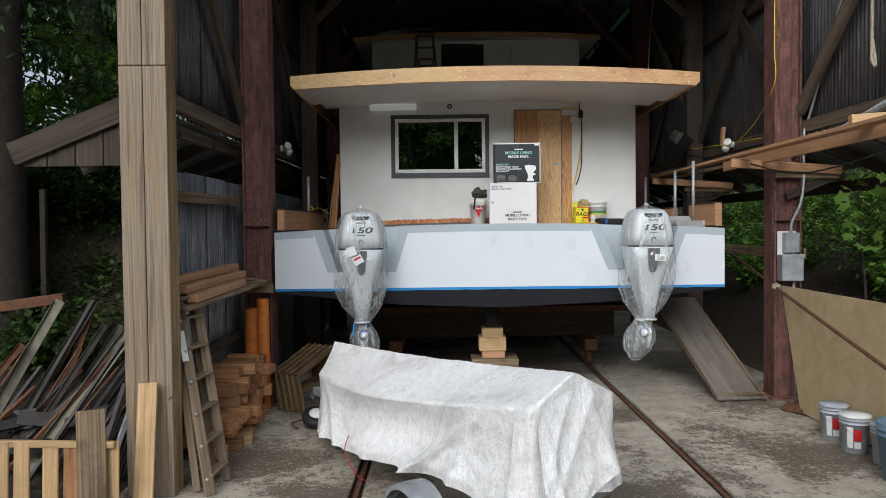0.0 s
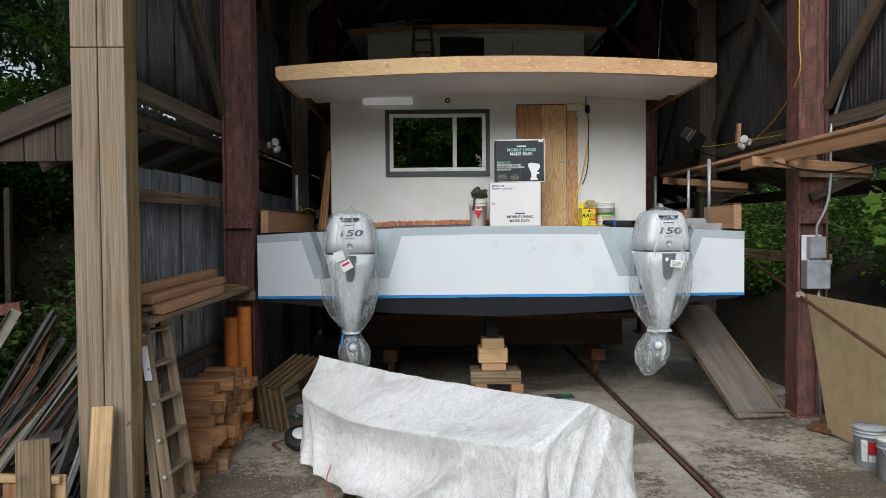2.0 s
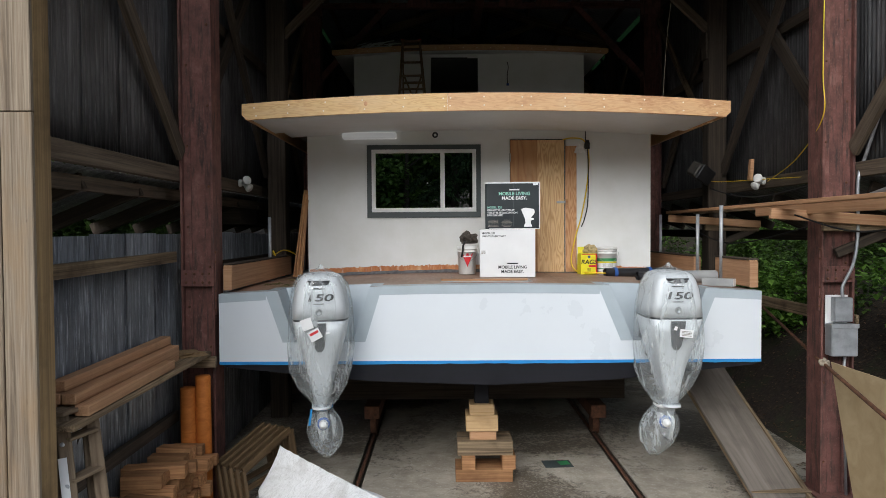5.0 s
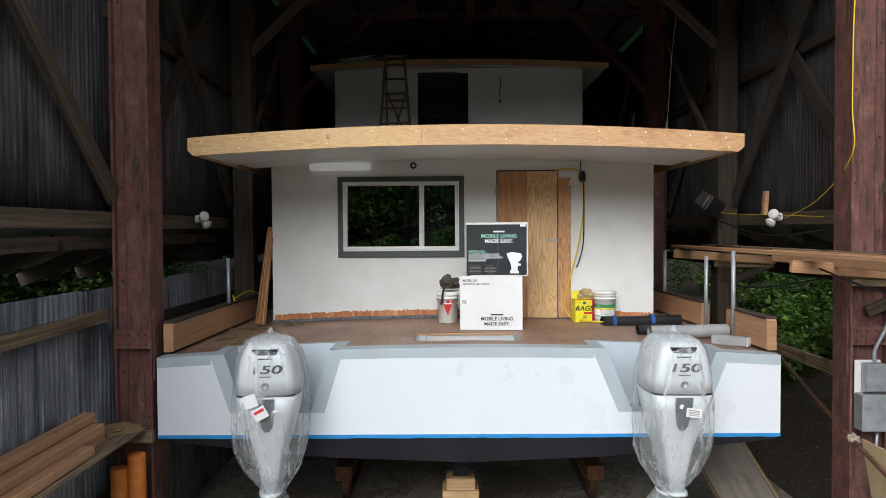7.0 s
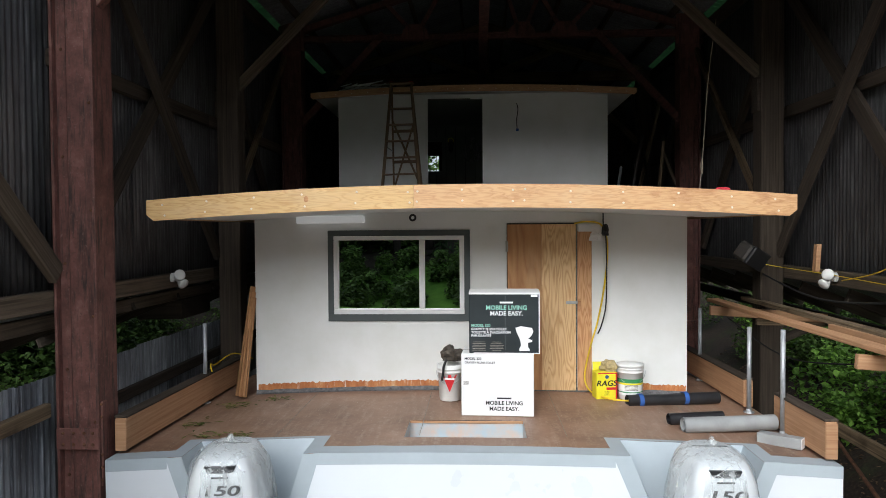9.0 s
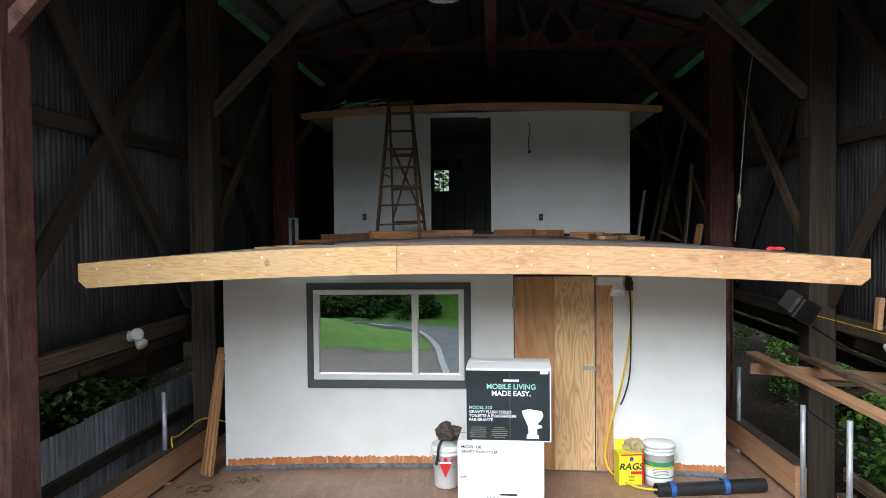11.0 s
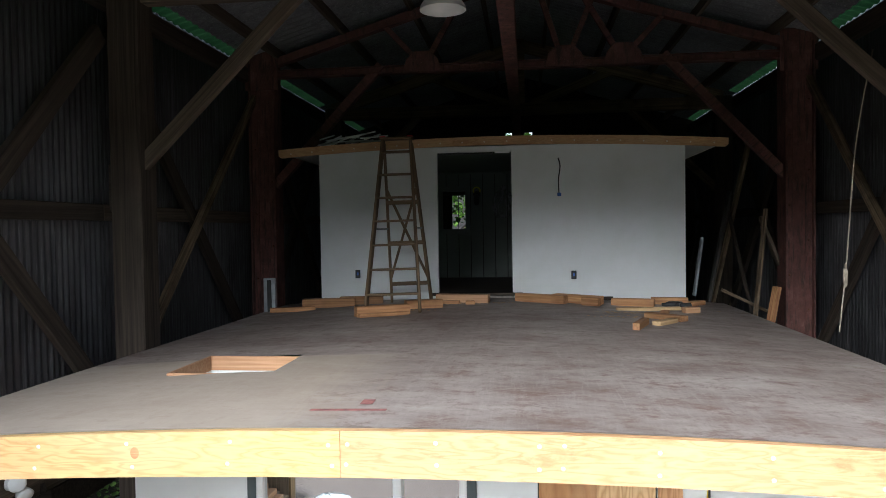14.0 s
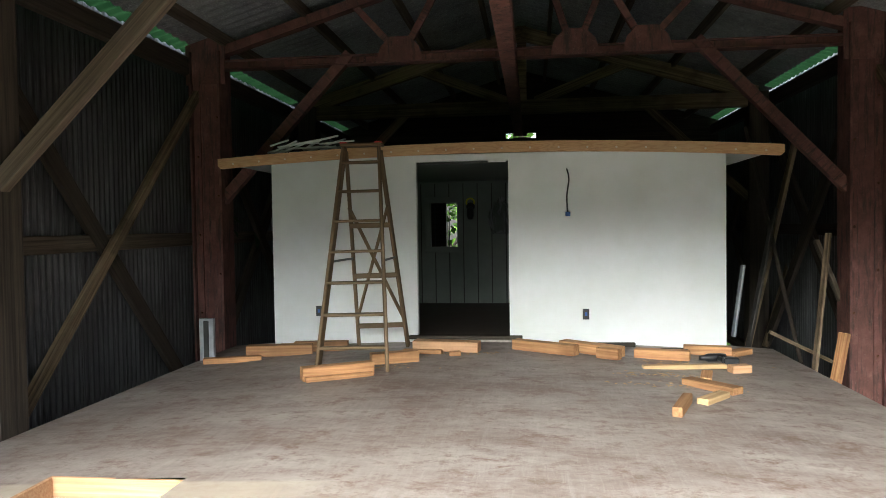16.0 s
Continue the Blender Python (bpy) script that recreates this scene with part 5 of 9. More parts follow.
# upper cabin
UY = 15.28
UX0, UX1 = -1.44, 2.9
UZ1 = 6.14
D2 = (0.01, 0.9, 4.36, 6.075)
upper = place("upper_wall", pierced_wall(UX0, UX1, 4.18, UZ1, UY, 0.09, [D2], M["white_wall"]), None, boat, "white upper cabin wall with open doorway")
for x in (UX0, UX1 - 0.09):
    block("upper_side", (x, UY + 0.09, 4.18), (x + 0.09, 18.6, UZ1), M["white_wall"], boat)
place("upper_back", pierced_wall(UX0 + 0.09, UX1 - 0.09, 4.18, UZ1, 18.5, 0.08, [(-0.3, 0.08, 5.16, 5.78)], M["panel_green"]), None, boat, "green board-panelled far wall inside")
for x in np.arange(UX0 + 0.2, UX1 - 0.1, 0.2):
    block("panel_batten", (x, 18.485, 4.2), (x + 0.012, 18.499, 6.05), M["dark_inside"], upper)
for lo, hi in (((-0.38, 5.08), (0.16, 5.16)), ((-0.38, 5.78), (0.16, 5.86)), ((-0.38, 5.16), (-0.3, 5.78)), ((0.08, 5.16), (0.16, 5.78))):
    block("inner_window_frame", (lo[0], 18.47, lo[1]), (hi[0], 18.499, hi[1]), M["panel_green"], upper)
block("upper_floor", (UX0 + 0.09, UY + 0.09, 4.3), (UX1 - 0.09, 18.5, 4.36), M["brown_floor"], boat, "dark brown cabin floor")
block("upper_ceiling", (UX0 + 0.09, UY + 0.09, 6.08), (UX1 - 0.09, 18.5, 6.11), M["panel_green"], boat)
block("door_sill", (-0.08, UY - 0.07, 4.362), (1.02, UY + 0.05, 4.395), M["old_timber"], upper, "dark door sill board")
block("door_head", (0.02, UY - 0.004, 6.05), (0.7, UY - 0.001, 6.07), M["dark_inside"], upper)
block("head_tape", (0.71, UY - 0.008, 6.055), (0.88, UY - 0.002, 6.085), M["print_white"], upper)
block("sill_packing", (0.5, UY - 0.05, 4.3), (0.92, UY - 0.004, 4.36), M["putty"], upper)
for x, z in ((1.62, 4.6), (-0.98, 4.63)):
    ob = block("outlet_box", (x - 0.03, UY - 0.012, z - 0.05), (x + 0.03, UY - 0.001, z + 0.05), M["black_plastic"], upper, "black outlet box")
    block("outlet_wire", (x - 0.01, UY - 0.02, z - 0.015), (x + 0.012, UY - 0.0125, z + 0.02), M["blue"], ob)
cab_pts = curve_points([(1.45, UY - 0.005, 5.98), (1.47, UY - 0.02, 5.88), (1.45, UY - 0.02, 5.72), (1.455, UY - 0.035, 5.56)])
place("loose_cable", tube_mesh(cab_pts, 0.007, M["black_rubber"], 6), None, upper, "dangling black cable")
block("tape_end", (1.435, UY - 0.05, 5.53), (1.48, UY - 0.02, 5.57), M["blue"], upper)
# upper roof
U_Y0, UR0, UR1 = 14.82, -1.79, 3.26
URC, URH = (UR0 + UR1) / 2, (UR1 - UR0) / 2
u_top = lambda x: 6.105 + 0.09 * (1 - ((x - URC) / URH) ** 2)
uroof = place("upper_roof", place_strip(np.linspace(UR0, UR1, 30), lambda x: u_top(x) - 0.03, u_top, U_Y0 + 0.04, 4.2, M["white_wall"]), None, boat, "white cambered upper roof with fir fascia")
place("fascia", fascia_mesh(UR0, UR1, lambda x: u_top(x) + 0.004, lambda x: u_top(x) - 0.092, U_Y0, 0.04, M["fascia_wood"], 0.03), None, uroof, "fir fascia board")
for k in range(20):
    x = UR0 + 0.15 + k * 0.25
    place("plug", screw, pose(x, U_Y0 - 0.0005, u_top(x) - 0.055, 90), uroof)

# blocks, keel stand and cradle under the hull
stack = thing("keel_blocks", (0.67, 9.75, 0), "stack of timber keel blocks under the hull", "blocking")
block("bottom_block", (0.35, 9.55, 0.0), (0.99, 9.95, 0.14), M["block_wood"], stack)
for a, b in ((0.42, 0.57), (0.87, 1.02)):
    block("spacer", (a, 9.54, 0.141), (b, 9.9, 0.3), M["block_wood"], stack)
block("middle_block", (0.37, 9.54, 0.301), (0.99, 9.95, 0.46), M["grey_timber"], stack)
block("pad", (0.51, 9.6, 0.461), (0.81, 9.9, 0.56), M["fir"], stack)
block("pad", (0.47, 9.58, 0.561), (0.83, 9.9, 0.74), M["fir_pale"], stack)
block("pad", (0.51, 9.6, 0.741), (0.79, 9.85, 0.86), M["fir_pale"], stack)
block("keel_post", (0.57, 9.66, 0.861), (0.73, 9.82, 1.22), M["bottom_paint"], stack, "dark keel post")
cradle = thing("cradle", (0.7, 11.8, 0.0), "dark steel and timber boat cradle on rail wheels", "cradle")
block("cross_beam", (-1.3, 11.6, 0.45), (2.75, 11.9, 0.85), M["old_timber"], cradle)
block("cross_beam", (-1.45, 11.45, 0.86), (2.95, 11.95, 0.95), M["rust"], cradle)
for r in RAILS:
    block("runner", (r - 0.1, 11.2, 0.28), (r + 0.1, 18.0, 0.45), M["rust"], cradle)
    for y in (11.5, 14.5, 17.5):
        place("wheel", lathe_mesh([(0.001, -0.04), (0.14, -0.04), (0.14, 0.03), (0.16, 0.03), (0.16, 0.045), (0.001, 0.045)], M["rust"], 20, False), pose(r, y, 0.148, 0, 90), cradle)
for y in (14.5, 17.5):
    block("cross_beam", (-1.3, y - 0.15, 0.45), (2.75, y + 0.15, 1.2), M["old_timber"], cradle)
for x in (-1.3, 2.6):
    block("upright", (x, 11.6, 0.95), (x + 0.15, 11.75, 1.36), M["old_timber"], cradle)


# ---- things on the afterdeck ----
def bucket(at, mat, label, r0=0.125, r1=0.148, h=0.37, band=None, lid=None, group="", name="bucket", rz=0.0, handle=True):
    b = thing(name, at, label, "bucket", group, rz=rz)
    t = 0.004
    body = lathe_mesh([(0.001, 0.002), (r0 - 0.004, 0.002), (r0, 0.006), (r0 + (r1 - r0) * 0.78, h * 0.78), (r1 + 0.006, h * 0.785), (r1 + 0.006, h * 0.8), (r0 + (r1 - r0) * 0.86, h * 0.805),
                       (r0 + (r1 - r0) * 0.88, h * 0.88), (r1 + 0.008, h * 0.885), (r1 + 0.008, h * 0.9), (r1, h * 0.905), (r1 + 0.004, h), (r1 - t, h), (r0 + (r1 - r0) * 0.5 - t, h * 0.5), (r0 - t, 0.01), (0.001, 0.01)], mat, 40)
    place("body", body, pose(*at, 0, 0, rz), b)
    if band:
        bm_, z0, z1 = band
        rr_ = lambda z: r0 + (r1 - r0) * z / h + 0.0015
        place("label_band", lathe_mesh([(rr_(z0), z0), (rr_(z1), z1)], bm_, 40), pose(*at, 0, 0, rz), b, "printed label")
    if lid:
        place("lid", lathe_mesh([(0.001, h + 0.012), (r1 - 0.02, h + 0.012), (r1 - 0.015, h + 0.004), (r1 + 0.004, h + 0.006), (r1 + 0.008, h + 0.001), (r1 + 0.008, h - 0.02), (r1 + 0.005, h - 0.02)], lid, 40), pose(*at, 0, 0, rz), b, "snap-on lid")
    if handle:
        pts = [(at[0] + (r1 + 0.008) * math.cos(a), at[1] - 0.06 - 0.05 * math.sin(a), at[2] + h * 0.84 - 0.13 * math.sin(a)) for a in np.linspace(0, math.pi, 15)]
        place("bail", tube_mesh(pts, 0.0025, M["steel_grey"], 6), None, b, "wire bail")
    return b


def patch(name, lo_a, hi_a, z0, z1, r, at, mat, parent, n=10):
    """A printed patch on a round body, between two angles."""
    vs, fs = [], []
    for i in range(n + 1):
        a = lo_a + (hi_a - lo_a) * i / n
        vs += [(at[0] + r(z0) * math.cos(a), at[1] + r(z0) * math.sin(a), at[2] + z0), (at[0] + r(z1) * math.cos(a), at[1] + r(z1) * math.sin(a), at[2] + z1)]
    fs = [(2 * i, 2 * i + 2, 2 * i + 3, 2 * i + 1) for i in range(n)]
    return place(name, mesh_of("patch", vs, fs, mat), None, parent)


def crumpled(name, centre, size, mat, seed, parent=None):
    """A scrunched cloth or glove: a ball pushed about by noise and flattened below."""
    bm = bmesh.new()
    bmesh.ops.create_icosphere(bm, subdivisions=3, radius=1.0)
    off = Vector((seed * 3.1, seed * 1.7, seed))
    for v in bm.verts:
        k = 1 + 0.55 * noise.noise(v.co * 1.6 + off) + 0.25 * noise.noise(v.co * 4.5 + off)
        v.co = Vector((v.co.x * size[0] * k, v.co.y * size[1] * k, max(v.co.z * size[2] * k, -size[2] * 0.7)))
    me = bpy.data.meshes.new("crumpled")
    bm.to_mesh(me)
    bm.free()
    me.materials.append(mat)
    return place(name, me, Matrix.Translation(centre), parent)


dz = deck_z(0.5) + 0.004
b1 = bucket((0.53, 10.76, dz), M["bucket_white"], "white plastic pail with a red triangle on deck", 0.105, 0.124, 0.36)
r_at = lambda z: 0.105 + 0.019 * z / 0.36 + 0.003
vs, fs = [], []
for k in range(9):
    z = 0.27 - 0.17 * k / 8
    half = 0.62 * (1 - k / 8) + 0.01
    for s in (-1, 1):
        a = -math.pi / 2 + s * half
        vs.append((0.53 + r_at(z) * math.cos(a), 10.76 + r_at(z) * math.sin(a), dz + z))
    vs.insert(len(vs) - 1, (0.53, 10.76 - r_at(z) - 0.0005, dz + z))
fs = [(3 * k + j, 3 * k + j + 1, 3 * k + j + 4, 3 * k + j + 3) for k in range(8) for j in range(2)]
place("red_triangle", mesh_of("triangle", vs, fs, M["red"]), None, b1, "red triangle print")
block("print_bar", (0.48, 10.76 - 0.124, dz + 0.222), (0.58, 10.76 - 0.121, dz + 0.238), M["print_white"], b1, c=0.0005)
g1 = tagged(crumpled("work_glove", (0.555, 10.76, dz + 0.445), (0.1, 0.08, 0.08), M["glove"], 2.0), "dirty brown work gloves lying on the pail", "glove")
place("strap", tube_mesh(curve_points([(0.5, 10.64, dz + 0.42), (0.475, 10.6, dz + 0.36), (0.47, 10.61, dz + 0.3), (0.455, 10.612, dz + 0.22)]), 0.012, M["black_rubber"], 8), None, g1, "black strap")


def carton(at, l, w, h, mat, label, rz):
    c = thing("cardboard_box", at, label, "box", "toilet boxes", rz=rz)
    m = pose(*at, 0, 0, rz)
    place("body", box_mesh(l, w, h, mat, 0.006, True), m, c)
    return c, m


bx, by = 1.0, 10.34
dzb = deck_z(1.0) + 0.003
wb, wm = carton((bx, by, dzb), 0.66, 0.44, 0.57, M["card_white"], "white cardboard carton with black print on deck", -3)
F = lambda x, z: wm @ pose(x, -0.2225, z, 90)
place("flap_seam", box_mesh(0.656, 0.004, 0.003, M["putty"], 0.0005), wm @ pose(0, 0.0, 0.5705), wb)
letters("print", "MOBILE LIVING", 0.05, F(0.06, 0.105), M["ink"], wb, "CENTER", 1.0)
letters("print", "MADE EASY.", 0.05, F(0.06, 0.052), M["ink"], wb, "CENTER", 1.0)
letters("print", "MODEL 320", 0.03, F(-0.3, 0.515), M["ink"], wb, "LEFT", 1.0)
letters("print", "GRAVITY FLUSH TOILET", 0.026, F(-0.3, 0.48), M["ink"], wb, "LEFT", 1.0)
place("logo_bar", box_mesh(0.13, 0.001, 0.014, M["ink"], 0.0002), wm @ pose(0.06, -0.2225, 0.165), wb)
place("barcode_label", box_mesh(0.09, 0.001, 0.05, M["print_white"], 0.0002), wm @ pose(-0.28, -0.2228, 0.3), wb, "pale stuck label")
for k in range(4):
    place("small_print", box_mesh(0.05, 0.001, 0.005, M["putty"], 0.0002), wm @ pose(-0.285, -0.2236, 0.285 + 0.01 * k), wb)
kb, km = carton((bx + 0.06, by + 0.0, dzb + 0.574), 0.64, 0.44, 0.55, M["card_black"], "black cardboard carton with green and white print", -2)
G = lambda x, z: km @ pose(x, -0.2225, z, 90)
for s_, yy in ((-1, -0.112), (1, 0.112)):
    place("top_flap", box_mesh(0.646, 0.218, 0.006, M["card_white"], 0.002), km @ pose(0, yy, 0.558, -3 * s_), kb, "bent white top flap")
place("worn_edge", box_mesh(0.642, 0.002, 0.012, M["card_white"], 0.0005), km @ pose(0, -0.2205, 0.545), kb, "scuffed white edge")
place("worn_edge", box_mesh(0.01, 0.002, 0.54, M["card_white"], 0.0005), km @ pose(0.3155, -0.2205, 0.275), kb)
place("worn_edge", box_mesh(0.6, 0.002, 0.008, M["card_white"], 0.0005), km @ pose(0.02, -0.2205, 0.004), kb)
place("price_label", box_mesh(0.06, 0.001, 0.022, M["print_white"], 0.0003), km @ pose(0.27, -0.2225, 0.527), kb)
# sheen on the carton front, laid on as a slightly lighter strip
place("front_shine", box_mesh(0.012, 0.001, 0.5, M["cowl_dark"], 0.0002), km @ pose(0.01, -0.2222, 0.28), kb)
letters("print", "MOBILE LIVING", 0.055, G(0.02, 0.4), M["print_green"], kb, "CENTER", 1.0)
letters("print", "MADE EASY.", 0.055, G(0.02, 0.348), M["print_white"], kb, "CENTER", 1.0)
place("logo_bar", box_mesh(0.12, 0.001, 0.016, M["print_white"], 0.0002), km @ pose(0.02, -0.2225, 0.465), kb)
letters("print", "MODEL 320", 0.034, G(-0.3, 0.245), M["print_green"], kb, "LEFT", 1.0)
for k, tx in enumerate(("GRAVITY FLUSH TOILET", "TOILETTE À ÉVACUATION", "PAR GRAVITÉ")):
    letters("print", tx, 0.03, G(-0.3, 0.213 - 0.03 * k), M["print_white"], kb, "LEFT", 1.0)
rr = random.Random(5)
for col in range(2):
    for k in range(6):
        place("small_print", box_mesh(rr.uniform(0.08, 0.13), 0.001, 0.005, M["putty"], 0.0002), km @ pose(-0.23 + 0.16 * col, -0.2225, 0.105 - 0.015 * k), kb)
toilet = [(0.10, 0.235), (0.15, 0.25), (0.25, 0.235), (0.262, 0.2), (0.245, 0.165), (0.215, 0.135), (0.25, 0.125), (0.252, 0.108), (0.215, 0.1), (0.213, 0.06), (0.228, 0.045), (0.228, 0.025), (0.135, 0.025), (0.135, 0.045), (0.15, 0.07), (0.145, 0.12), (0.125, 0.165), (0.11, 0.2)]
place("toilet_picture", prism_mesh([(x - 0.0, z) for x, z in toilet], 0.001, M["print_white"]), km @ Matrix.Translation((0, -0.2232, 0)), kb, "printed white toilet shape")

# yellow rag box
rz_at = (2.1, 10.96, deck_z(2.1) + 0.003)
rg = thing("rag_box", rz_at, "yellow box of rags with a cloth on top", "box", rz=8)
rm = pose(*rz_at, 0, 0, 8)
place("body", box_mesh(0.215, 0.15, 0.27, M["yellow_green"], 0.004, True), rm, rg)
letters("print", "RAGS", 0.078, rm @ pose(-0.004, -0.0765, 0.135, 90), M["ink"], rg, "CENTER", 1.1, 0.2)
place("red_border", box_mesh(0.2, 0.001, 0.012, M["red"], 0.0002), rm @ pose(0.006, -0.0757, 0.261), rg)
place("red_border", box_mesh(0.016, 0.001, 0.262, M["red"], 0.0002), rm @ pose(0.098, -0.0757, 0.134), rg)
place("open_flap", box_mesh(0.2, 0.003, 0.09, M["yellow_green"], 0.0005, True), rm @ pose(0, 0.07, 0.265, -12), rg)
for k in range(4):
    place("print_line", box_mesh(0.05, 0.001, 0.004, M["ink"], 0.0002), rm @ pose(0.0, -0.0757, 0.075 - 0.011 * k), rg)
place("red_panel", box_mesh(0.1, 0.001, 0.026, M["red"], 0.0002), rm @ pose(0.045, -0.0762, 0.106), rg)
place("blue_badge", lathe_mesh([(0.001, 0), (0.019, 0), (0.019, 0.001)], M["blue"], 16), rm @ pose(0.0, -0.0755, 0.225, 90), rg)
place("side_panel", box_mesh(0.001, 0.14, 0.25, M["red"], 0.0002), rm @ pose(0.108, 0, 0.13), rg)
crumpled("rag_cloth", rm @ Vector((0.04, 0.0, 0.31)), (0.085, 0.06, 0.06), M["rag_cloth"], 6.0, rg)
b2 = bucket((2.36, 10.98, deck_z(2.36) + 0.003), M["bucket_white"], "white lidded pail with a green label", 0.118, 0.132, 0.35, (M["print_white"], 0.05, 0.2), M["bucket_white"])
place("green_band", lathe_mesh([(0.1275, 0.175), (0.1292, 0.215)], M["green_label"], 40), pose(2.36, 10.98, deck_z(2.36) + 0.003), b2, "green label stripe")
place("yellow_band", lathe_mesh([(0.127, 0.155), (0.1278, 0.174)], M["yellow_green"], 40), pose(2.36, 10.98, deck_z(2.36) + 0.003), b2, "yellow label stripe")
place("green_band", lathe_mesh([(0.1235, 0.075), (0.124, 0.085)], M["green_label"], 40), pose(2.36, 10.98, deck_z(2.36) + 0.003), b2)
for k in range(5):
    patch("small_print", -2.2, -1.1, 0.1 + 0.013 * k, 0.106 + 0.013 * k, lambda z: 0.118 + 0.014 * z / 0.35 + 0.0035, (2.36, 10.98, deck_z(2.36) + 0.003), M["putty"], b2, 6)

# rolled membranes and pipes lying on deck
def roll(name, p0, p1, r, mat, label, end=None):
    d = thing(name, ((p0[0] + p1[0]) / 2, (p0[1] + p1[1]) / 2, p0[2] - r), label, "roll", "rolls on deck")
    v = (Vector(p1) - Vector(p0))
    pts = [Vector(p0) + v * (i / 6) for i in range(7)]
    n = 24
    ax = v.normalized()
    a = ax.orthogonal().normalized()
    b = ax.cross(a)
    vs, fs = [], []
    turns, steps = 2.6, 60
    for i in range(steps + 1):
        an = 2 * math.pi * turns * i / steps
        rr_ = r * (0.55 + 0.45 * i / steps)
        o = (a * math.cos(an) + b * math.sin(an)) * rr_
        vs += [Vector(p0) + o, Vector(p1) + o]
    fs = [(2 * i, 2 * i + 2, 2 * i + 3, 2 * i + 1) for i in range(steps)]
    place("sheet", mesh_of("sheet", vs, fs, mat, True), None, d)
    return d


z_r = deck_z(2.9)
rl = roll("tape_roll", (2.27, 10.68, z_r + 0.068), (3.21, 10.88, z_r + 0.06), 0.062, M["black_plastic"], "long black roll with blue tape pieces")
for x, y in ((2.4, 10.708), (2.86, 10.805)):
    place("tape_piece", lathe_mesh([(0.0655, -0.022), (0.066, 0.022)], M["blue"], 20), pose(x, y, z_r + 0.066, 0, 90, 12), rl, "blue tape band")
roll("membrane_roll", (2.5, 10.02, z_r + 0.062), (3.0, 10.12, z_r + 0.062), 0.055, M["black_plastic"], "short black rolled membrane")
roll("vinyl_roll", (2.56, 9.78, z_r + 0.075), (3.38, 9.92, z_r + 0.07), 0.07, M["grey_vinyl"], "grey rolled vinyl sheet on deck")
sm = thing("small_carton", (3.27, 9.5, deck_z(3.3)), "small pale carton with an orange end", "box", rz=-32)
place("body", box_mesh(0.34, 0.1, 0.085, M["grey_vinyl"], 0.004, True), pose(3.27, 9.53, deck_z(3.3) + 0.003, 0, 0, -38), sm)
place("end_panel", box_mesh(0.004, 0.098, 0.082, M["print_white"], 0.001, True), pose(3.405, 9.425, deck_z(3.3) + 0.004, 0, 0, -38), sm, "white and orange end label")

# stanchion pipes on the side decks
for k, (x, y, zt) in enumerate(((3.42, 9.85, 3.08), (3.42, 10.62, 3.0), (3.4, 12.1, 3.02), (-2.02, 10.9, 3.0))):
    s = thing("stanchion", (x, y, 2.17), "bare galvanised stanchion pipe on the side deck", "pipe", "stanchions")
    place("tube", tube_mesh([(x, y, 2.17), (x, y, zt)], 0.021, M["galvanised"], 12), None, s)
    place("flange", lathe_mesh([(0.05, 0.0), (0.05, 0.01), (0.026, 0.012), (0.026, 0.04)], M["galvanised"], 16), pose(x, y, 2.172), s)
rope_y = place("yellow_line", tube_mesh(curve_points([(-1.95, 10.9, 2.5), (-2.0, 11.0, 2.56), (-2.06, 11.3, 2.5), (-2.0, 11.7, 2.55), (-1.85, 11.95, 2.45)]), 0.008, M["yellow"], 6))
tagged(rope_y, "thin yellow line on the bulwark", "line")

# boards leaning at the cabin corner
for k in range(3):
    lb = beam("leaning_board", (-1.73 + 0.045 * k, 11.05 - 0.03 * k, 2.21), (-1.6 + 0.006 * k, 11.2, 3.36 - 0.06 * k), 0.025, 0.06, M["block_wood"])
    tagged(lb, "reddish board leaning against the cabin corner", "board", "leaning boards")
# leaf litter on deck
rr = random.Random(8)
vs, fs = [], []
for cx, cy in ((-1.75, 10.0), (-1.55, 9.62), (-1.2, 9.55), (-1.6, 10.7), (-1.25, 10.9)):
    for k in range(26):
        x, y, a = cx + rr.gauss(0, 0.08), cy + rr.gauss(0, 0.06), rr.uniform(0, 6.3)
        z = deck_z(x) + 0.006 + rr.uniform(0, 0.015)
        l, w = rr.uniform(0.02, 0.06), 0.012
        c, s = math.cos(a), math.sin(a)
        b0 = len(vs)
        vs += [(x - c * l, y - s * l, z), (x + s * w, y - c * w, z + 0.004), (x + c * l, y + s * l, z), (x - s * w, y + c * w, z + 0.004)]
        fs.append((b0, b0 + 1, b0 + 2, b0 + 3))
M["dry_leaf"] = foliage_material("dry_leaf", (0.06, 0.09, 0.02), (0.2, 0.22, 0.07))
tagged(place("leaf_litter", mesh_of("leaf_litter", vs, fs, M["dry_leaf"])), "scattered leaf litter on the brown deck", "litter", "", "stuff")

# extension leads and paper on the cabin wall
lead = thing("extension_lead", (2.0, 11.2, 4.0), "yellow extension lead hung on the cabin wall", "cable")
yp = curve_points([(1.825, WY - 0.03, 4.01), (1.95, WY - 0.03, 4.03), (2.1, WY - 0.03, 4.0), (2.165, WY - 0.03, 3.84), (2.165, WY - 0.03, 3.6), (2.125, WY - 0.03, 3.27), (2.06, WY - 0.03, 2.95), (2.0, WY - 0.035, 2.75), (1.94, WY - 0.05, 2.5), (1.93, WY - 0.08, 2.36), (1.98, WY - 0.16, 2.268), (2.1, WY - 0.42, 2.262), (2.25, WY - 0.5, 2.258), (2.5, WY - 0.45, 2.25)])
place("yellow_cord", tube_mesh(yp, 0.009, M["yellow"], 8), None, lead)
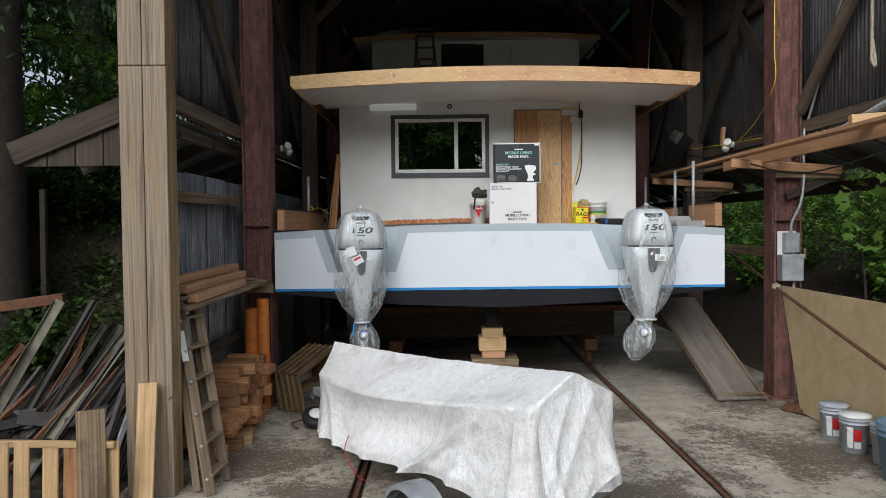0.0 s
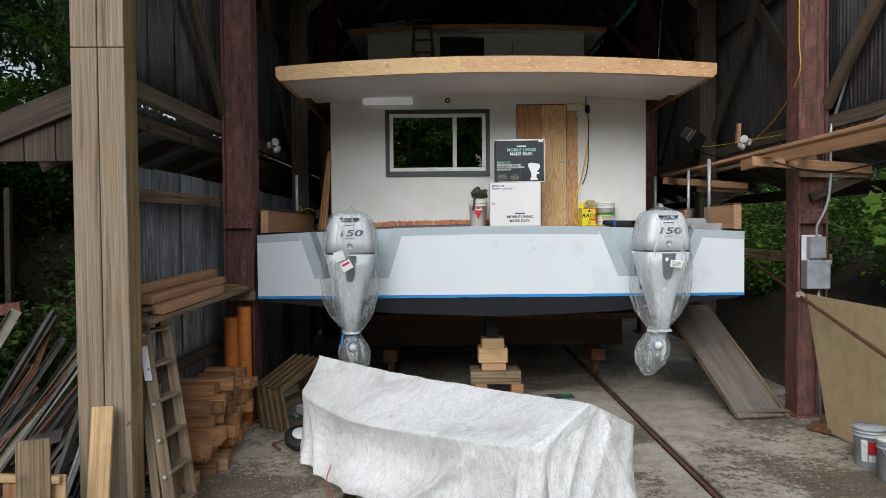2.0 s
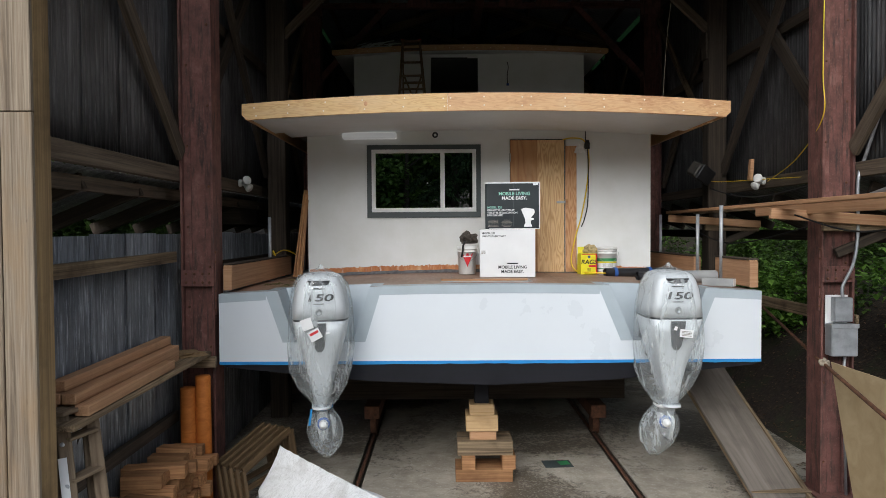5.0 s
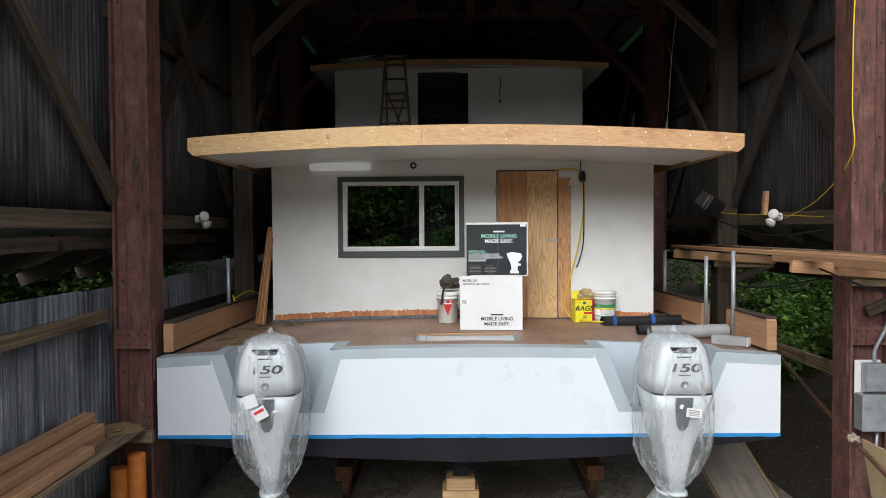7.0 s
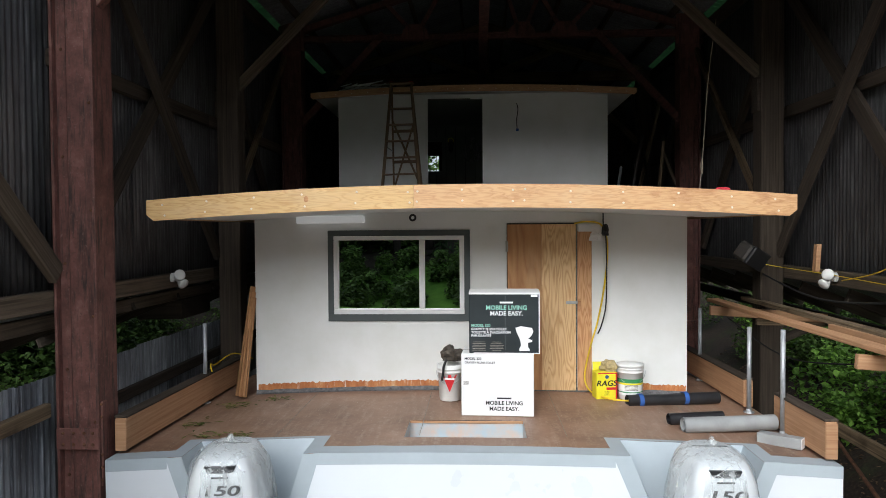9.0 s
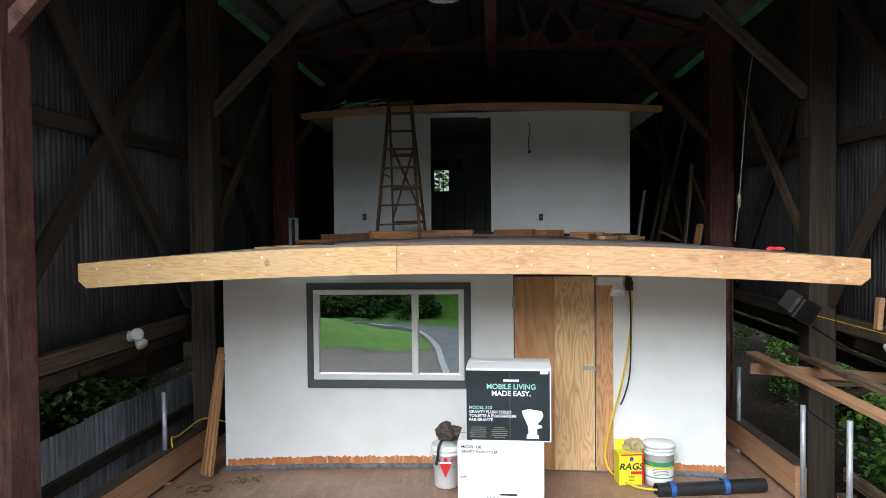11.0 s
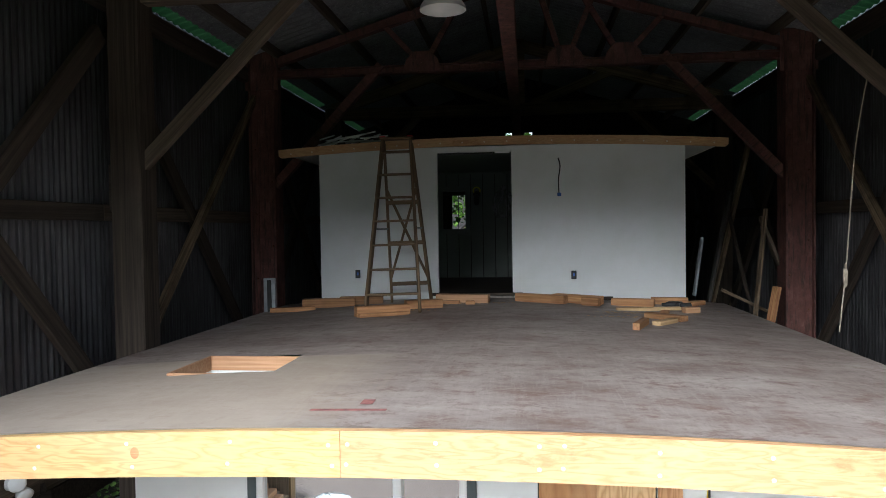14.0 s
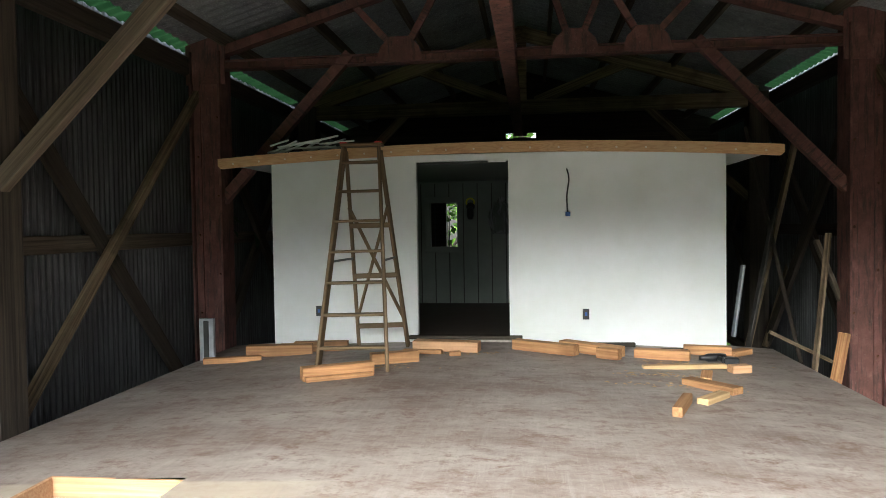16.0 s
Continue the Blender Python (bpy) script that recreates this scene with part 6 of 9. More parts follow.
bp = curve_points([(2.127, WY - 0.02, 4.12), (2.13, WY - 0.035, 3.95), (2.152, WY - 0.045, 3.85), (2.16, WY - 0.045, 3.5), (2.15, WY - 0.045, 3.15), (2.11, WY - 0.03, 2.95), (2.07, WY - 0.025, 2.85)])
place("black_cord", tube_mesh(bp, 0.007, M["black_rubber"], 6), None, lead, "black cable")
crumpled("plug_knot", (2.145, WY - 0.045, 3.93), (0.035, 0.03, 0.07), M["black_rubber"], 3.0, lead)
pp = thing("paper_scrap", (2.0, WY, 3.9), "white scrap of masking paper stuck to the wall", "paper")
block("sheet", (1.87, WY - 0.0275, 3.925), (2.1, WY - 0.0225, 4.0), M["print_white"], pp, c=0.002)
crumpled("crumple", (2.05, WY - 0.035, 3.87), (0.06, 0.02, 0.06), M["print_white"], 9.0, pp)


# ---- outboard motors in clear bags ----
def loft(sections, mat, n=36, power=3.2, smooth=True):
    """Rounded-box sections (cx, cy, z, half width, half depth) joined into a skin, closed at both ends."""
    vs, fs = [], []
    for cx, cy, z, a, b in sections:
        for i in range(n):
            t = 2 * math.pi * i / n
            c, s = math.cos(t), math.sin(t)
            vs.append((cx + a * math.copysign(abs(c) ** (2 / power), c), cy + b * math.copysign(abs(s) ** (2 / power), s), z))
    for k in range(len(sections) - 1):
        for i in range(n):
            j = (i + 1) % n
            fs.append((k * n + i, k * n + j, (k + 1) * n + j, (k + 1) * n + i))
    fs.append(tuple(range(n))[::-1])
    fs.append(tuple((len(sections) - 1) * n + i for i in range(n)))
    return mesh_of("loft", vs, fs, mat, smooth)


def bag_skin(rows, seed, lean):
    """Loose plastic: a sleeve with long drawn folds, gathered at the tie."""
    vs, fs = [], []
    n = 96
    fine = []
    for (z0, a0, b0), (z1, a1, b1) in zip(rows[:-1], rows[1:]):
        for s in range(6):
            t = s / 6
            fine.append((z0 + (z1 - z0) * t, a0 + (a1 - a0) * t, b0 + (b1 - b0) * t))
    fine.append(rows[-1])
    for z, a, b in fine:
        drift = lean * max(0.0, 1.5 - z) ** 1.4
        pull = min(1.0, max(0.0, (1.75 - z) / 0.6))
        for i in range(n):
            t = 2 * math.pi * i / n
            c, q = math.cos(t), math.sin(t)
            ridge = (1 - abs(2 * noise.noise((c * 4.5 + seed, q * 4.5, z * 0.5)))) ** 4
            k = 1 + 0.09 * noise.noise((c * 1.8 + seed, q * 1.8, z * 0.9)) + (0.05 + 0.08 * pull) * ridge + 0.03 * noise.noise((c * 9 + seed, q * 9, z * 1.1)) - 0.05 * pull
            vs.append((drift + a * k * c, b * k * q, z + 0.015 * noise.noise((t, z * 4, seed))))
    for q in range(len(fine) - 1):
        for i in range(n):
            j = (i + 1) % n
            fs.append((q * n + i, q * n + j, (q + 1) * n + j, (q + 1) * n + i))
    return mesh_of("bag", vs, fs, M["bag"], True)


def cowl_skin(sections, mat):
    """Engine casing: a flat tapered aft face, chamfered shoulders and rounded forward end; sections of (z, aft y, face half, body half, forward y)."""
    rings = []
    for z, yf, f, a, yb in sections:
        ring = [(-f, yf), (f, yf), (0.62 * a + 0.38 * f, yf + 0.035), (a, yf + 0.2), (a * 0.98, yb - 0.14), (a * 0.6, yb), (-a * 0.6, yb), (-a * 0.98, yb - 0.14), (-a, yf + 0.2), (-0.62 * a - 0.38 * f, yf + 0.035)]
        for _ in range(2):
            out = []
            for k, (x0, y0) in enumerate(ring):
                x1, y1 = ring[(k + 1) % len(ring)]
                out += [(0.82 * x0 + 0.18 * x1, 0.82 * y0 + 0.18 * y1), (0.18 * x0 + 0.82 * x1, 0.18 * y0 + 0.82 * y1)]
            ring = out
        rings.append([(x, y, z) for x, y in ring])
    n = len(rings[0])
    vs = [v for r in rings for v in r]
    fs = [(k * n + i, k * n + (i + 1) % n, (k + 1) * n + (i + 1) % n, (k + 1) * n + i) for k in range(len(rings) - 1) for i in range(n)]
    fs += [tuple(range(n))[::-1], tuple((len(rings) - 1) * n + i for i in range(n))]
    return mesh_of("cowl", vs, fs, mat, True)


def outboard(x, turn, lean, seed, tag_right, label):
    y = 8.68
    o = thing("outboard_motor", (x, y, 0.7), label, "outboard motor", "outboard motors", rz=turn)
    m = pose(x, y, 0, 0, 0, turn)
    put = lambda name, me, at=(0, 0, 0), rot=(0, 0, 0), parent=o, lab="": place(name, me, m @ pose(*at, *rot), parent, lab)
    put("upper_cowl", cowl_skin([(1.978, -0.325, 0.185, 0.275, 0.36), (2.1, -0.322, 0.17, 0.272, 0.355), (2.24, -0.312, 0.15, 0.252, 0.34), (2.33, -0.295, 0.13, 0.222, 0.32), (2.372, -0.265, 0.115, 0.196, 0.29), (2.398, -0.2, 0.09, 0.16, 0.24), (2.408, -0.12, 0.06, 0.12, 0.17)], M["cowl_silver"]), lab="silver engine cowl")
    put("seam_band", cowl_skin([(1.958, -0.321, 0.186, 0.272, 0.355), (1.979, -0.321, 0.186, 0.272, 0.355)], M["cowl_dark"]), lab="dark seam band")
    put("lower_cowl", cowl_skin([(1.12, -0.14, 0.05, 0.085, 0.2), (1.3, -0.17, 0.06, 0.11, 0.24), (1.45, -0.2, 0.075, 0.145, 0.28), (1.62, -0.24, 0.1, 0.195, 0.32), (1.8, -0.29, 0.15, 0.245, 0.35), (1.959, -0.322, 0.185, 0.275, 0.36)], M["cowl_silver"]))
    inlay = [(-0.07, 1.945), (0.07, 1.945), (0.066, 1.84), (0.045, 1.7), (0.02, 1.66), (-0.02, 1.66), (-0.045, 1.7), (-0.066, 1.84)]
    vs = [(a, -0.34 + 0.29 * (1.958 - z) ** 1.1, z) for a, z in inlay] + [(a, -0.28 + 0.29 * (1.958 - z) ** 1.1, z) for a, z in inlay]
    fs = [tuple(range(8))[::-1]] + [(i, (i + 1) % 8, 8 + (i + 1) % 8, 8 + i) for i in range(8)]
    put("cowl_inlay", mesh_of("inlay", vs, fs, M["cowl_dark"]), lab="dark inlay panel")
    vent = [(-0.105, 2.348), (0.105, 2.348), (0.09, 2.312), (0.06, 2.303), (-0.06, 2.303), (-0.09, 2.312)]
    put("vent", prism_mesh(vent, 0.05, M["ink"]), (0, -0.312, 0), lab="dark handle recess")
    put("mid_leg", loft([(0, 0.06, 0.98, 0.05, 0.14), (0, 0.05, 1.13, 0.075, 0.17)], M["cowl_silver"], 24))
    put("cavitation_plate", loft([(0, 0.04, 1.085, 0.1, 0.24), (0, 0.04, 1.1, 0.1, 0.24)], M["cowl_silver"], 24))
    put("gearcase", loft([(0, 0.08, 0.74, 0.02, 0.13), (0, 0.08, 0.86, 0.05, 0.2), (0, 0.08, 0.94, 0.055, 0.2), (0, 0.08, 1.0, 0.035, 0.15), (0, 0.08, 1.09, 0.05, 0.15)], M["cowl_silver"], 24))
    hub = put("propeller_hub", lathe_mesh([(0.001, 0.13), (0.032, 0.11), (0.042, 0.05), (0.045, 0.0), (0.04, -0.04)], M["white_plastic"], 20), (lean * 0.44, -0.13, 0.94), (90, 0, 0), o, "white capped propeller hub")
    put("blue_ring", lathe_mesh([(0.05, 0.0), (0.062, 0.01), (0.062, 0.03), (0.045, 0.035)], M["blue"], 20), (lean * 0.44, -0.14, 0.945), (90, 0, 0), hub)
    put("clamp", box_mesh(0.28, 0.3, 0.56, M["cowl_dark"], 0.02), (0, 0.47, 1.78), lab="transom clamp")
    letters("number", "150", 0.094, m @ pose(0.0, -0.3265, 2.155, 90 - 3), M["ink"], o, "CENTER", 1.85, 0.16)
    put("name_bar", box_mesh(0.115, 0.004, 0.011, M["ink"], 0.0008), (0, -0.3135, 2.272))
    put("name_bar", box_mesh(0.1, 0.004, 0.007, M["ink"], 0.0008), (0, -0.3265, 2.128))
    put("badge", lathe_mesh([(0.034, 0), (0.034, 0.004), (0.026, 0.005), (0.026, 0.002), (0.001, 0.002)], M["steel_grey"], 20), (0, -0.322, 2.05), (90, 0, 0), o, "round badge")
    for s in (-1, 1):
        put("bolt", lathe_mesh([(0.007, 0), (0.007, 0.004), (0.001, 0.006)], M["white_plastic"], 8), (s * 0.045, -0.205, 1.47), (90, 0, 0))
    rows = [(2.49, 0.012, 0.012), (2.45, 0.035, 0.04), (2.425, 0.11, 0.15), (2.385, 0.205, 0.28), (2.3, 0.26, 0.345), (2.1, 0.3, 0.37), (1.9, 0.315, 0.375), (1.65, 0.325, 0.365), (1.45, 0.3, 0.33), (1.28, 0.235, 0.28), (1.16, 0.15, 0.2), (1.085, 0.085, 0.13), (1.04, 0.1, 0.16), (0.94, 0.165, 0.23), (0.84, 0.185, 0.25), (0.72, 0.16, 0.21), (0.64, 0.1, 0.13), (0.57, 0.03, 0.03)]
    bag = put("plastic_bag", bag_skin(rows, seed, lean), lab="loose clear plastic bag")
    bag.visible_shadow = False
    put("tie", lathe_mesh([(0.085, -0.014), (0.094, 0), (0.085, 0.014)], M["bucket_white"] if tag_right else M["masking_tape"], 20, True, 1.6), (lean * 0.3, 0.0, 1.08), (0, 0, 0), bag)
    if tag_right:
        put("paper_tag", box_mesh(0.125, 0.002, 0.075, M["print_white"], 0.0005), (0.06, -0.385, 1.835), (0, 6, 0), bag, "white paper tag")
        for k in range(4):
            put("tag_print", box_mesh(0.09, 0.001, 0.006, M["putty"], 0.0003), (0.06, -0.3868, 1.815 + 0.013 * k), (0, 6, 0), bag)
        put("tag_note", box_mesh(0.028, 0.001, 0.036, M["print_white"], 0.0003), (-0.04, -0.385, 1.885), (0, 25, 0), bag)
    else:
        put("paper_tag", box_mesh(0.105, 0.002, 0.105, M["print_white"], 0.0005), (-0.11, -0.385, 1.945), (0, -18, 0), bag, "white paper tag")
        put("paper_tag", box_mesh(0.115, 0.002, 0.1, M["print_white"], 0.0005), (-0.035, -0.388, 1.845), (0, -28, 0), bag, "white tag with a red mark")
        put("tag_mark", box_mesh(0.085, 0.001, 0.024, M["red"], 0.0003), (-0.042, -0.3905, 1.862), (0, -28, 0), bag)
        put("tag_note", box_mesh(0.035, 0.001, 0.018, M["print_white"], 0.0003), (0.085, -0.385, 1.86), (0, -12, 0), bag)
        put("strap", box_mesh(0.02, 0.003, 0.16, M["masking_tape"], 0.001), (-0.1, -0.2, 1.02), (0, 8, 0), bag, "blue strap")
    return o


outboard(-0.985, 6, 0.05, 1.0, False, "silver outboard motor wrapped in a clear plastic bag")
outboard(2.45, -1, -0.16, 5.0, True, "silver outboard motor in a bag with a paper tag")


# ---- covered dinghy on its trailer ----
BOW, STERN = Vector((-1.12, 7.5, 0)), Vector((0.83, 4.62, 0))
AX = (STERN - BOW).normalized()
LEN = (STERN - BOW).length
SIDE = Vector((AX.y, -AX.x, 0))     # towards the near gunwale
trailer = thing("covered_dinghy", (-0.1, 6.0, 0), "dinghy on a road trailer under a creased white tarpaulin", "dinghy trailer")


def half_width(u):
    s = max(0.0, u / LEN)
    return 0.2 + 0.28 * min(1.0, s / 0.45) ** 0.7 - 0.11 * max(0.0, s - 0.45) / 0.55


# drawn folds of the hanging cloth: start and end along the edge, depth and width
PLEATS = ((0.42, 1.25, 0.15, 0.07), (0.13, 0.1, 0.12, 0.04), (0.62, 0.75, 0.06, 0.05), (3.38, 3.0, 0.11, 0.07), (3.2, 2.55, 0.08, 0.1), (1.6, 2.3, 0.05, 0.12), (1.1, 1.9, 0.045, 0.08), (3.6, 3.55, 0.09, 0.05), (4.3, 4.1, 0.06, 0.12), (5.2, 5.5, 0.07, 0.15), (6.4, 6.1, 0.06, 0.15), (7.2, 7.3, 0.07, 0.08), (7.5, 7.62, 0.06, 0.06))


def tarp_mesh():
    """Cloth over a ridge line and both gunwales, hanging in creased folds to an uneven hem."""
    outline = [(u, half_width(u)) for u in np.linspace(LEN, 0.0, 90)]
    outline += [(-0.05 * math.cos(a), half_width(0) * math.sin(a)) for a in np.linspace(math.pi / 2, -math.pi / 2, 16)[1:-1]]
    outline += [(u, -half_width(u)) for u in np.linspace(0.0, LEN, 90)]
    outline += [(LEN + 0.02, v) for v in np.linspace(-0.37, 0.37, 26)[1:-1]]
    n = len(outline)
    arc = [0.0]
    for a, b in zip(outline[:-1], outline[1:]):
        arc.append(arc[-1] + math.hypot(b[0] - a[0], b[1] - a[1]))
    top, drop = 10, 34
    vs, fs = [], []
    for q in range(top + drop):
        for i, (u, v) in enumerate(outline):
            s = min(1.0, max(0.0, u / LEN))
            zg = 0.72 + 0.36 * s - 0.06 * math.sin(math.pi * s)
            zr = 1.03 + 0.235 * s - 0.03 * math.sin(math.pi * s)
            if q < top:
                k = q / (top - 1)
                p = BOW + AX * u + SIDE * (v * k)
                z = zr + (zg - zr) * k ** 1.2 - 0.03 * math.sin(math.pi * k) * (1 + 0.7 * math.sin(11 * s))
                z += 0.006 * math.exp(-(((u - 0.35 * v * k) / LEN - 0.43) / 0.012) ** 2) + 0.006 * math.exp(-(((u - 0.35 * v * k) / LEN - 0.63) / 0.012) ** 2)
                z += 0.008 * noise.noise((u * 5, v * k * 5, 2)) + 0.004 * noise.noise((u * 14, v * k * 14, 6))
            else:
                d = (q - top + 1) / drop
                hem = 0.12 + 0.36 * s ** 0.7 - 0.2 * max(0.0, 1 - abs(v - 0.37) / 0.25) * (s > 0.97) - 0.14 * max(0.0, 1 - abs(s - 0.93) / 0.16) * (v > 0.3) + 0.04 * noise.noise((arc[i] * 0.8, 3.3, 0))
                z = zg + (hem - zg) * d
                nx, ny = outline[(i + 1) % n][0] - outline[i - 1][0], outline[(i + 1) % n][1] - outline[i - 1][1]
                ln = math.hypot(nx, ny) or 1
                ou, ov = -ny / ln, nx / ln
                if ou * (u - LEN * 0.6) + ov * v < 0:
                    ou, ov = -ou, -ov
                a = arc[i]
                fold = 0.045 * noise.noise((a * 1.3 + 0.5 * d, d * 0.5, 4))
                tuck = 0.02 + (0.08 * max(0.0, math.sin(math.pi * (s - 0.2) / 0.68)) if v > 0 and 0.2 < s < 0.88 else 0.0)
                rid = 0.0
                for a0, a1, amp, wid in PLEATS:
                    off = (a - (a0 + (a1 - a0) * d)) / (wid * (0.4 + d))
                    rid += amp * math.exp(-abs(off) ** 1.3)
                rid += 0.012 * (1 - abs(2 * noise.noise((a * 2.2 + 2.4 * d, d * 1.6 - a, 7)))) ** 3
                out = 0.02 * d - tuck * math.sin(math.pi * min(1, d * 1.15)) + (0.6 * fold + rid) * d ** 0.8 * (0.15 + 0.85 * min(1.0, s / 0.22))
                wr = 0.006 * noise.noise((a * 9 + d * 6, d * 7 - a * 3, 1)) + 0.004 * noise.noise((a * 24, d * 16 + a * 5, 5)) + 0.002 * noise.noise((a * 50, d * 34, 8))
                wr *= min(1.0, 4 * d) * (0.2 + 0.8 * min(1.0, s / 0.22))
                p = BOW + AX * (u + ou * (out + wr)) + SIDE * (v + ov * (out + wr))
            vs.append((p.x, p.y, z))
    for q in range(top + drop - 1):
        for i in range(n):
            j = (i + 1) % n
            fs.append((q * n + i, q * n + j, (q + 1) * n + j, (q + 1) * n + i))
    return mesh_of("tarp", vs, fs, M["tarp"], True)


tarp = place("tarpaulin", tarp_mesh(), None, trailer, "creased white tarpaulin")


def tarp_flap():
    """Loose corner of the cloth folded across the stern."""
    vs, fs = [], []
    nu, nd = 30, 30
    for q in range(nd + 1):
        d = q / nd
        for i in range(nu + 1):
            k = i / nu
            v = 0.36 - 0.42 * k - 0.16 * d * k + 0.02 * d
            zt = 1.06 + 0.17 * k
            zb = 0.3 + 0.36 * k
            o = 0.05 + 0.13 * d + 0.05 * d * math.exp(-abs(k - 0.12 - 0.1 * d) / 0.06) + 0.05 * d * math.exp(-abs(k - 0.95) / 0.08) + 0.02 * (1 - abs(2 * noise.noise((k * 1.5 + d, d * 1.2, 3)))) ** 3
            p = BOW + AX * (LEN + o) + SIDE * v
            vs.append((p.x, p.y, zt + (zb - zt) * d))
    for q in range(nd):
        for i in range(nu):
            a = q * (nu + 1) + i
            fs.append((a, a + 1, a + nu + 2, a + nu + 1))
    return mesh_of("tarp_flap", vs, fs, M["tarp"], True)


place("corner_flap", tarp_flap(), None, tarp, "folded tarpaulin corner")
U = lambda u, v, z: tuple(BOW + AX * u + SIDE * v + Vector((0, 0, z)))
beam("frame_rail", U(-0.55, 0.0, 0.42), U(3.2, 0.0, 0.42), 0.07, 0.08, M["galvanised"], trailer)
beam("frame_rail", U(1.5, 0.3, 0.4), U(3.3, 0.3, 0.4), 0.06, 0.07, M["galvanised"], trailer)
beam("frame_rail", U(1.5, -0.3, 0.4), U(3.3, -0.3, 0.4), 0.06, 0.07, M["galvanised"], trailer)
beam("axle", U(2.75, -0.68, 0.22), U(2.75, 0.68, 0.22), 0.05, 0.05, M["galvanised"], trailer)
place("dinghy_hull", loft([(0, -0.15, 0.45, 0.12, 0.9), (0, -0.2, 0.55, 0.2, 1.0), (0, -0.2, 0.68, 0.25, 1.05)], M["bucket_grey"]), Matrix.Translation(U(1.8, 0, 0)) @ pose(0, 0, 0, 0, 0, math.degrees(math.atan2(AX.y, AX.x)) - 90), trailer)
tyre_p = [(0.12, -0.06), (0.18, -0.075), (0.213, -0.055), (0.219, 0), (0.213, 0.055), (0.18, 0.075), (0.12, 0.06)]
ang = math.degrees(math.atan2(SIDE.y, SIDE.x))
for v in (0.76, -0.72):
    w = place("wheel", lathe_mesh(tyre_p, M["black_rubber"], 36), Matrix.Translation(U(2.75, v, 0.22)) @ pose(0, 0, 0, 0, 90, ang), trailer, "black trailer tyre")
    place("rim", lathe_mesh([(0.001, 0.03), (0.05, 0.035), (0.1, 0.02), (0.135, 0.05), (0.135, -0.05), (0.001, -0.05)], M["galvanised"], 28), Matrix.Translation(U(2.75, v, 0.22)) @ pose(0, 0, 0, 0, 90, ang), w)
    vs, fs = [], []
    for i in range(21):
        a = math.radians(-15 + 210 * i / 20)
        for r, s in ((0.275, -0.1), (0.28, 0.0), (0.275, 0.1), (0.24, 0.105)):
            vs.append(U(2.75 - r * math.cos(a), v + s * (1 if v > 0 else -1), 0.22 + r * math.sin(a)))
    fs = [(4 * i + k, 4 * i + k + 1, 4 * i + k + 5, 4 * i + k + 4) for i in range(20) for k in range(3)]
    place("mudguard", mesh_of("mudguard", vs, fs, M["galvanised"], True), None, trailer, "galvanised mudguard")
block("guard_label", U(2.92, 0.8, 0.4), tuple(a + b for a, b in zip(U(2.92, 0.8, 0.4), (0.08, 0.03, 0.04))), M["print_white"], trailer, c=0.001)
place("brake_cable", tube_mesh(curve_points([U(1.25, 0.5, 0.42), U(1.3, 0.56, 0.3), U(1.5, 0.55, 0.15), U(1.8, 0.6, 0.2)]), 0.004, M["red"], 6), None, trailer, "red brake cable")
# jockey wheel at the hitch
jw = place("jockey_wheel", lathe_mesh([(0.07, -0.045), (0.13, -0.055), (0.16, -0.03), (0.165, 0), (0.16, 0.03), (0.13, 0.055), (0.07, 0.045)], M["black_rubber"], 28), pose(-1.42, 7.95, 0.12, 24, 0, 18), trailer, "tipped black jockey wheel")
place("hub", lathe_mesh([(0.001, 0.06), (0.05, 0.058), (0.085, 0.04), (0.085, -0.04)], M["white_plastic"], 24), pose(-1.42, 7.95, 0.14, 24, 0, 18), jw, "white wheel hub")
place("jockey_tube", tube_mesh([(-1.38, 7.98, 0.2), (-1.3, 7.95, 0.5), (-1.2, 7.8, 0.55)], 0.025, M["galvanised"], 10), None, trailer)
crumpled("winch", (-1.47, 8.1, 0.33), (0.09, 0.07, 0.06), M["cowl_dark"], 4.0, trailer)
place("chain", tube_mesh(curve_points([(-1.5, 8.0, 0.1), (-1.65, 8.02, 0.06), (-1.7, 7.95, 0.05), (-1.62, 7.9, 0.012)]), 0.014, M["rust"], 6), None, trailer)

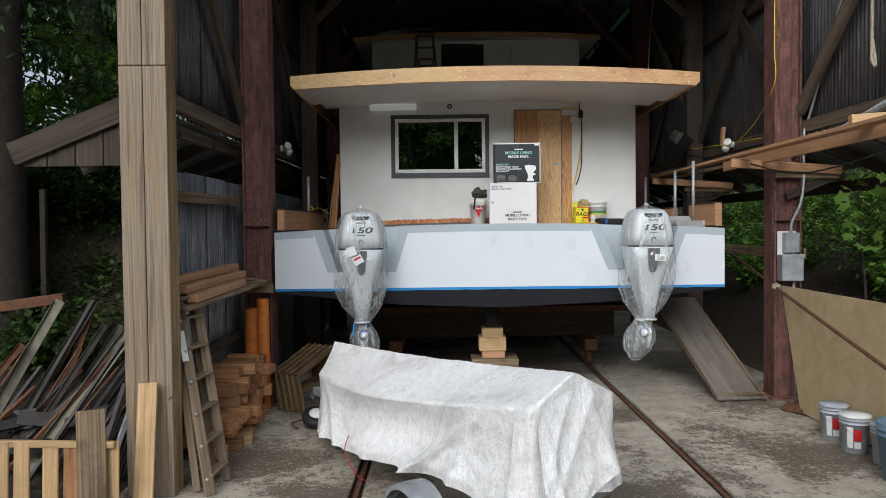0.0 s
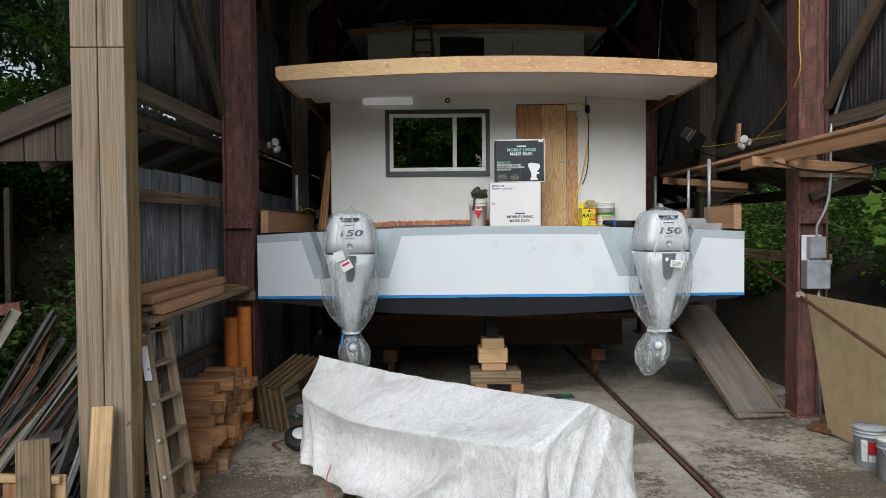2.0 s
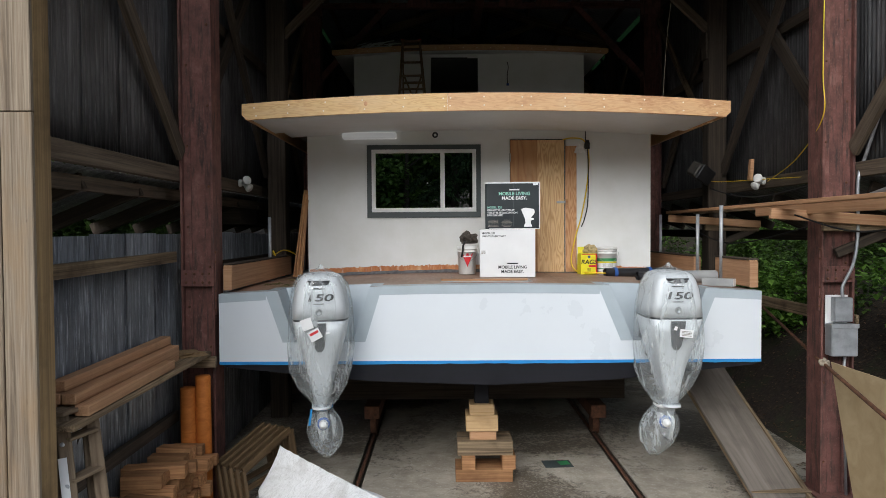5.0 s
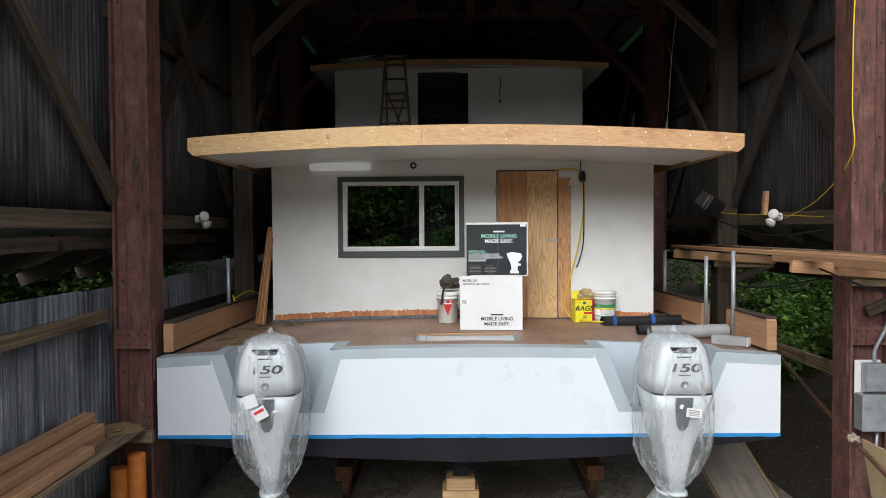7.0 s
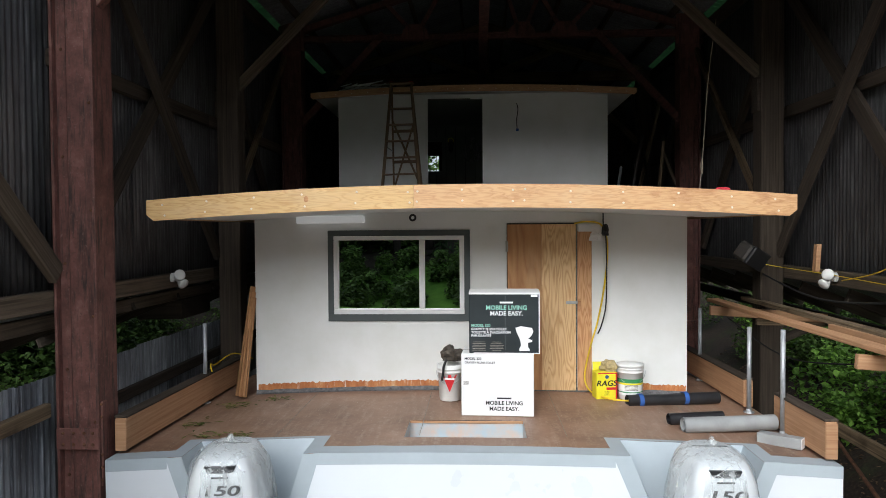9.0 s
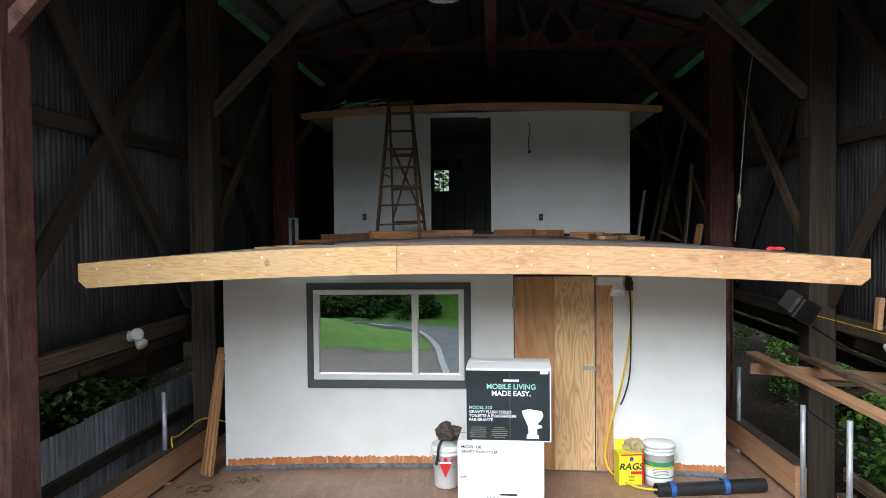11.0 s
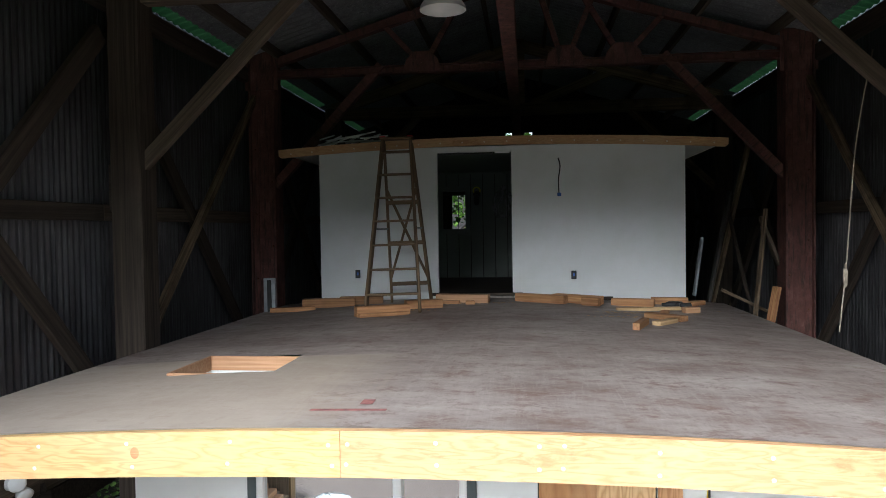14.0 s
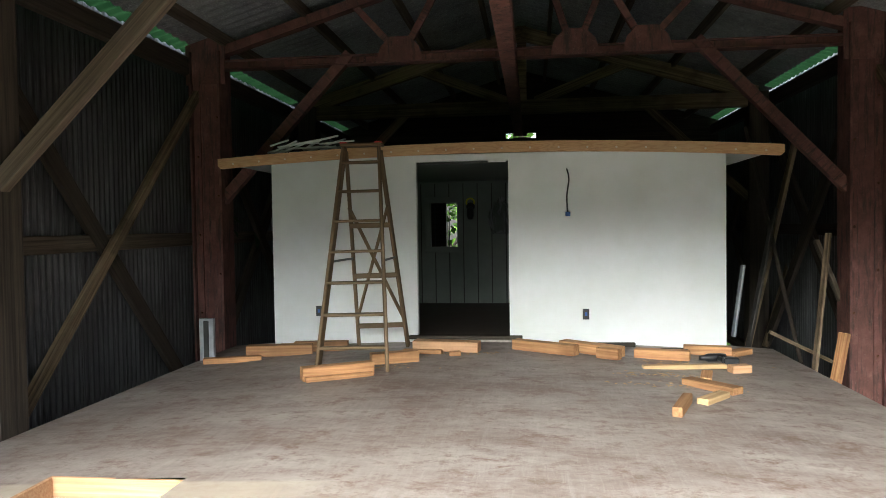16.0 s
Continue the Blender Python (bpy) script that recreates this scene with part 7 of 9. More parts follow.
# ---- left side of the slab ----
def step_ladder_closed():
    l = thing("step_ladder", (-2.0, 6.15, 0), "old paint-spotted wooden stepladder, folded, leaning on the post", "ladder")
    fa, fb = Vector((-1.95, 5.93, 0.0)), Vector((-1.93, 6.3, 0.0))
    ta, tb = Vector((-2.37, 6.42, 1.58)), Vector((-2.3, 6.68, 1.58))
    beam("rail", fa, ta, 0.09, 0.03, M["ladder_wood"], l)
    beam("rail", fb, tb, 0.09, 0.03, M["ladder_wood"], l)
    for k in range(6):
        t = (k + 0.6) / 6.2
        p, q = fa.lerp(ta, t), fb.lerp(tb, t)
        beam("step", p, q, 0.1, 0.025, M["ladder_wood"], l)
        place("bolt", lathe_mesh([(0.016, 0), (0.016, 0.004), (0.006, 0.008), (0.001, 0.008)], M["galvanised"], 10), look(p + Vector((0.012, -0.045, -0.02)), p + Vector((-0.2, 1.0, 0))), l)
    for s, (f, t) in enumerate(((fa, ta), (fb, tb))):
        o = Vector((-0.13, 0.05, 0.02))
        beam("back_leg", f + o, t + o * 0.4, 0.06, 0.028, M["ladder_wood"], l)
    beam("back_rung", fa.lerp(ta, 0.35) + Vector((-0.12, 0.05, 0)), fb.lerp(tb, 0.35) + Vector((-0.12, 0.05, 0)), 0.04, 0.03, M["ladder_wood"], l)
    beam("top_cap", ta + Vector((-0.03, -0.05, 0.02)), tb + Vector((-0.03, 0.05, 0.02)), 0.16, 0.03, M["ladder_wood"], l)
    m = beam("paper_label", fa.lerp(ta, 0.68) + Vector((0.0, -0.047, 0)), fa.lerp(ta, 0.84) + Vector((0, -0.047, 0)), 0.055, 0.004, M["print_white"], l, "torn white label")
    return l


step_ladder_closed()
shelf = thing("wall_shelf", (-2.4, 8.1, 1.5), "rough plank shelf along the metal wall", "shelf")
beam("plank", (-2.4, 6.3, 1.52), (-2.36, 9.0, 1.56), 0.36, 0.045, M["grey_timber"], shelf)
block("bracket", (-2.58, 8.93, 1.42), (-2.12, 9.0, 1.53), M["grey_timber"], shelf)
for k, (x, z, l0, l1) in enumerate(((-2.5, 1.6, 6.5, 8.6), (-2.38, 1.6, 6.55, 8.5), (-2.47, 1.68, 6.5, 8.55), (-2.36, 1.68, 6.5, 8.45), (-2.46, 1.76, 6.55, 8.5), (-2.27, 1.6, 6.5, 8.1))):
    tagged(beam("timber", (x, l0, z - 0.01), (x, l1, z + 0.015), 0.1, 0.075, M["fir"]), "sawn fir length stacked on the shelf", "timber", "shelf timber")
tagged(crumpled("sawdust_heap", (-2.36, 8.8, 1.585), (0.16, 0.2, 0.03), M["sawdust"], 7.0), "heap of sawdust and chips on the shelf", "sawdust", "", "stuff")
for x, y, h in ((-2.36, 8.82, 1.25), (-2.22, 8.86, 1.36)):
    r = [(0.001, 0), (0.075, 0.0), (0.078, 0.02), (0.076, h - 0.01), (0.07, h), (0.001, h)]
    tagged(place("fence_post", lathe_mesh(r, M["ochre_wood"], 20), pose(x, y, 0.0, 1, 0, 0)), "orange stained round fence post leaning upright", "post", "orange posts")
rr = random.Random(21)
for row in range(6):
    for k in range(7):
        if row > 3 and rr.random() < 0.35 or (row > 2 and k < 2):
            continue
        l, w, h = rr.choice((0.35, 0.45, 0.55)), rr.choice((0.14, 0.1, 0.14)), rr.choice((0.09, 0.14))
        x = -2.36 + rr.uniform(-0.06, 0.06) + (0.03 if row < 3 else -0.02)
        y = 6.95 + 0.27 * k + rr.uniform(-0.03, 0.03)
        tagged(place("timber_block", box_mesh(l, w, 0.118, M["block_wood"], 0.005, True), pose(x + (0.45 - l) * 0.2, y, 0.001 + row * 0.12, 0, 0, rr.uniform(-9, 9))), "sawn fir offcut in a loose stack", "timber block", "offcut stack")
        if rr.random() < 0.6:
            tagged(place("timber_block", box_mesh(l * 0.9, 0.09, 0.1, M["fir_pale"] if rr.random() < 0.3 else M["block_wood"], 0.005, True), pose(x + rr.uniform(-0.02, 0.1), y + 0.13, 0.001 + row * 0.12, 0, 0, rr.uniform(-16, 16))), "sawn fir offcut in a loose stack", "timber block", "offcut stack")


def knee_frame(i):
    x, y = -2.06 + 0.08 * i, 8.88 - 0.05 * i
    t = thing("wooden_trestle", (x, y, 0), "raw wooden angle frame stacked beside the post", "trestle", "stacked trestles")
    a, b = Vector((x + 0.06, y - 0.12, 0.0)), Vector((x - 0.05, y + 0.02, 0.42))
    c, d = Vector((x + 0.3, y + 0.6, 0.68)), Vector((x + 0.38, y + 0.7, 0.0))
    beam("upright", a, b, 0.035, 0.08, M["ladder_brown"], t)
    beam("top_member", b, c, 0.035, 0.08, M["ladder_brown"], t)
    beam("back_leg", c, d, 0.035, 0.08, M["ladder_brown"], t)
    if i % 2:
        beam("tie", a.lerp(b, 0.5), d.lerp(c, 0.4), 0.03, 0.06, M["ladder_brown"], t)


for i in range(5):
    knee_frame(i)


# leaning board at the post, pallet and scrap outside
tagged(beam("leaning_plank", (-2.385, 5.62, 0.0), (-2.41, 5.84, 0.97), 0.15, 0.04, M["fir_pale"]), "sap-stained pale plank leaning on the post", "plank", "leaning planks")
tagged(beam("leaning_plank", (-2.62, 5.3, -0.02), (-2.67, 5.4, 0.86), 0.2, 0.06, M["grey_timber"]), "weathered grey plank standing by the pallet", "plank", "leaning planks")
pal = thing("pallet", (-3.05, 5.45, 0), "pale wooden pallet standing on edge", "pallet")
beam("top_rail", (-3.7, 5.5, 0.59), (-2.5, 5.42, 0.59), 0.05, 0.05, M["fir_pale"], pal)
beam("bottom_rail", (-3.7, 5.48, 0.06), (-2.5, 5.4, 0.06), 0.05, 0.06, M["fir_pale"], pal)
for k, (x, c) in enumerate(((-3.62, "fir_pale"), (-3.38, "fir_pale"), (-3.22, "fir_pale"), (-3.0, "fir_pale"), (-2.84, "block_wood"), (-2.54, "fir_pale"))):
    beam("slat", (x, 5.41, 0.0), (x, 5.45, 0.61), 0.12, 0.022, M[c], pal)
M["scrap_steel"] = plain("scrap_steel", (0.085, 0.078, 0.07), 0.55, 0.5, 0.25, 7, 0.2)
M["scrap_cream"] = plain("scrap_cream", (0.22, 0.2, 0.14), 0.6, 0.1, 0.2, 14, 0.2)


def angle_bar(p0, p1, w, mat, label, t=0.006, roll=0):
    a = thing("scrap_bar", p0, label, "scrap metal", "scrap pile")
    p0, p1 = Vector(p0), Vector(p1)
    beam("flange", p0, p1, w, t, mat, a, "", roll)
    up = (p1 - p0).normalized().cross(Vector((0, 1, 0))).normalized()
    beam("flange", p0 + Vector((w / 2, 0.0, 0)), p1 + Vector((w / 2, 0.0, 0)), t, w * 0.8, mat, a, "", roll)
    return a


rr = random.Random(31)
bars = [((-3.75, 6.3, 0.1), (-2.95, 6.9, 1.4), 0.13, "scrap_cream"), ((-4.55, 6.9, 0.2), (-4.0, 7.4, 1.5), 0.12, "scrap_cream"), ((-3.6, 6.4, 0.1), (-2.8, 7.0, 1.35), 0.06, "scrap_steel"), ((-3.5, 6.35, 0.1), (-2.78, 6.9, 1.3), 0.06, "scrap_steel"),
        ((-3.4, 6.45, 0.1), (-2.72, 7.0, 1.2), 0.05, "scrap_steel"), ((-3.3, 6.2, 0.1), (-2.66, 6.7, 1.15), 0.04, "scrap_steel"), ((-4.3, 7.0, 0.2), (-3.7, 7.5, 1.45), 0.1, "scrap_steel"), ((-4.1, 6.6, 0.1), (-3.6, 7.4, 1.5), 0.05, "scrap_steel"),
        ((-2.95, 6.1, 0.0), (-2.72, 6.5, 1.0), 0.05, "galvanised"), ((-3.1, 6.15, 0.0), (-2.7, 6.6, 1.35), 0.035, "rust"), ((-3.9, 6.2, 0.05), (-3.0, 6.8, 1.2), 0.05, "rust"), ((-4.8, 6.5, 0.1), (-4.2, 7.1, 1.1), 0.08, "rust"), ((-5.0, 6.8, 0.1), (-4.5, 7.4, 1.45), 0.07, "scrap_steel"), ((-3.0, 6.0, 0.0), (-2.85, 6.4, 0.85), 0.06, "scrap_steel")]
for p0, p1, w, c in bars:
    angle_bar(p0, p1, w, M[c], "rusty and painted steel bar in a leaning scrap pile", roll=rr.uniform(-30, 30))
for k in range(30):
    x, y = rr.uniform(-4.9, -2.95), rr.uniform(6.05, 7.2)
    run = rr.uniform(0.35, 0.75)
    p1 = (min(x + run, -2.68), y + rr.uniform(0.3, 0.6), rr.uniform(0.75, 1.4))
    angle_bar((x, y, 0.02), p1, rr.choice((0.03, 0.04, 0.05, 0.07)), M[rr.choice(("scrap_steel", "scrap_steel", "rust", "scrap_steel", "old_timber"))], "rusty and painted steel bar in a leaning scrap pile", roll=rr.uniform(-30, 30))
for k in range(9):
    x, y, z = rr.uniform(-4.4, -3.2), rr.uniform(6.0, 6.6), rr.uniform(0.25, 0.55)
    tagged(place("scrap_plate", box_mesh(rr.uniform(0.25, 0.5), rr.uniform(0.12, 0.25), 0.006, M["scrap_steel"], 0.002), pose(x, y, z, rr.uniform(20, 60), rr.uniform(-30, 30), rr.uniform(0, 90))), "bent steel plate on the scrap pile", "scrap metal", "scrap pile")
tagged(beam("scrap_beam", (-4.75, 7.3, 1.42), (-3.95, 7.5, 1.52), 0.12, 0.1, M["rust"]), "rusty channel lying over the scrap pile", "scrap metal", "scrap pile")
for k in range(7):
    p = [(-2.95 + 0.04 * k, 6.35 + 0.02 * k, 0.0), (-2.85 + 0.02 * k, 6.5, 0.4), (-2.75 + rr.uniform(-0.04, 0.04), 6.65, 0.95 - 0.05 * k)]
    tagged(place("hose", tube_mesh(curve_points(p), 0.016, M["black_rubber"], 8)), "black hose end in the scrap pile", "hose", "scrap pile")
tagged(place("tap", tube_mesh([(-2.78, 6.42, 0.95), (-2.72, 6.4, 0.98), (-2.68, 6.38, 0.95), (-2.67, 6.37, 0.9)], 0.02, M["galvanised"], 10)), "small metal garden tap by the post", "tap")

# ---- right side of the slab ----
ramp = thing("ramp", (3.7, 9.5, 0), "grey weathered plywood ramp leaning up to the hull", "ramp")
RA, RB = Vector((3.71, 8.93, 0.03)), Vector((3.45, 10.75, 1.12))
beam("board", RA, RB, 0.62, 0.03, M["ramp_wood"], ramp)
for s in (-1, 1):
    beam("edge_rail", RA + Vector((s * 0.29, 0, -0.0)), RB + Vector((s * 0.29, 0, -0.045)), 0.045, 0.05, M["grey_timber"], ramp)
beam("toe", RA + Vector((-0.31, 0.08, 0.06)), RA + Vector((0.31, 0.08, 0.06)), 0.14, 0.012, M["grey_timber"], ramp)
sheet = thing("plywood_sheet", (4.2, 7.4, 0), "bare plywood sheet leaning beside the steel post", "plywood")
vs = [(4.17, 8.88, 1.45), (4.12, 8.3, 0.03), (4.22, 5.7, 0.03), (4.3, 5.7, 1.42)]
vs += [(x + 0.015, y, z) for x, y, z in vs]
place("panel", mesh_of("panel", vs, [(0, 1, 2, 3), (7, 6, 5, 4), (0, 4, 5, 1), (1, 5, 6, 2), (2, 6, 7, 3), (3, 7, 4, 0)], M["plywood_raw"]), None, sheet)
tagged(place("rusty_pole", tube_mesh(curve_points([(4.72, 12.0, 1.8), (4.14, 8.97, 1.42), (3.92, 6.3, 0.9), (3.84, 5.4, 0.72)]), 0.019, M["rust"], 10)), "long rusty pole slung across the post", "pole")
tagged(crumpled("rope_knot", (4.14, 8.96, 1.43), (0.045, 0.05, 0.045), M["rope"], 12.0), "rope lashing round the rusty pole", "rope")
tagged(place("rust_block", box_mesh(0.46, 0.17, 0.06, M["rust"], 0.012), pose(4.17, 8.32, 0.05, 10, 0, -52)), "flaking rusty steel bar on the slab edge", "steel bar")
tagged(beam("kerb_timber", (4.3, 8.75, 0.04), (4.18, 5.8, 0.04), 0.09, 0.08, M["grey_timber"]), "grey timber kerb along the slab edge", "timber")
for k, (x, y) in enumerate(((3.98, 7.33), (3.96, 6.92), (4.05, 6.55))):
    b = bucket((x, y, 0.001), M["bucket_grey"], "grey paint pail with a red hazard label", 0.115, 0.135, 0.36, None, M["bucket_grey"] if k != 1 else M["bucket_white"], "paint pails")
    rr_ = lambda z: 0.115 + 0.02 * z / 0.36 + 0.003
    patch("hazard_label", -2.15, -1.6, 0.13, 0.24, rr_, (x, y, 0.001), M["red"], b)
    patch("white_label", -2.6, -2.2, 0.06, 0.26, rr_, (x, y, 0.001), M["print_white"], b)
    patch("white_label", -2.1, -1.65, 0.06, 0.12, rr_, (x, y, 0.001), M["print_white"], b)
bn = bucket((3.92, 6.1, 0.001), M["bin_blue"], "tall blue-grey plastic bin with a yellow cord", 0.165, 0.215, 0.5, None, None, "", "plastic_bin", 0, False)
place("cord", tube_mesh(curve_points([(4.1, 6.0, 0.5), (3.98, 5.9, 0.53), (3.86, 5.9, 0.5), (3.82, 5.92, 0.35), (3.82, 5.93, 0.18)]), 0.011, M["yellow"], 8), None, bn, "yellow extension cord end")
block("plug", (3.795, 5.9, 0.11), (3.845, 5.94, 0.18), M["yellow"], bn, c=0.01)
bucket((3.88, 5.55, 0.001), M["bucket_grey"], "grey paint pail holding orange tools", 0.128, 0.148, 0.37, None, None, "paint pails")
tagged(crumpled("orange_tool", (3.9, 5.55, 0.4), (0.1, 0.06, 0.06), M["red"], 14.0), "orange tool handle sticking out of a pail", "tool")
leaf_t = tagged(place("leaflet", box_mesh(0.34, 0.26, 0.004, M["frame_grey"], 0.001), pose(1.58, 10.15, 0.004, 0, 0, 4)), "dark printed leaflet with a green patch on the floor", "leaflet")
place("green_print", box_mesh(0.13, 0.14, 0.001, M["green_label"], 0.0002), pose(1.66, 10.18, 0.0068, 0, 0, 12), leaf_t)

# electrical gear on the right post
el = thing("electric_box", (4.3, 9.03, 1.8), "grey metal electric boxes with conduit on the post", "electric box")
block("back_board", (4.19, 9.03, 1.78), (4.42, 9.047, 2.12), M["card_white"], el)
block("upper_box", (4.24, 8.93, 1.85), (4.42, 9.029, 2.1), M["galvanised"], el, c=0.008)
block("lower_box", (4.19, 8.9, 1.5), (4.46, 9.047, 1.83), M["galvanised"], el, c=0.01)
block("box_lid", (4.185, 8.89, 1.79), (4.465, 8.899, 1.835), M["galvanised"], el, c=0.003)
place("conduit", tube_mesh(curve_points([(4.34, 8.98, 2.1), (4.34, 8.98, 2.22), (4.44, 8.97, 2.45), (4.5, 9.0, 2.75), (4.5, 9.0, 3.3), (4.56, 8.95, 3.6), (4.5, 8.2, 4.65), (4.5, 7.6, 5.5)]), 0.017, M["galvanised"], 10), None, el, "grey conduit")
place("conduit", tube_mesh([(4.38, 9.0, 1.5), (4.38, 9.03, 1.3), (4.42, 9.03, 0.02)], 0.015, M["galvanised"], 8), None, el)

# outrigger rack with long planks on the right
rack = thing("plank_rack", (4.2, 10.5, 2.9), "timber outrigger rack fixed to the posts", "rack")
for y in (8.97, 12.32):
    beam("arm", (3.58, y, 2.97), (4.95, y, 2.87), 0.05, 0.11, M["fir"], rack)
    beam("prop", (4.15, y + 0.06, 2.85), (4.95, y + 0.06, 2.83), 0.06, 0.13, M["grey_timber"], rack)
    beam("strut", (4.3, y + 0.08, 2.55), (4.9, y + 0.08, 2.8), 0.05, 0.1, M["old_timber"], rack)
for (x0, y0, x1, y1, z, w, h, m_) in ((3.73, 12.7, 3.72, 5.6, 3.06, 0.14, 0.04, "fir"), (3.98, 10.2, 3.93, 5.6, 3.02, 0.04, 0.13, "fir"), (4.2, 12.9, 4.1, 6.5, 3.06, 0.1, 0.05, "grey_timber"), (3.72, 6.6, 4.2, 6.5, 3.14, 0.1, 0.1, "fir_pale")):
    tagged(beam("rack_plank", (x0, y0, z), (x1, y1, z + 0.02), w, h, M[m_]), "long fir plank lying on the outrigger rack", "plank", "rack planks")
tagged(place("rack_pipe", tube_mesh([(4.45, 9.4, 3.02), (4.2, 6.8, 3.35)], 0.03, M["galvanised"], 12)), "grey steel pipe lying on the rack", "pipe")
for ps, m_, r in (([(4.6, 7.4, 2.95), (4.1, 8.2, 2.78), (3.8, 8.9, 2.95)], "black_rubber", 0.009), ([(4.5, 9.4, 3.35), (4.3, 11.0, 3.22), (4.2, 12.3, 3.4)], "black_rubber", 0.011), ([(3.75, 12.2, 2.9), (4.0, 11.0, 2.62), (4.4, 9.3, 2.9)], "black_rubber", 0.008), ([(4.55, 9.6, 3.4), (4.45, 11.1, 3.46), (4.3, 12.2, 3.5), (4.1, 12.4, 3.55)], "yellow", 0.005)):
    tagged(place("hanging_cable", tube_mesh(curve_points(ps), r, M[m_], 6)), "slack cable strung along the rack", "cable", "cables")
tagged(place("yellow_cable", tube_mesh(curve_points([(4.2, 9.02, 5.9), (4.14, 9.0, 5.2), (4.13, 9.0, 4.4), (4.14, 9.02, 3.95), (4.25, 9.8, 3.6), (4.42, 10.9, 3.42)]), 0.006, M["yellow"], 8)), "yellow extension cable running down the post", "cable", "cables")


def twin_spot(at, s):
    l = thing("spot_lamp", at, "white twin-bulb floodlamp on the wall beam", "lamp", "spot lamps")
    place("base", lathe_mesh([(0.05, 0), (0.05, 0.03), (0.02, 0.045), (0.001, 0.045)], M["white_plastic"], 20), Matrix.Translation(at) @ pose(0, 0, 0, 0, 90 * s, 0), l)
    for k, d in enumerate(((s * 0.6, -0.7, 0.25), (s * 0.7, -0.3, -0.5))):
        prof = [(0.001, -0.02), (0.028, -0.02), (0.03, 0.05), (0.055, 0.11), (0.06, 0.13), (0.05, 0.14), (0.001, 0.145)]
        m = look(Vector(at) + Vector((s * 0.05, 0, 0)), Vector(at) + Vector((s * 0.05, 0, 0)) - Vector(d))
        place("bulb", lathe_mesh(prof, M["white_plastic"], 20), m, l)


twin_spot((LX + 0.13, 11.2, 3.46), 1)
twin_spot((RX - 0.13, 11.15, 3.44), -1)
fl = thing("floodlight", (4.0, 12.2, 3.6), "old dark floodlight box on the post", "lamp")
place("housing", box_mesh(0.3, 0.2, 0.22, M["scrap_steel"], 0.03), pose(3.98, 12.15, 3.64, 25, 22, 35), fl)
place("visor", box_mesh(0.31, 0.05, 0.23, M["black_plastic"], 0.015), pose(3.98, 12.15, 3.64, 25, 22, 35) @ Matrix.Translation((0, -0.13, 0)), fl)
place("bracket", tube_mesh([(4.0, 12.2, 3.6), (4.15, 12.35, 3.5)], 0.02, M["steel_grey"], 8), None, fl)
tagged(place("fir_cleat", box_mesh(0.05, 0.08, 0.3, M["fir"], 0.004), pose(4.5, 11.6, 3.62, 0, 4, 0)), "short fir cleat on the wall beam", "cleat")
# ropes
tagged(place("loop_rope", tube_mesh(curve_points([(4.3, 7.25, 6.2), (4.3, 7.25, 4.0), (4.28, 7.22, 3.86), (4.3, 7.2, 3.76), (4.32, 7.23, 3.86), (4.3, 7.25, 4.05)]), 0.016, M["rope"], 8)), "hanging pale rope with an eye loop", "rope", "ropes")
tagged(place("long_rope", tube_mesh(curve_points([(3.735, 12.6, 6.5), (3.72, 12.85, 5.8), (3.67, 12.9, 4.85), (3.615, 12.9, 4.27)]), 0.006, M["rope"], 8)), "long pale rope hanging from the knee brace", "rope", "ropes")
tagged(crumpled("rope_coil", (3.66, 12.9, 4.72), (0.016, 0.016, 0.12), M["rope"], 17.0), "knotted coil in the hanging rope", "rope", "ropes")

# dome lamp under the timber truss
dl = thing("dome_lamp", (0.43, 12.45, 6.9), "white enamel dome lamp hung from the truss", "lamp")
place("shade", lathe_mesh([(0.185, 0.0), (0.18, 0.03), (0.14, 0.09), (0.07, 0.13), (0.04, 0.14), (0.04, 0.2), (0.001, 0.2)], M["white_plastic"], 32), pose(0.43, 12.4, 6.9), dl)
place("stem", tube_mesh([(0.43, 12.4, 7.08), (0.43, 12.4, 7.2)], 0.012, M["steel_grey"], 8), None, dl)

# ---- on the main roof ----
def roof_at(x, y, lift=0.004):
    return roof_top(x) + lift


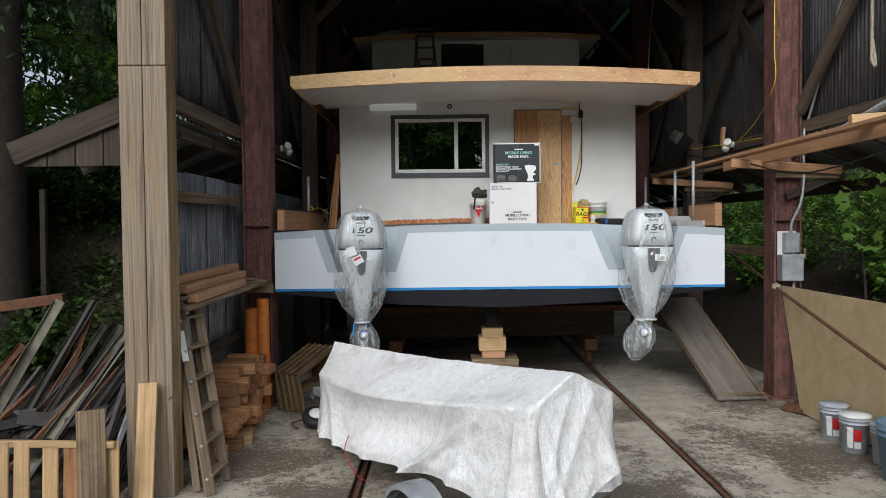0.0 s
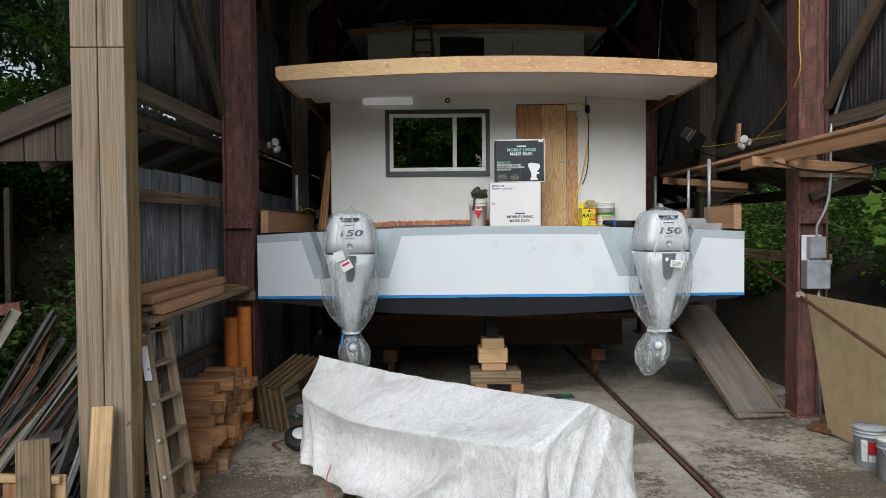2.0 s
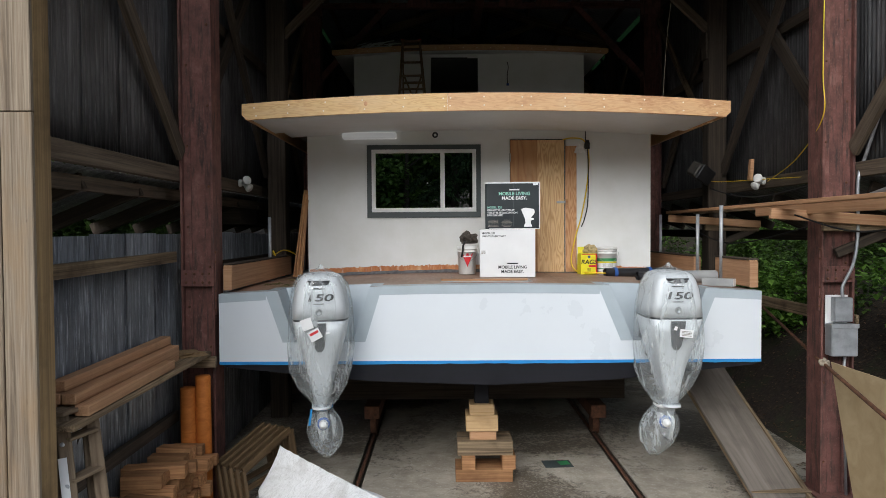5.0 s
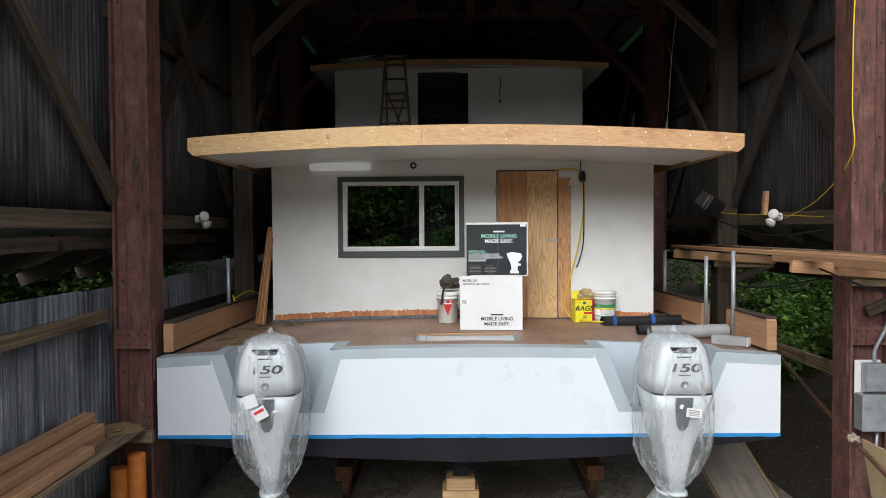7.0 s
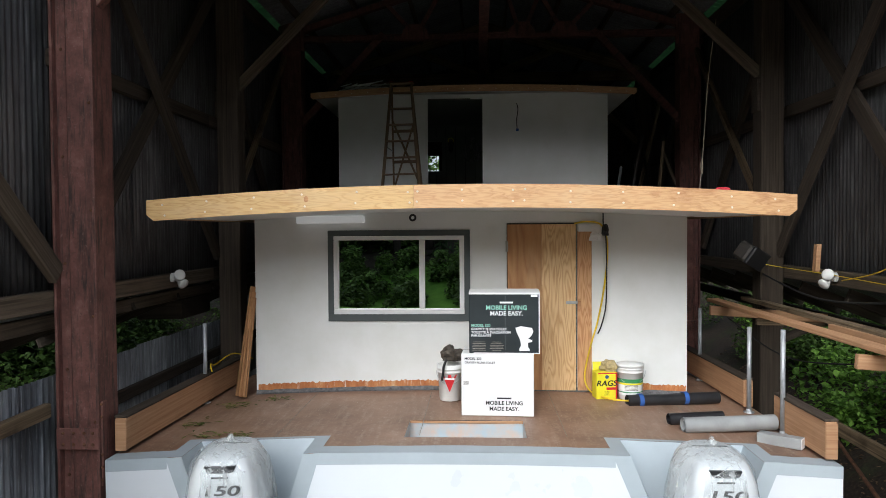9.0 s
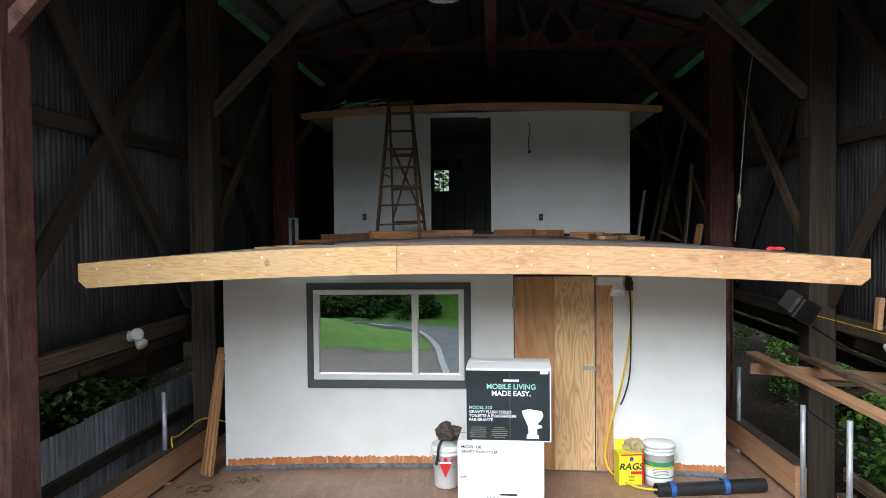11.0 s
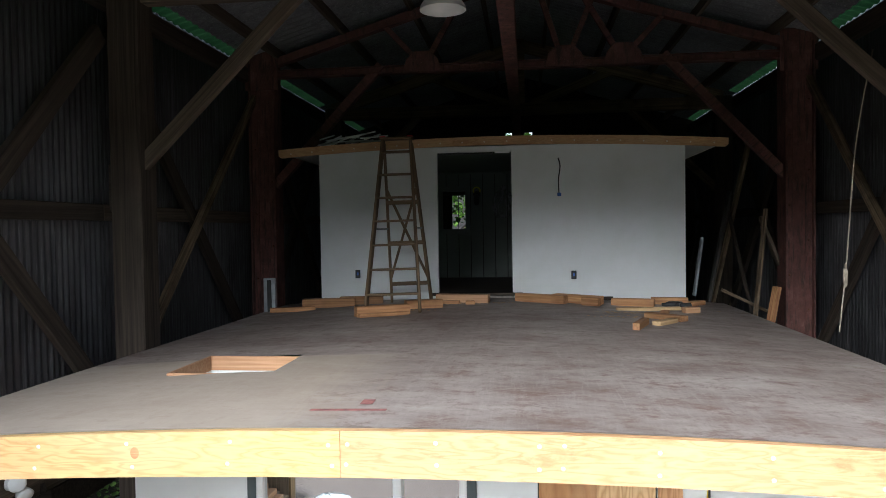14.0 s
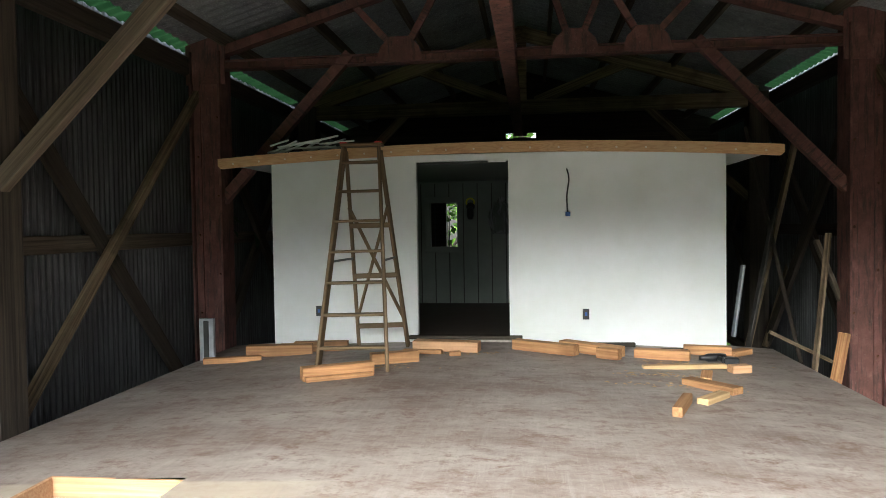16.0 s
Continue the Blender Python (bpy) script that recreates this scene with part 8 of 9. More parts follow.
def open_step_ladder():
    l = thing("tall_step_ladder", (-0.25, 14.3, 4.3), "tall brown wooden stepladder standing open on the roof", "ladder")
    fl_, fr = Vector((-0.56, 13.8, roof_at(-0.5, 0))), Vector((-0.0, 13.8, roof_at(0.0, 0)))
    tl, tr = Vector((-0.47, 14.42, 6.14)), Vector((-0.17, 14.42, 6.14))
    bl, br_ = Vector((-0.5, 14.95, roof_at(-0.5, 0))), Vector((-0.04, 14.98, roof_at(0.0, 0)))
    for a, b in ((fl_, tl), (fr, tr)):
        beam("rail", a, b, 0.028, 0.075, M["ladder_brown"], l)
    for a, b in ((bl, tl), (br_, tr)):
        beam("rear_leg", a, b + Vector((0, 0.06, -0.03)), 0.028, 0.05, M["ladder_brown"], l)
    for k in range(7):
        t = (k + 0.75) / 7.3
        beam("step", fl_.lerp(tl, t), fr.lerp(tr, t), 0.09, 0.022, M["ladder_brown"], l)
    for t in (0.12, 0.38, 0.63):
        beam("rear_rung", bl.lerp(tl, t), br_.lerp(tr, t), 0.03, 0.045, M["ladder_brown"], l)
    beam("cross_brace", bl.lerp(tl, 0.15), br_.lerp(tr, 0.72), 0.02, 0.03, M["ladder_brown"], l)
    beam("cross_brace", br_.lerp(tr, 0.15), bl.lerp(tl, 0.72), 0.02, 0.03, M["ladder_brown"], l)
    for a, b, c in ((fl_, tl, bl), (fr, tr, br_)):
        beam("spreader", a.lerp(b, 0.47), c.lerp(b, 0.47), 0.008, 0.02, M["cowl_dark"], l, "black steel spreader")
    beam("top_cap", tl + Vector((-0.03, 0.02, 0.015)), tr + Vector((0.03, 0.02, 0.015)), 0.14, 0.025, M["ladder_brown"], l)
    for p in (tl, tr):
        block("red_cap", (p.x - 0.03, p.y - 0.05, 6.168), (p.x + 0.03, p.y + 0.02, 6.178), M["red"], l, c=0.002)


open_step_ladder()
scraps = [(-0.35, 13.64, 0.55, 0.1, 0.1, 30, "block_wood"), (-0.32, 13.58, 0.52, 0.06, 0.035, 30, "block_wood"), (-0.02, 14.2, 0.4, 0.1, 0.09, 25, "block_wood"), (-1.2, 14.75, 0.6, 0.12, 0.1, 12, "block_wood"), (-0.85, 14.9, 0.5, 0.1, 0.09, 8, "block_wood"),
          (0.35, 14.75, 0.6, 0.14, 0.09, -8, "fir"), (0.15, 14.62, 0.35, 0.06, 0.035, -5, "block_wood"), (0.45, 14.5, 0.1, 0.06, 0.04, 10, "block_wood"), (1.22, 14.72, 0.62, 0.1, 0.09, -32, "block_wood"), (1.62, 14.72, 0.6, 0.12, 0.09, -38, "block_wood"), (1.75, 14.5, 0.2, 0.08, 0.09, -32, "block_wood"),
          (2.2, 14.6, 0.45, 0.1, 0.08, -16, "block_wood"), (2.65, 14.95, 0.4, 0.1, 0.08, -10, "block_wood"), (2.3, 14.2, 0.66, 0.06, 0.035, 8, "fir_pale"), (2.4, 13.9, 0.3, 0.08, 0.03, 75, "block_wood"), (2.27, 13.15, 0.3, 0.08, 0.04, 50, "fir_pale"), (2.02, 12.87, 0.4, 0.06, 0.06, 70, "block_wood"), (2.34, 13.5, 0.42, 0.11, 0.05, -50, "block_wood"),
          (2.72, 14.2, 0.16, 0.09, 0.06, 15, "fir"), (2.4, 14.95, 0.3, 0.05, 0.04, 3, "old_timber"), (1.85, 15.1, 0.4, 0.05, 0.04, 2, "old_timber"), (2.95, 15.05, 0.25, 0.1, 0.05, 40, "block_wood"), (-1.55, 14.5, 0.5, 0.08, 0.05, 20, "block_wood")]
for x, y, l, w, h, rz, c in scraps:
    tagged(place("wood_offcut", box_mesh(l, w, h, M[c], 0.004, True), pose(x, y, roof_at(x, y), 0, 0, rz)), "sawn fir offcut lying on the dusty roof", "offcut", "roof offcuts")
rr = random.Random(77)
vs, fs = [], []
for k in range(260):
    x, y = rr.choice(((2.0, 13.9), (2.1, 13.55), (2.4, 14.4), (-0.3, 14.0), (0.5, 14.6)))
    x, y = x + rr.gauss(0, 0.18), y + rr.gauss(0, 0.05)
    a, l = rr.uniform(0, 6.3), rr.uniform(0.01, 0.03)
    z = roof_at(x, y)
    b0 = len(vs)
    c, s = math.cos(a) * l, math.sin(a) * l
    vs += [(x - c, y - s, z), (x + s * 0.4, y - c * 0.4, z + 0.004), (x + c, y + s, z + 0.002), (x - s * 0.4, y + c * 0.4, z + 0.004)]
    fs.append((b0, b0 + 1, b0 + 2, b0 + 3))
tagged(place("wood_chips", mesh_of("wood_chips", vs, fs, M["fir_pale"])), "pale wood chips and shavings on the roof", "wood chips", "", "stuff")
dr = thing("cordless_drill", (2.62, 14.62, roof_at(2.6, 0)), "black cordless drill lying on its side", "drill", rz=10)
dzr = roof_at(2.6, 0)
place("motor_body", lathe_mesh([(0.001, -0.1), (0.03, -0.1), (0.035, -0.05), (0.035, 0.05), (0.022, 0.08), (0.018, 0.12), (0.001, 0.12)], M["black_plastic"], 16), pose(2.62, 14.6, dzr + 0.036, 0, -90, 10), dr)
place("grip", tube_mesh([(2.66, 14.58, dzr + 0.03), (2.7, 14.45, dzr + 0.03)], 0.022, M["black_plastic"], 10), None, dr)
block("battery", (2.65, 14.38, dzr), (2.77, 14.46, dzr + 0.07), M["black_plastic"], dr, c=0.008)
lv = thing("steel_bracket", (-1.9, 14.75, 4.2), "upright pale metal bracket beside the roof edge", "bracket")
block("plate", (-1.98, 14.75, 4.0), (-1.84, 14.79, 4.62), M["galvanised"], lv)
block("lip", (-1.935, 14.74, 4.02), (-1.885, 14.749, 4.6), M["dark_inside"], lv)
sp = thing("red_flag_tape", (2.9, 9.75, roof_at(2.9, 0)), "crumpled red marking tape on the roof edge", "tape")
crumpled("strip", (2.9, 9.8, roof_at(2.9, 0) + 0.02), (0.06, 0.02, 0.014), M["red_tape"], 21.0, sp)
# bundle of pale sticks on the upper roof
rr = random.Random(9)
for k in range(22):
    x, y = -0.98 + rr.uniform(-0.3, 0.3), 15.0 + rr.uniform(-0.08, 0.2)
    z = u_top(x) + 0.012 + 0.011 * (k % 9)
    a = rr.uniform(-0.35, 0.35) + (0.5 if k % 5 == 0 else 0)
    l = rr.uniform(0.08, 0.17)
    tagged(beam("stick", (x - l * math.cos(a), y - l * math.sin(a), z), (x + l * math.cos(a), y + l * math.sin(a), z + rr.uniform(0.01, 0.09)), 0.026, 0.016, M["white_wall"]), "pale stick in a loose pile on the upper roof", "stick", "roof sticks")

# inside the upper cabin
lamp_i = thing("wall_lantern", (0.27, 18.44, 5.66), "small black wall lantern inside the cabin", "lantern")
place("backplate", lathe_mesh([(0.001, 0.02), (0.05, 0.02), (0.06, 0)], M["black_plastic"], 16), pose(0.27, 18.49, 5.72, 90), lamp_i)
place("ring", tube_mesh([(0.27 + 0.055 * math.cos(a), 18.45, 5.78 + 0.055 * math.sin(a)) for a in np.linspace(-0.5, 3.7, 14)], 0.012, M["yellow_green"], 8), None, lamp_i)
place("glass", lathe_mesh([(0.03, 0), (0.05, 0.05), (0.05, 0.14), (0.02, 0.18), (0.001, 0.18)], M["black_plastic"], 12), pose(0.27, 18.42, 5.54), lamp_i)
pb = tagged(crumpled("plastic_sack", (0.72, 18.35, 5.52), (0.16, 0.06, 0.27), M["bag"], 31.0), "clear plastic sack hung in the cabin", "sack")
# poles and bits along the right wall at the back
for p0, p1, w, c in (((3.637, 15.2, 4.0), (3.78, 15.25, 5.34), 0.055, "grey_timber"), ((3.3, 16.4, 3.5), (3.75, 16.6, 5.6), 0.06, "scrap_steel"), ((3.93, 15.95, 5.26), (4.36, 16.0, 4.2), 0.07, "brown_timber"), ((3.71, 14.95, 3.95), (3.82, 15.0, 4.47), 0.09, "block_wood"), ((3.6, 17.4, 3.5), (4.3, 17.6, 6.4), 0.08, "grey_timber"), ((4.3, 17.2, 3.5), (3.7, 17.5, 6.6), 0.07, "old_timber"), ((3.38, 15.6, 4.39), (4.0, 15.6, 4.08), 0.06, "grey_timber"), ((3.154, 16.0, 4.28), (3.265, 16.05, 5.01), 0.05, "galvanised"), ((4.35, 18.9, 3.7), (5.0, 18.95, 5.95), 0.09, "grey_timber")):
    tagged(beam("leaning_pole", p0, p1, w, w * 0.6, M[c]), "old timber pole leaning by the side wall", "pole", "wall poles")


# ---- trees and undergrowth ----
def leaf_mesh(points, size, mat, rnd, droop=0.3, ratio=0.45):
    """Many folded leaves, one at each point."""
    n = len(points)
    p = np.asarray(points, dtype=float)
    ang = rnd.random(n) * 2 * math.pi
    tilt = (rnd.random(n) - 0.5) * 1.6 - droop
    s = size * (0.6 + 0.8 * rnd.random(n))
    d = np.stack([np.cos(ang) * np.cos(tilt), np.sin(ang) * np.cos(tilt), np.sin(tilt)], 1)
    w = np.stack([-np.sin(ang), np.cos(ang), (rnd.random(n) - 0.5) * 0.9], 1)
    w /= np.linalg.norm(w, axis=1)[:, None]
    up = np.cross(d, w)
    a = p
    b = p + d * (s * 0.45)[:, None] + w * (s * ratio)[:, None] + up * (s * 0.12)[:, None]
    c = p + d * s[:, None]
    e = p + d * (s * 0.45)[:, None] - w * (s * ratio)[:, None] + up * (s * 0.12)[:, None]
    vs = np.stack([a, b, c, e], 1).reshape(-1, 3)
    k = np.arange(n) * 4
    fs = np.concatenate([np.stack([k, k + 1, k + 2], 1), np.stack([k, k + 2, k + 3], 1)])
    me = bpy.data.meshes.new("leaves")
    me.from_pydata(vs.tolist(), [], fs.tolist())
    me.materials.append(mat)
    return me


RG = np.random.RandomState(5)


def clump_points(centres, radii, each, flat=0.75):
    out = []
    for (x, y, z), r in zip(centres, radii):
        v = RG.normal(size=(each, 3))
        v /= np.linalg.norm(v, axis=1)[:, None]
        q = v * (r * (0.35 + 0.75 * RG.random(each) ** 0.6))[:, None]
        q[:, 2] *= flat
        out.append(q + np.array((x, y, z)))
    return np.concatenate(out)


def broadleaf(x, y, h, r, leaves, size, mat, label, low=0.3):
    z0 = ground_height(x, y) - 0.05
    t = thing("tree", (x, y, z0), label, "tree", "forest trees")
    lean = (RG.random(2) - 0.5) * 0.5
    pts = [(x + lean[0] * k / 5, y + lean[1] * k / 5, z0 + h * 0.85 * k / 5) for k in range(6)]
    r0 = 0.035 * h ** 0.9
    place("trunk", tube_mesh(pts, [r0 * (1.15 - 0.95 * k / 5) for k in range(6)], M["bark"], 10), None, t)
    cs, rs = [], []
    for k in range(9):
        zz = z0 + h * (low + (0.95 - low) * RG.random())
        a = RG.random() * 6.28
        rad = r * (0.3 + 0.6 * RG.random())
        c = (x + lean[0] + rad * math.cos(a), y + lean[1] + rad * math.sin(a), zz)
        base = (x + lean[0] * 0.5, y + lean[1] * 0.5, z0 + (zz - z0) * 0.75)
        if k < 6:
            place("limb", tube_mesh([base, ((base[0] + c[0]) / 2, (base[1] + c[1]) / 2, (base[2] + zz) / 2 + 0.15), c], [r0 * 0.35, r0 * 0.22, r0 * 0.08], M["bark"], 6), None, t)
        for q in range(3):
            cs.append((c[0] + RG.normal() * r * 0.25, c[1] + RG.normal() * r * 0.25, c[2] + RG.normal() * r * 0.2))
            rs.append(r * (0.2 + 0.2 * RG.random()))
    place("crown", leaf_mesh(clump_points(cs, rs, leaves // len(cs)), size, mat, RG), None, t)
    return t


def conifer(x, y, h, r, limbs, label, low=0.15, per=150, rad=0.28, size=0.12):
    z0 = ground_height(x, y) - 0.05
    t = thing("conifer", (x, y, z0), label, "tree", "forest trees")
    pts = [(x, y, z0 + h * k / 6) for k in range(7)]
    place("trunk", tube_mesh(pts, [rad * (1.2 - 1.1 * k / 6) for k in range(7)], M["bark"], 12), None, t)
    leaves = []
    for k in range(limbs):
        f = low + (0.97 - low) * (k + RG.random()) / limbs
        a = k * 2.4 + RG.random()
        ln = r * (1.05 - 0.8 * f) * (0.7 + 0.5 * RG.random())
        z = z0 + h * f
        d = Vector((math.cos(a), math.sin(a), 0))
        p = [Vector((x, y, z)) + d * ln * s + Vector((0, 0, 0.18 * ln * math.sin(3 * s) - 0.42 * ln * s * s)) for s in np.linspace(0, 1, 6)]
        if k % 2 == 0:
            place("limb", tube_mesh(p, [0.03, 0.026, 0.02, 0.015, 0.01, 0.004], M["bark"], 5), None, t)
        s = RG.random(per) ** 0.7
        q = np.array([[*(p[min(4, int(v * 5))].lerp(p[min(4, int(v * 5)) + 1], v * 5 - min(4, int(v * 5))))] for v in s])
        side = np.array((-d.y, d.x, 0))
        off = RG.normal(size=per) * 0.24 * ln * (1.1 - s * 0.7)
        q += side[None, :] * off[:, None]
        q[:, 2] -= np.abs(off) * 0.3 + RG.random(per) * 0.12
        leaves.append(q)
    place("crown", leaf_mesh(np.concatenate(leaves), size, M["needle"], RG, 0.7, 0.2), None, t)
    return t


# left wood
conifer(-6.2, 9.3, 15, 3.8, 46, "tall dark cedar with drooping sprays", 0.26, 330, 0.42, 0.15)
conifer(-7.6, 17.2, 13, 2.6, 34, "tall cedar beside the shed", 0.33, 240, 0.2, 0.15)
conifer(-8.6, 13.0, 17, 4.2, 44, "tall dark cedar with drooping sprays", 0.12, 260, 0.3, 0.19)
conifer(-11.5, 16.0, 18, 4.5, 40, "tall dark cedar with drooping sprays", 0.1, 220, 0.3, 0.22)
conifer(-5.6, 17.5, 16, 3.6, 36, "tall dark cedar with drooping sprays", 0.15, 220, 0.22, 0.2)
conifer(-9.5, 20.5, 18, 4.5, 40, "tall dark cedar with drooping sprays", 0.1, 200, 0.3, 0.24)
for x, y, h, r in ((-9.2, 13.6, 7, 2.2), (-6.6, 19.2, 7, 2.0), (-11.2, 11.2, 8, 2.6), (-12.5, 12.2, 9, 3.0), (-7.8, 17.5, 8, 2.6), (-13, 19, 10, 3.2), (-10.5, 24, 11, 3.6), (-4.5, 24, 10, 3.2)):
    broadleaf(x, y, h, r, 3200, 0.15, M["leaf"], "broad-leaved forest tree with mossy green crown", 0.12)
# right bank
for x, y, h, r in ((9.0, 9.5, 8, 2.6), (8.6, 13.5, 8, 2.6), (10.5, 17, 9, 3.0), (11.0, 7.0, 9, 3.0), (8.2, 19.5, 8, 2.6), (12.5, 12, 10, 3.2), (13, 20, 11, 3.4), (9.5, 4.0, 8, 2.6)):
    broadleaf(x + 3.4, y, h, r, 2600, 0.16, M["leaf_mid"], "broad-leaved tree on the dirt bank", 0.1)
for x, y, h, r in ((1.0, 28, 11, 3.4), (5.5, 27, 10, 3.2), (-1.5, 30, 11, 3.4), (9.5, 26, 11, 3.4)):
    broadleaf(x, y, h, r, 2200, 0.24, M["leaf_bright"], "broad-leaved tree behind the shed", 0.05)
# wood on the rise beyond the lane, in front of the shed
for k in range(9):
    x = -19 + 3.3 * k + RG.normal() * 0.6
    y = -25 - 3 * RG.random() - (2.5 if x < -6 else 0)
    if k % 3 == 0:
        conifer(x, y - 1, 10.5, 3.6, 40, "dark conifer beyond the lane", 0.03, 260, 0.25, 0.34)
    else:
        broadleaf(x, y, 7.5 + 1.5 * RG.random(), 3.4, 8000, 0.27, M["leaf_lane"], "broad-leaved tree beyond the lane", 0.03)
for k in range(9):
    broadleaf(-17 + 2.9 * k + RG.normal() * 0.5, -33 - 2 * RG.random(), 9.5, 3.6, 5200, 0.42, M["leaf_lane"], "broad-leaved tree on top of the rise", 0.1)
for k in range(5):
    broadleaf(-17 + 6.2 * k + RG.normal(), -30 - 2 * RG.random(), 8.5, 4.6, 6500, 0.4, M["leaf_lane"], "broad-leaved tree high on the rise", 0.05)


def undergrowth(name, spots, size, mat, label, each=320):
    cs, rs = [], []
    for x, y, h in spots:
        z = ground_height(x, y)
        for q in range(3):
            cs.append((x + RG.normal() * 0.25, y + RG.normal() * 0.25, z + h * (0.25 + 0.3 * q)))
            rs.append(0.28 + 0.25 * RG.random())
    tagged(place(name, leaf_mesh(clump_points(cs, rs, each), size, mat, RG)), label, "undergrowth", "", "stuff")


spots = [(6.6 + 4.2 * RG.random() ** 1.2, 7.5 + 15 * RG.random(), 0.35 + 0.8 * RG.random()) for _ in range(70)]
undergrowth("bank_brush", spots, 0.075, M["leaf_mid"], "dense green brush on the dirt bank", 230)
spots = [(6.0 + 2.4 * RG.random(), 9 + 10 * RG.random(), 0.5 + 0.7 * RG.random()) for _ in range(26)]
undergrowth("salmonberry", spots, 0.09, M["leaf_bright"], "bright leafy bushes on the bank", 200)
spots = [(-4.6 - 8 * RG.random() ** 1.1, 8.2 + 14 * RG.random(), 0.25 + 0.5 * RG.random()) for _ in range(46)]
undergrowth("forest_brush", spots, 0.09, M["leaf"], "dense forest brush beside the shed", 230)
spots = [(-5.2 - 4.5 * RG.random(), 11.0 + 3.5 * RG.random(), 1.4 + 2.6 * RG.random()) for _ in range(46)]
undergrowth("vine_maple", spots, 0.085, M["leaf_bright"], "brighter green saplings in the wood", 230)
spots = [(-30 + 56 * RG.random(), -20.5 - 4 * RG.random(), 0.8 + 1.6 * RG.random()) for _ in range(110)]
undergrowth("lane_edge_brush", spots, 0.2, M["leaf_lane"], "thick green brush on the rise beyond the lane", 150)


ivy = np.stack([-3.05 - 3.2 * RG.random(15000) ** 1.2, 9.6 + 9.5 * RG.random(15000), np.zeros(15000)], 1)
ivy[:, 2] = [ground_height(a, b) + 0.02 + 0.22 * RG.random() ** 2 for a, b in ivy[:, :2]]
keep = np.array([noise.noise((a * 1.1, b * 1.1, 3.0)) > -0.12 for a, b in ivy[:, :2]])
tagged(place("ivy", leaf_mesh(ivy[keep], 0.06, M["leaf_mid"], RG)), "low green ivy over the bank behind the wall", "ivy", "", "stuff")


spots = [(-28 + 50 * RG.random(), -17.5 - 4.5 * RG.random(), 0.3 + 0.9 * RG.random()) for _ in range(170)]
spots = [q for q in spots if min((p.x - q[0]) ** 2 + (p.y - q[1]) ** 2 for p in ROAD) > 3.2]
undergrowth("lane_bank_bushes", spots, 0.2, M["leaf_mid"], "green bushes on the bank beyond the lane", 90)
spots = [(-3.9 - 5 * RG.random(), 9.4 + 5 * RG.random(), 0.4 + 0.8 * RG.random()) for _ in range(60)]
undergrowth("bank_shrubs", spots, 0.08, M["leaf"], "dark shrubs on the forest bank", 200)


# maple sapling beside the right post, with big lobed leaves
def maple_leaf(size):
    pts = []
    for k, r in enumerate((0.25, 0.75, 0.5, 0.95, 0.6, 1.0, 0.6, 0.95, 0.5, 0.75, 0.25)):
        a = math.radians(-150 + 30 * k) + math.pi / 2
        pts.append((r * size * 0.55 * math.cos(a), r * size * 0.55 * math.sin(a), -0.12 * size * r * r))
    pts.append((0, -0.12 * size, 0.02))
    n = len(pts)
    vs = [(0, 0, 0.02 * size), *pts]
    return mesh_of("maple_leaf", vs, [(0, 1 + i, 1 + (i + 1) % n) for i in range(n)], M["leaf_bright"], True)


zs0 = ground_height(5.3, 9.0)
sap = thing("maple_sapling", (5.3, 9.0, zs0), "young maple with large bright lobed leaves", "tree")
place("trunk", tube_mesh(curve_points([(5.3, 9.0, zs0 - 0.05), (5.25, 8.95, 1.3), (5.1, 8.8, 2.0), (4.95, 8.6, 2.6)]), 0.016, M["bark"], 8), None, sap)
ml = maple_leaf(0.22)
for k in range(24):
    f = k / 23
    c = Vector((5.1, 8.75, 1.95)).lerp(Vector((4.95, 8.55, 2.7)), f) + Vector((RG.normal() * 0.16, RG.normal() * 0.12, RG.normal() * 0.12))
    c.x = max(c.x, 4.78)
    place("leaf", ml, pose(c.x, c.y, c.z, 45 + RG.normal() * 22, RG.normal() * 22, RG.normal() * 60) @ Matrix.Scale(0.6 + 0.6 * RG.random(), 4), sap)


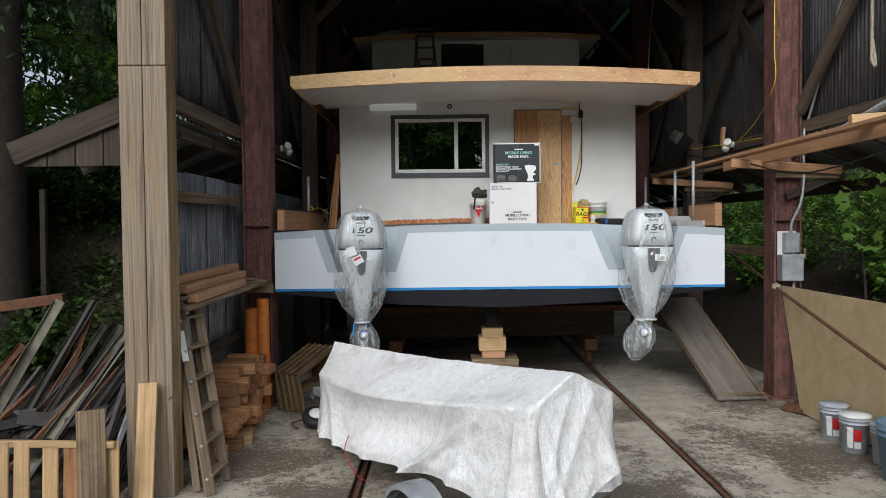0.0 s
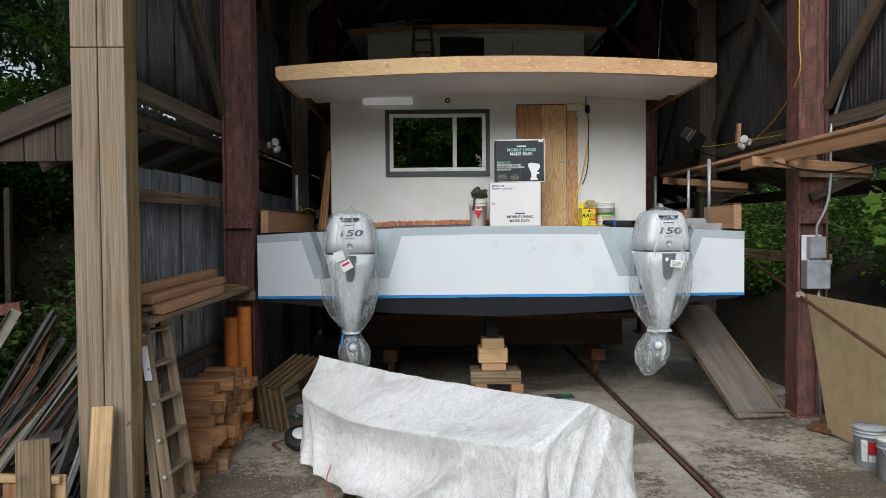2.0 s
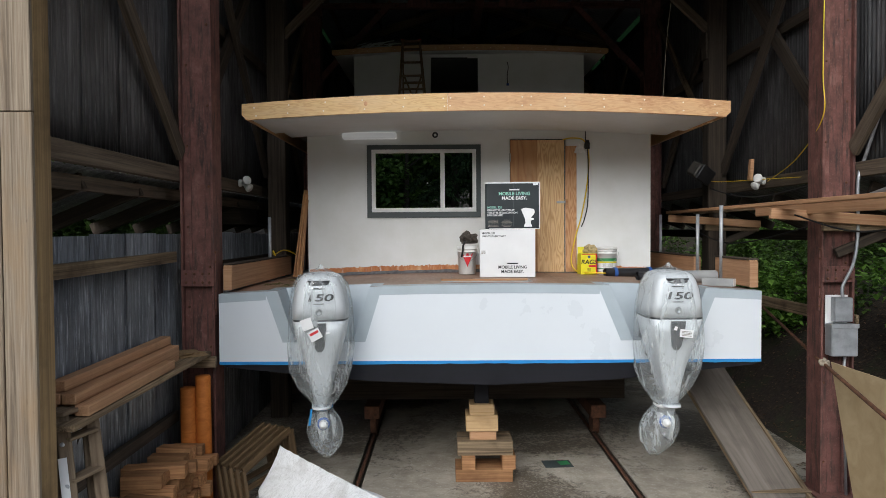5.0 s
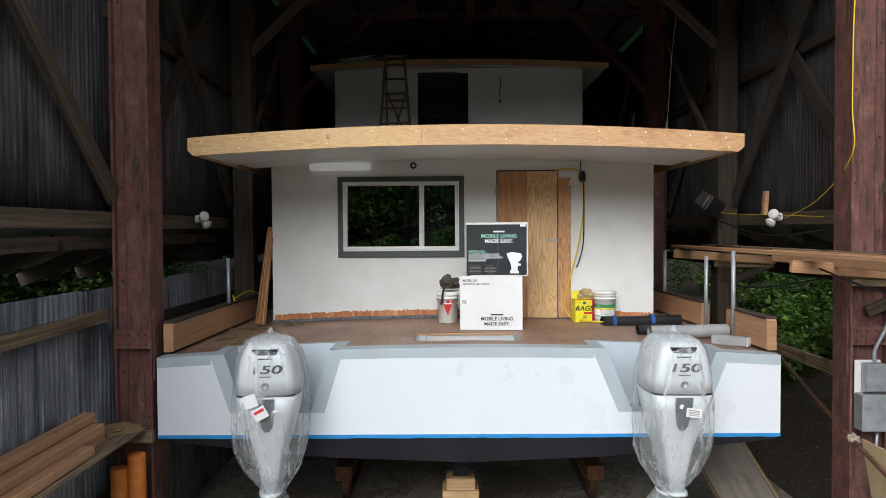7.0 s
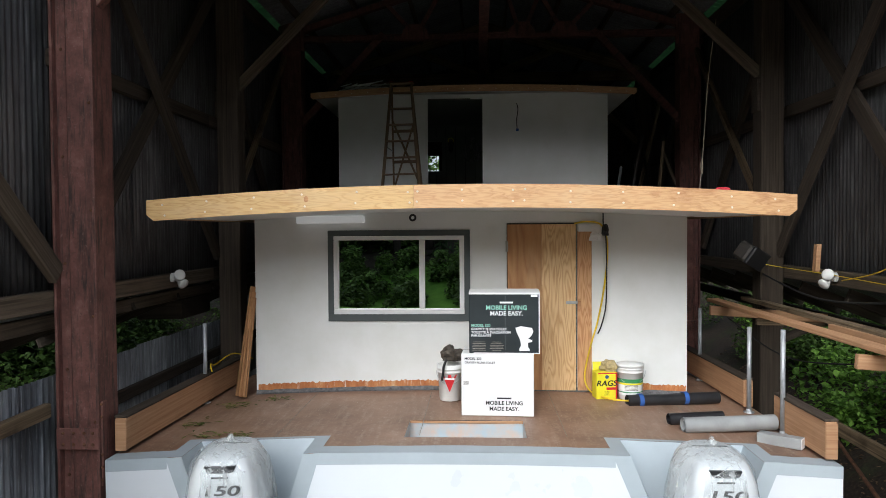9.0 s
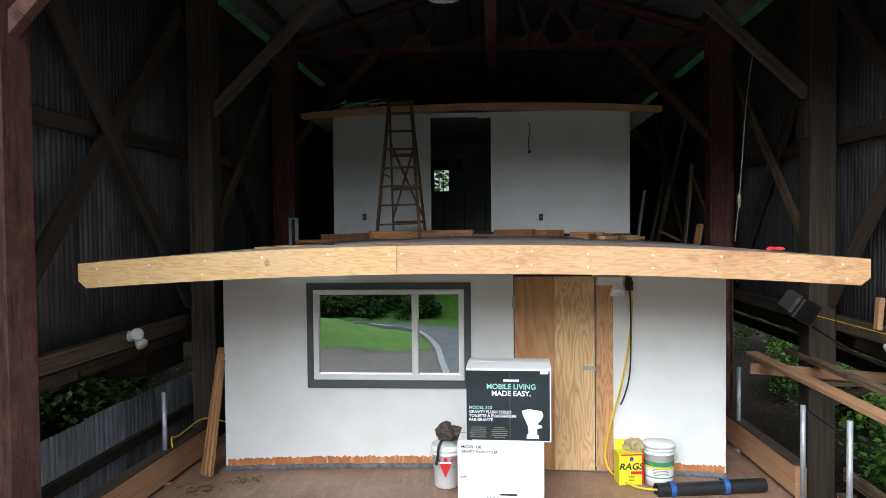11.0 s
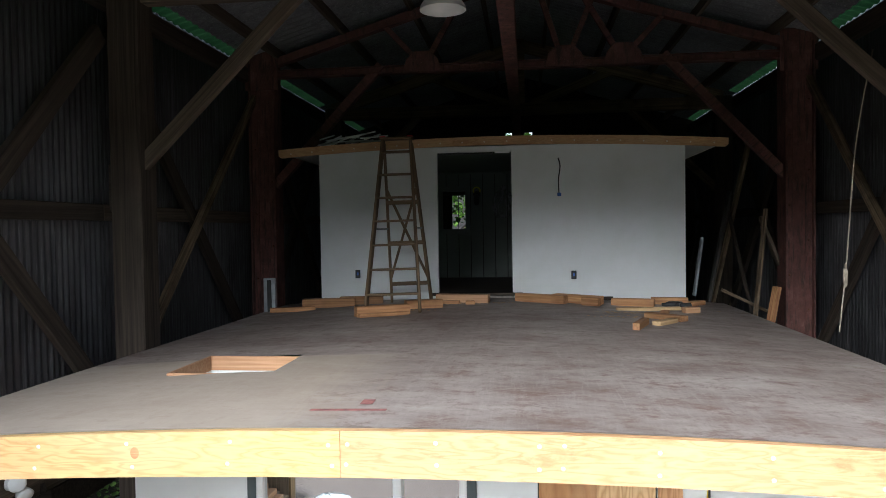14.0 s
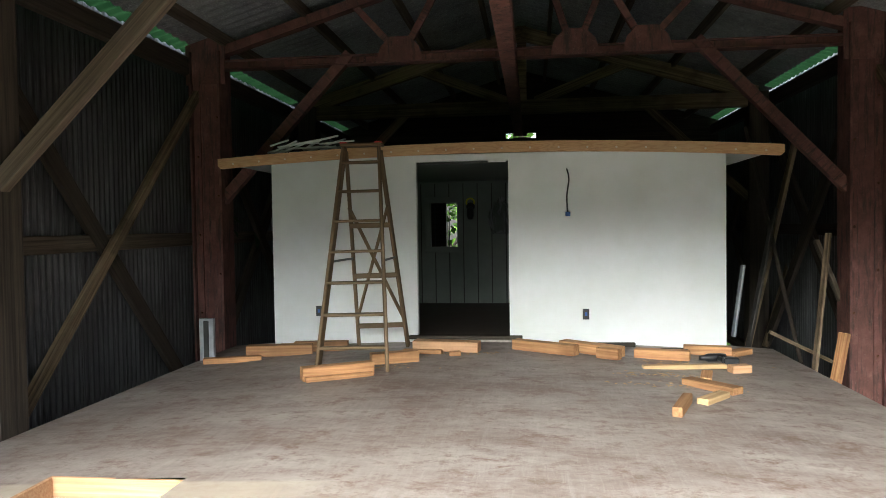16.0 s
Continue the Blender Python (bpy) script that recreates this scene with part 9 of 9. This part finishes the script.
# big trunks close by on the forest side, and a thin fence stake
for x, y, r, h in ((-5.55, 9.0, 0.34, 15), (-6.7, 13.8, 0.24, 15), (-7.6, 11.2, 0.16, 13)):
    z = ground_height(x, y)
    t = thing("conifer", (x, y, z), "tall dark conifer trunk at the forest edge", "tree", "forest trunks")
    rings = [(r * 1.35, -0.3), (r * 1.12, 0.4), (r, 1.2), (r * 0.96, 3.0), (r * 0.85, 7.0), (r * 0.6, h), (0.01, h + 0.5)]
    place("trunk", lathe_mesh(rings, M["bark"], 20), pose(x, y, z), t)
    for k in range(16):
        zz, a = z + 5.6 + 0.6 * k, k * 2.4
        l = 1.6 - 0.05 * k
        place("limb", tube_mesh([(x, y, zz), (x + 0.5 * l * math.cos(a), y + 0.5 * l * math.sin(a), zz + 0.05), (x + l * math.cos(a), y + l * math.sin(a), zz - 0.25)], 0.02, M["bark"], 6), None, t)
zst = ground_height(-5.1, 9.2)
tagged(beam("fence_stake", (-5.1, 9.2, zst - 0.1), (-5.08, 9.2, 2.75), 0.07, 0.07, M["bark"]), "thin dark wooden stake in the forest edge", "stake")

rr = random.Random(52)
vs, fs = [], []
for k in range(5200):
    if k % 3:
        x, y = 4.85 + 2.2 * rr.random(), 7.0 + 13 * rr.random()
    else:
        x, y = rr.choice((-2.68 + abs(rr.gauss(0, 0.16)), 4.7 - abs(rr.gauss(0, 0.22)))), 4.6 + 5.5 * rr.random()
    z = max(ground_height(x, y), 0.0 if -2.75 < x < 4.75 else -9.0) + 0.006
    a, l = rr.uniform(0, 6.3), rr.uniform(0.012, 0.045)
    c, q = math.cos(a) * l, math.sin(a) * l
    b0 = len(vs)
    vs += [(x - c, y - q, z), (x + q * 0.45, y - c * 0.45, z + 0.012), (x + c, y + q, z + rr.uniform(0, 0.02)), (x - q * 0.45, y + c * 0.45, z + 0.012)]
    fs.append((b0, b0 + 1, b0 + 2, b0 + 3))
M["brown_leaf"] = foliage_material("brown_leaf", (0.05, 0.03, 0.016), (0.2, 0.125, 0.07))
tagged(place("fallen_leaves", mesh_of("fallen_leaves", vs, fs, M["brown_leaf"])), "brown fallen leaves on the bank and slab edge", "litter", "", "stuff")
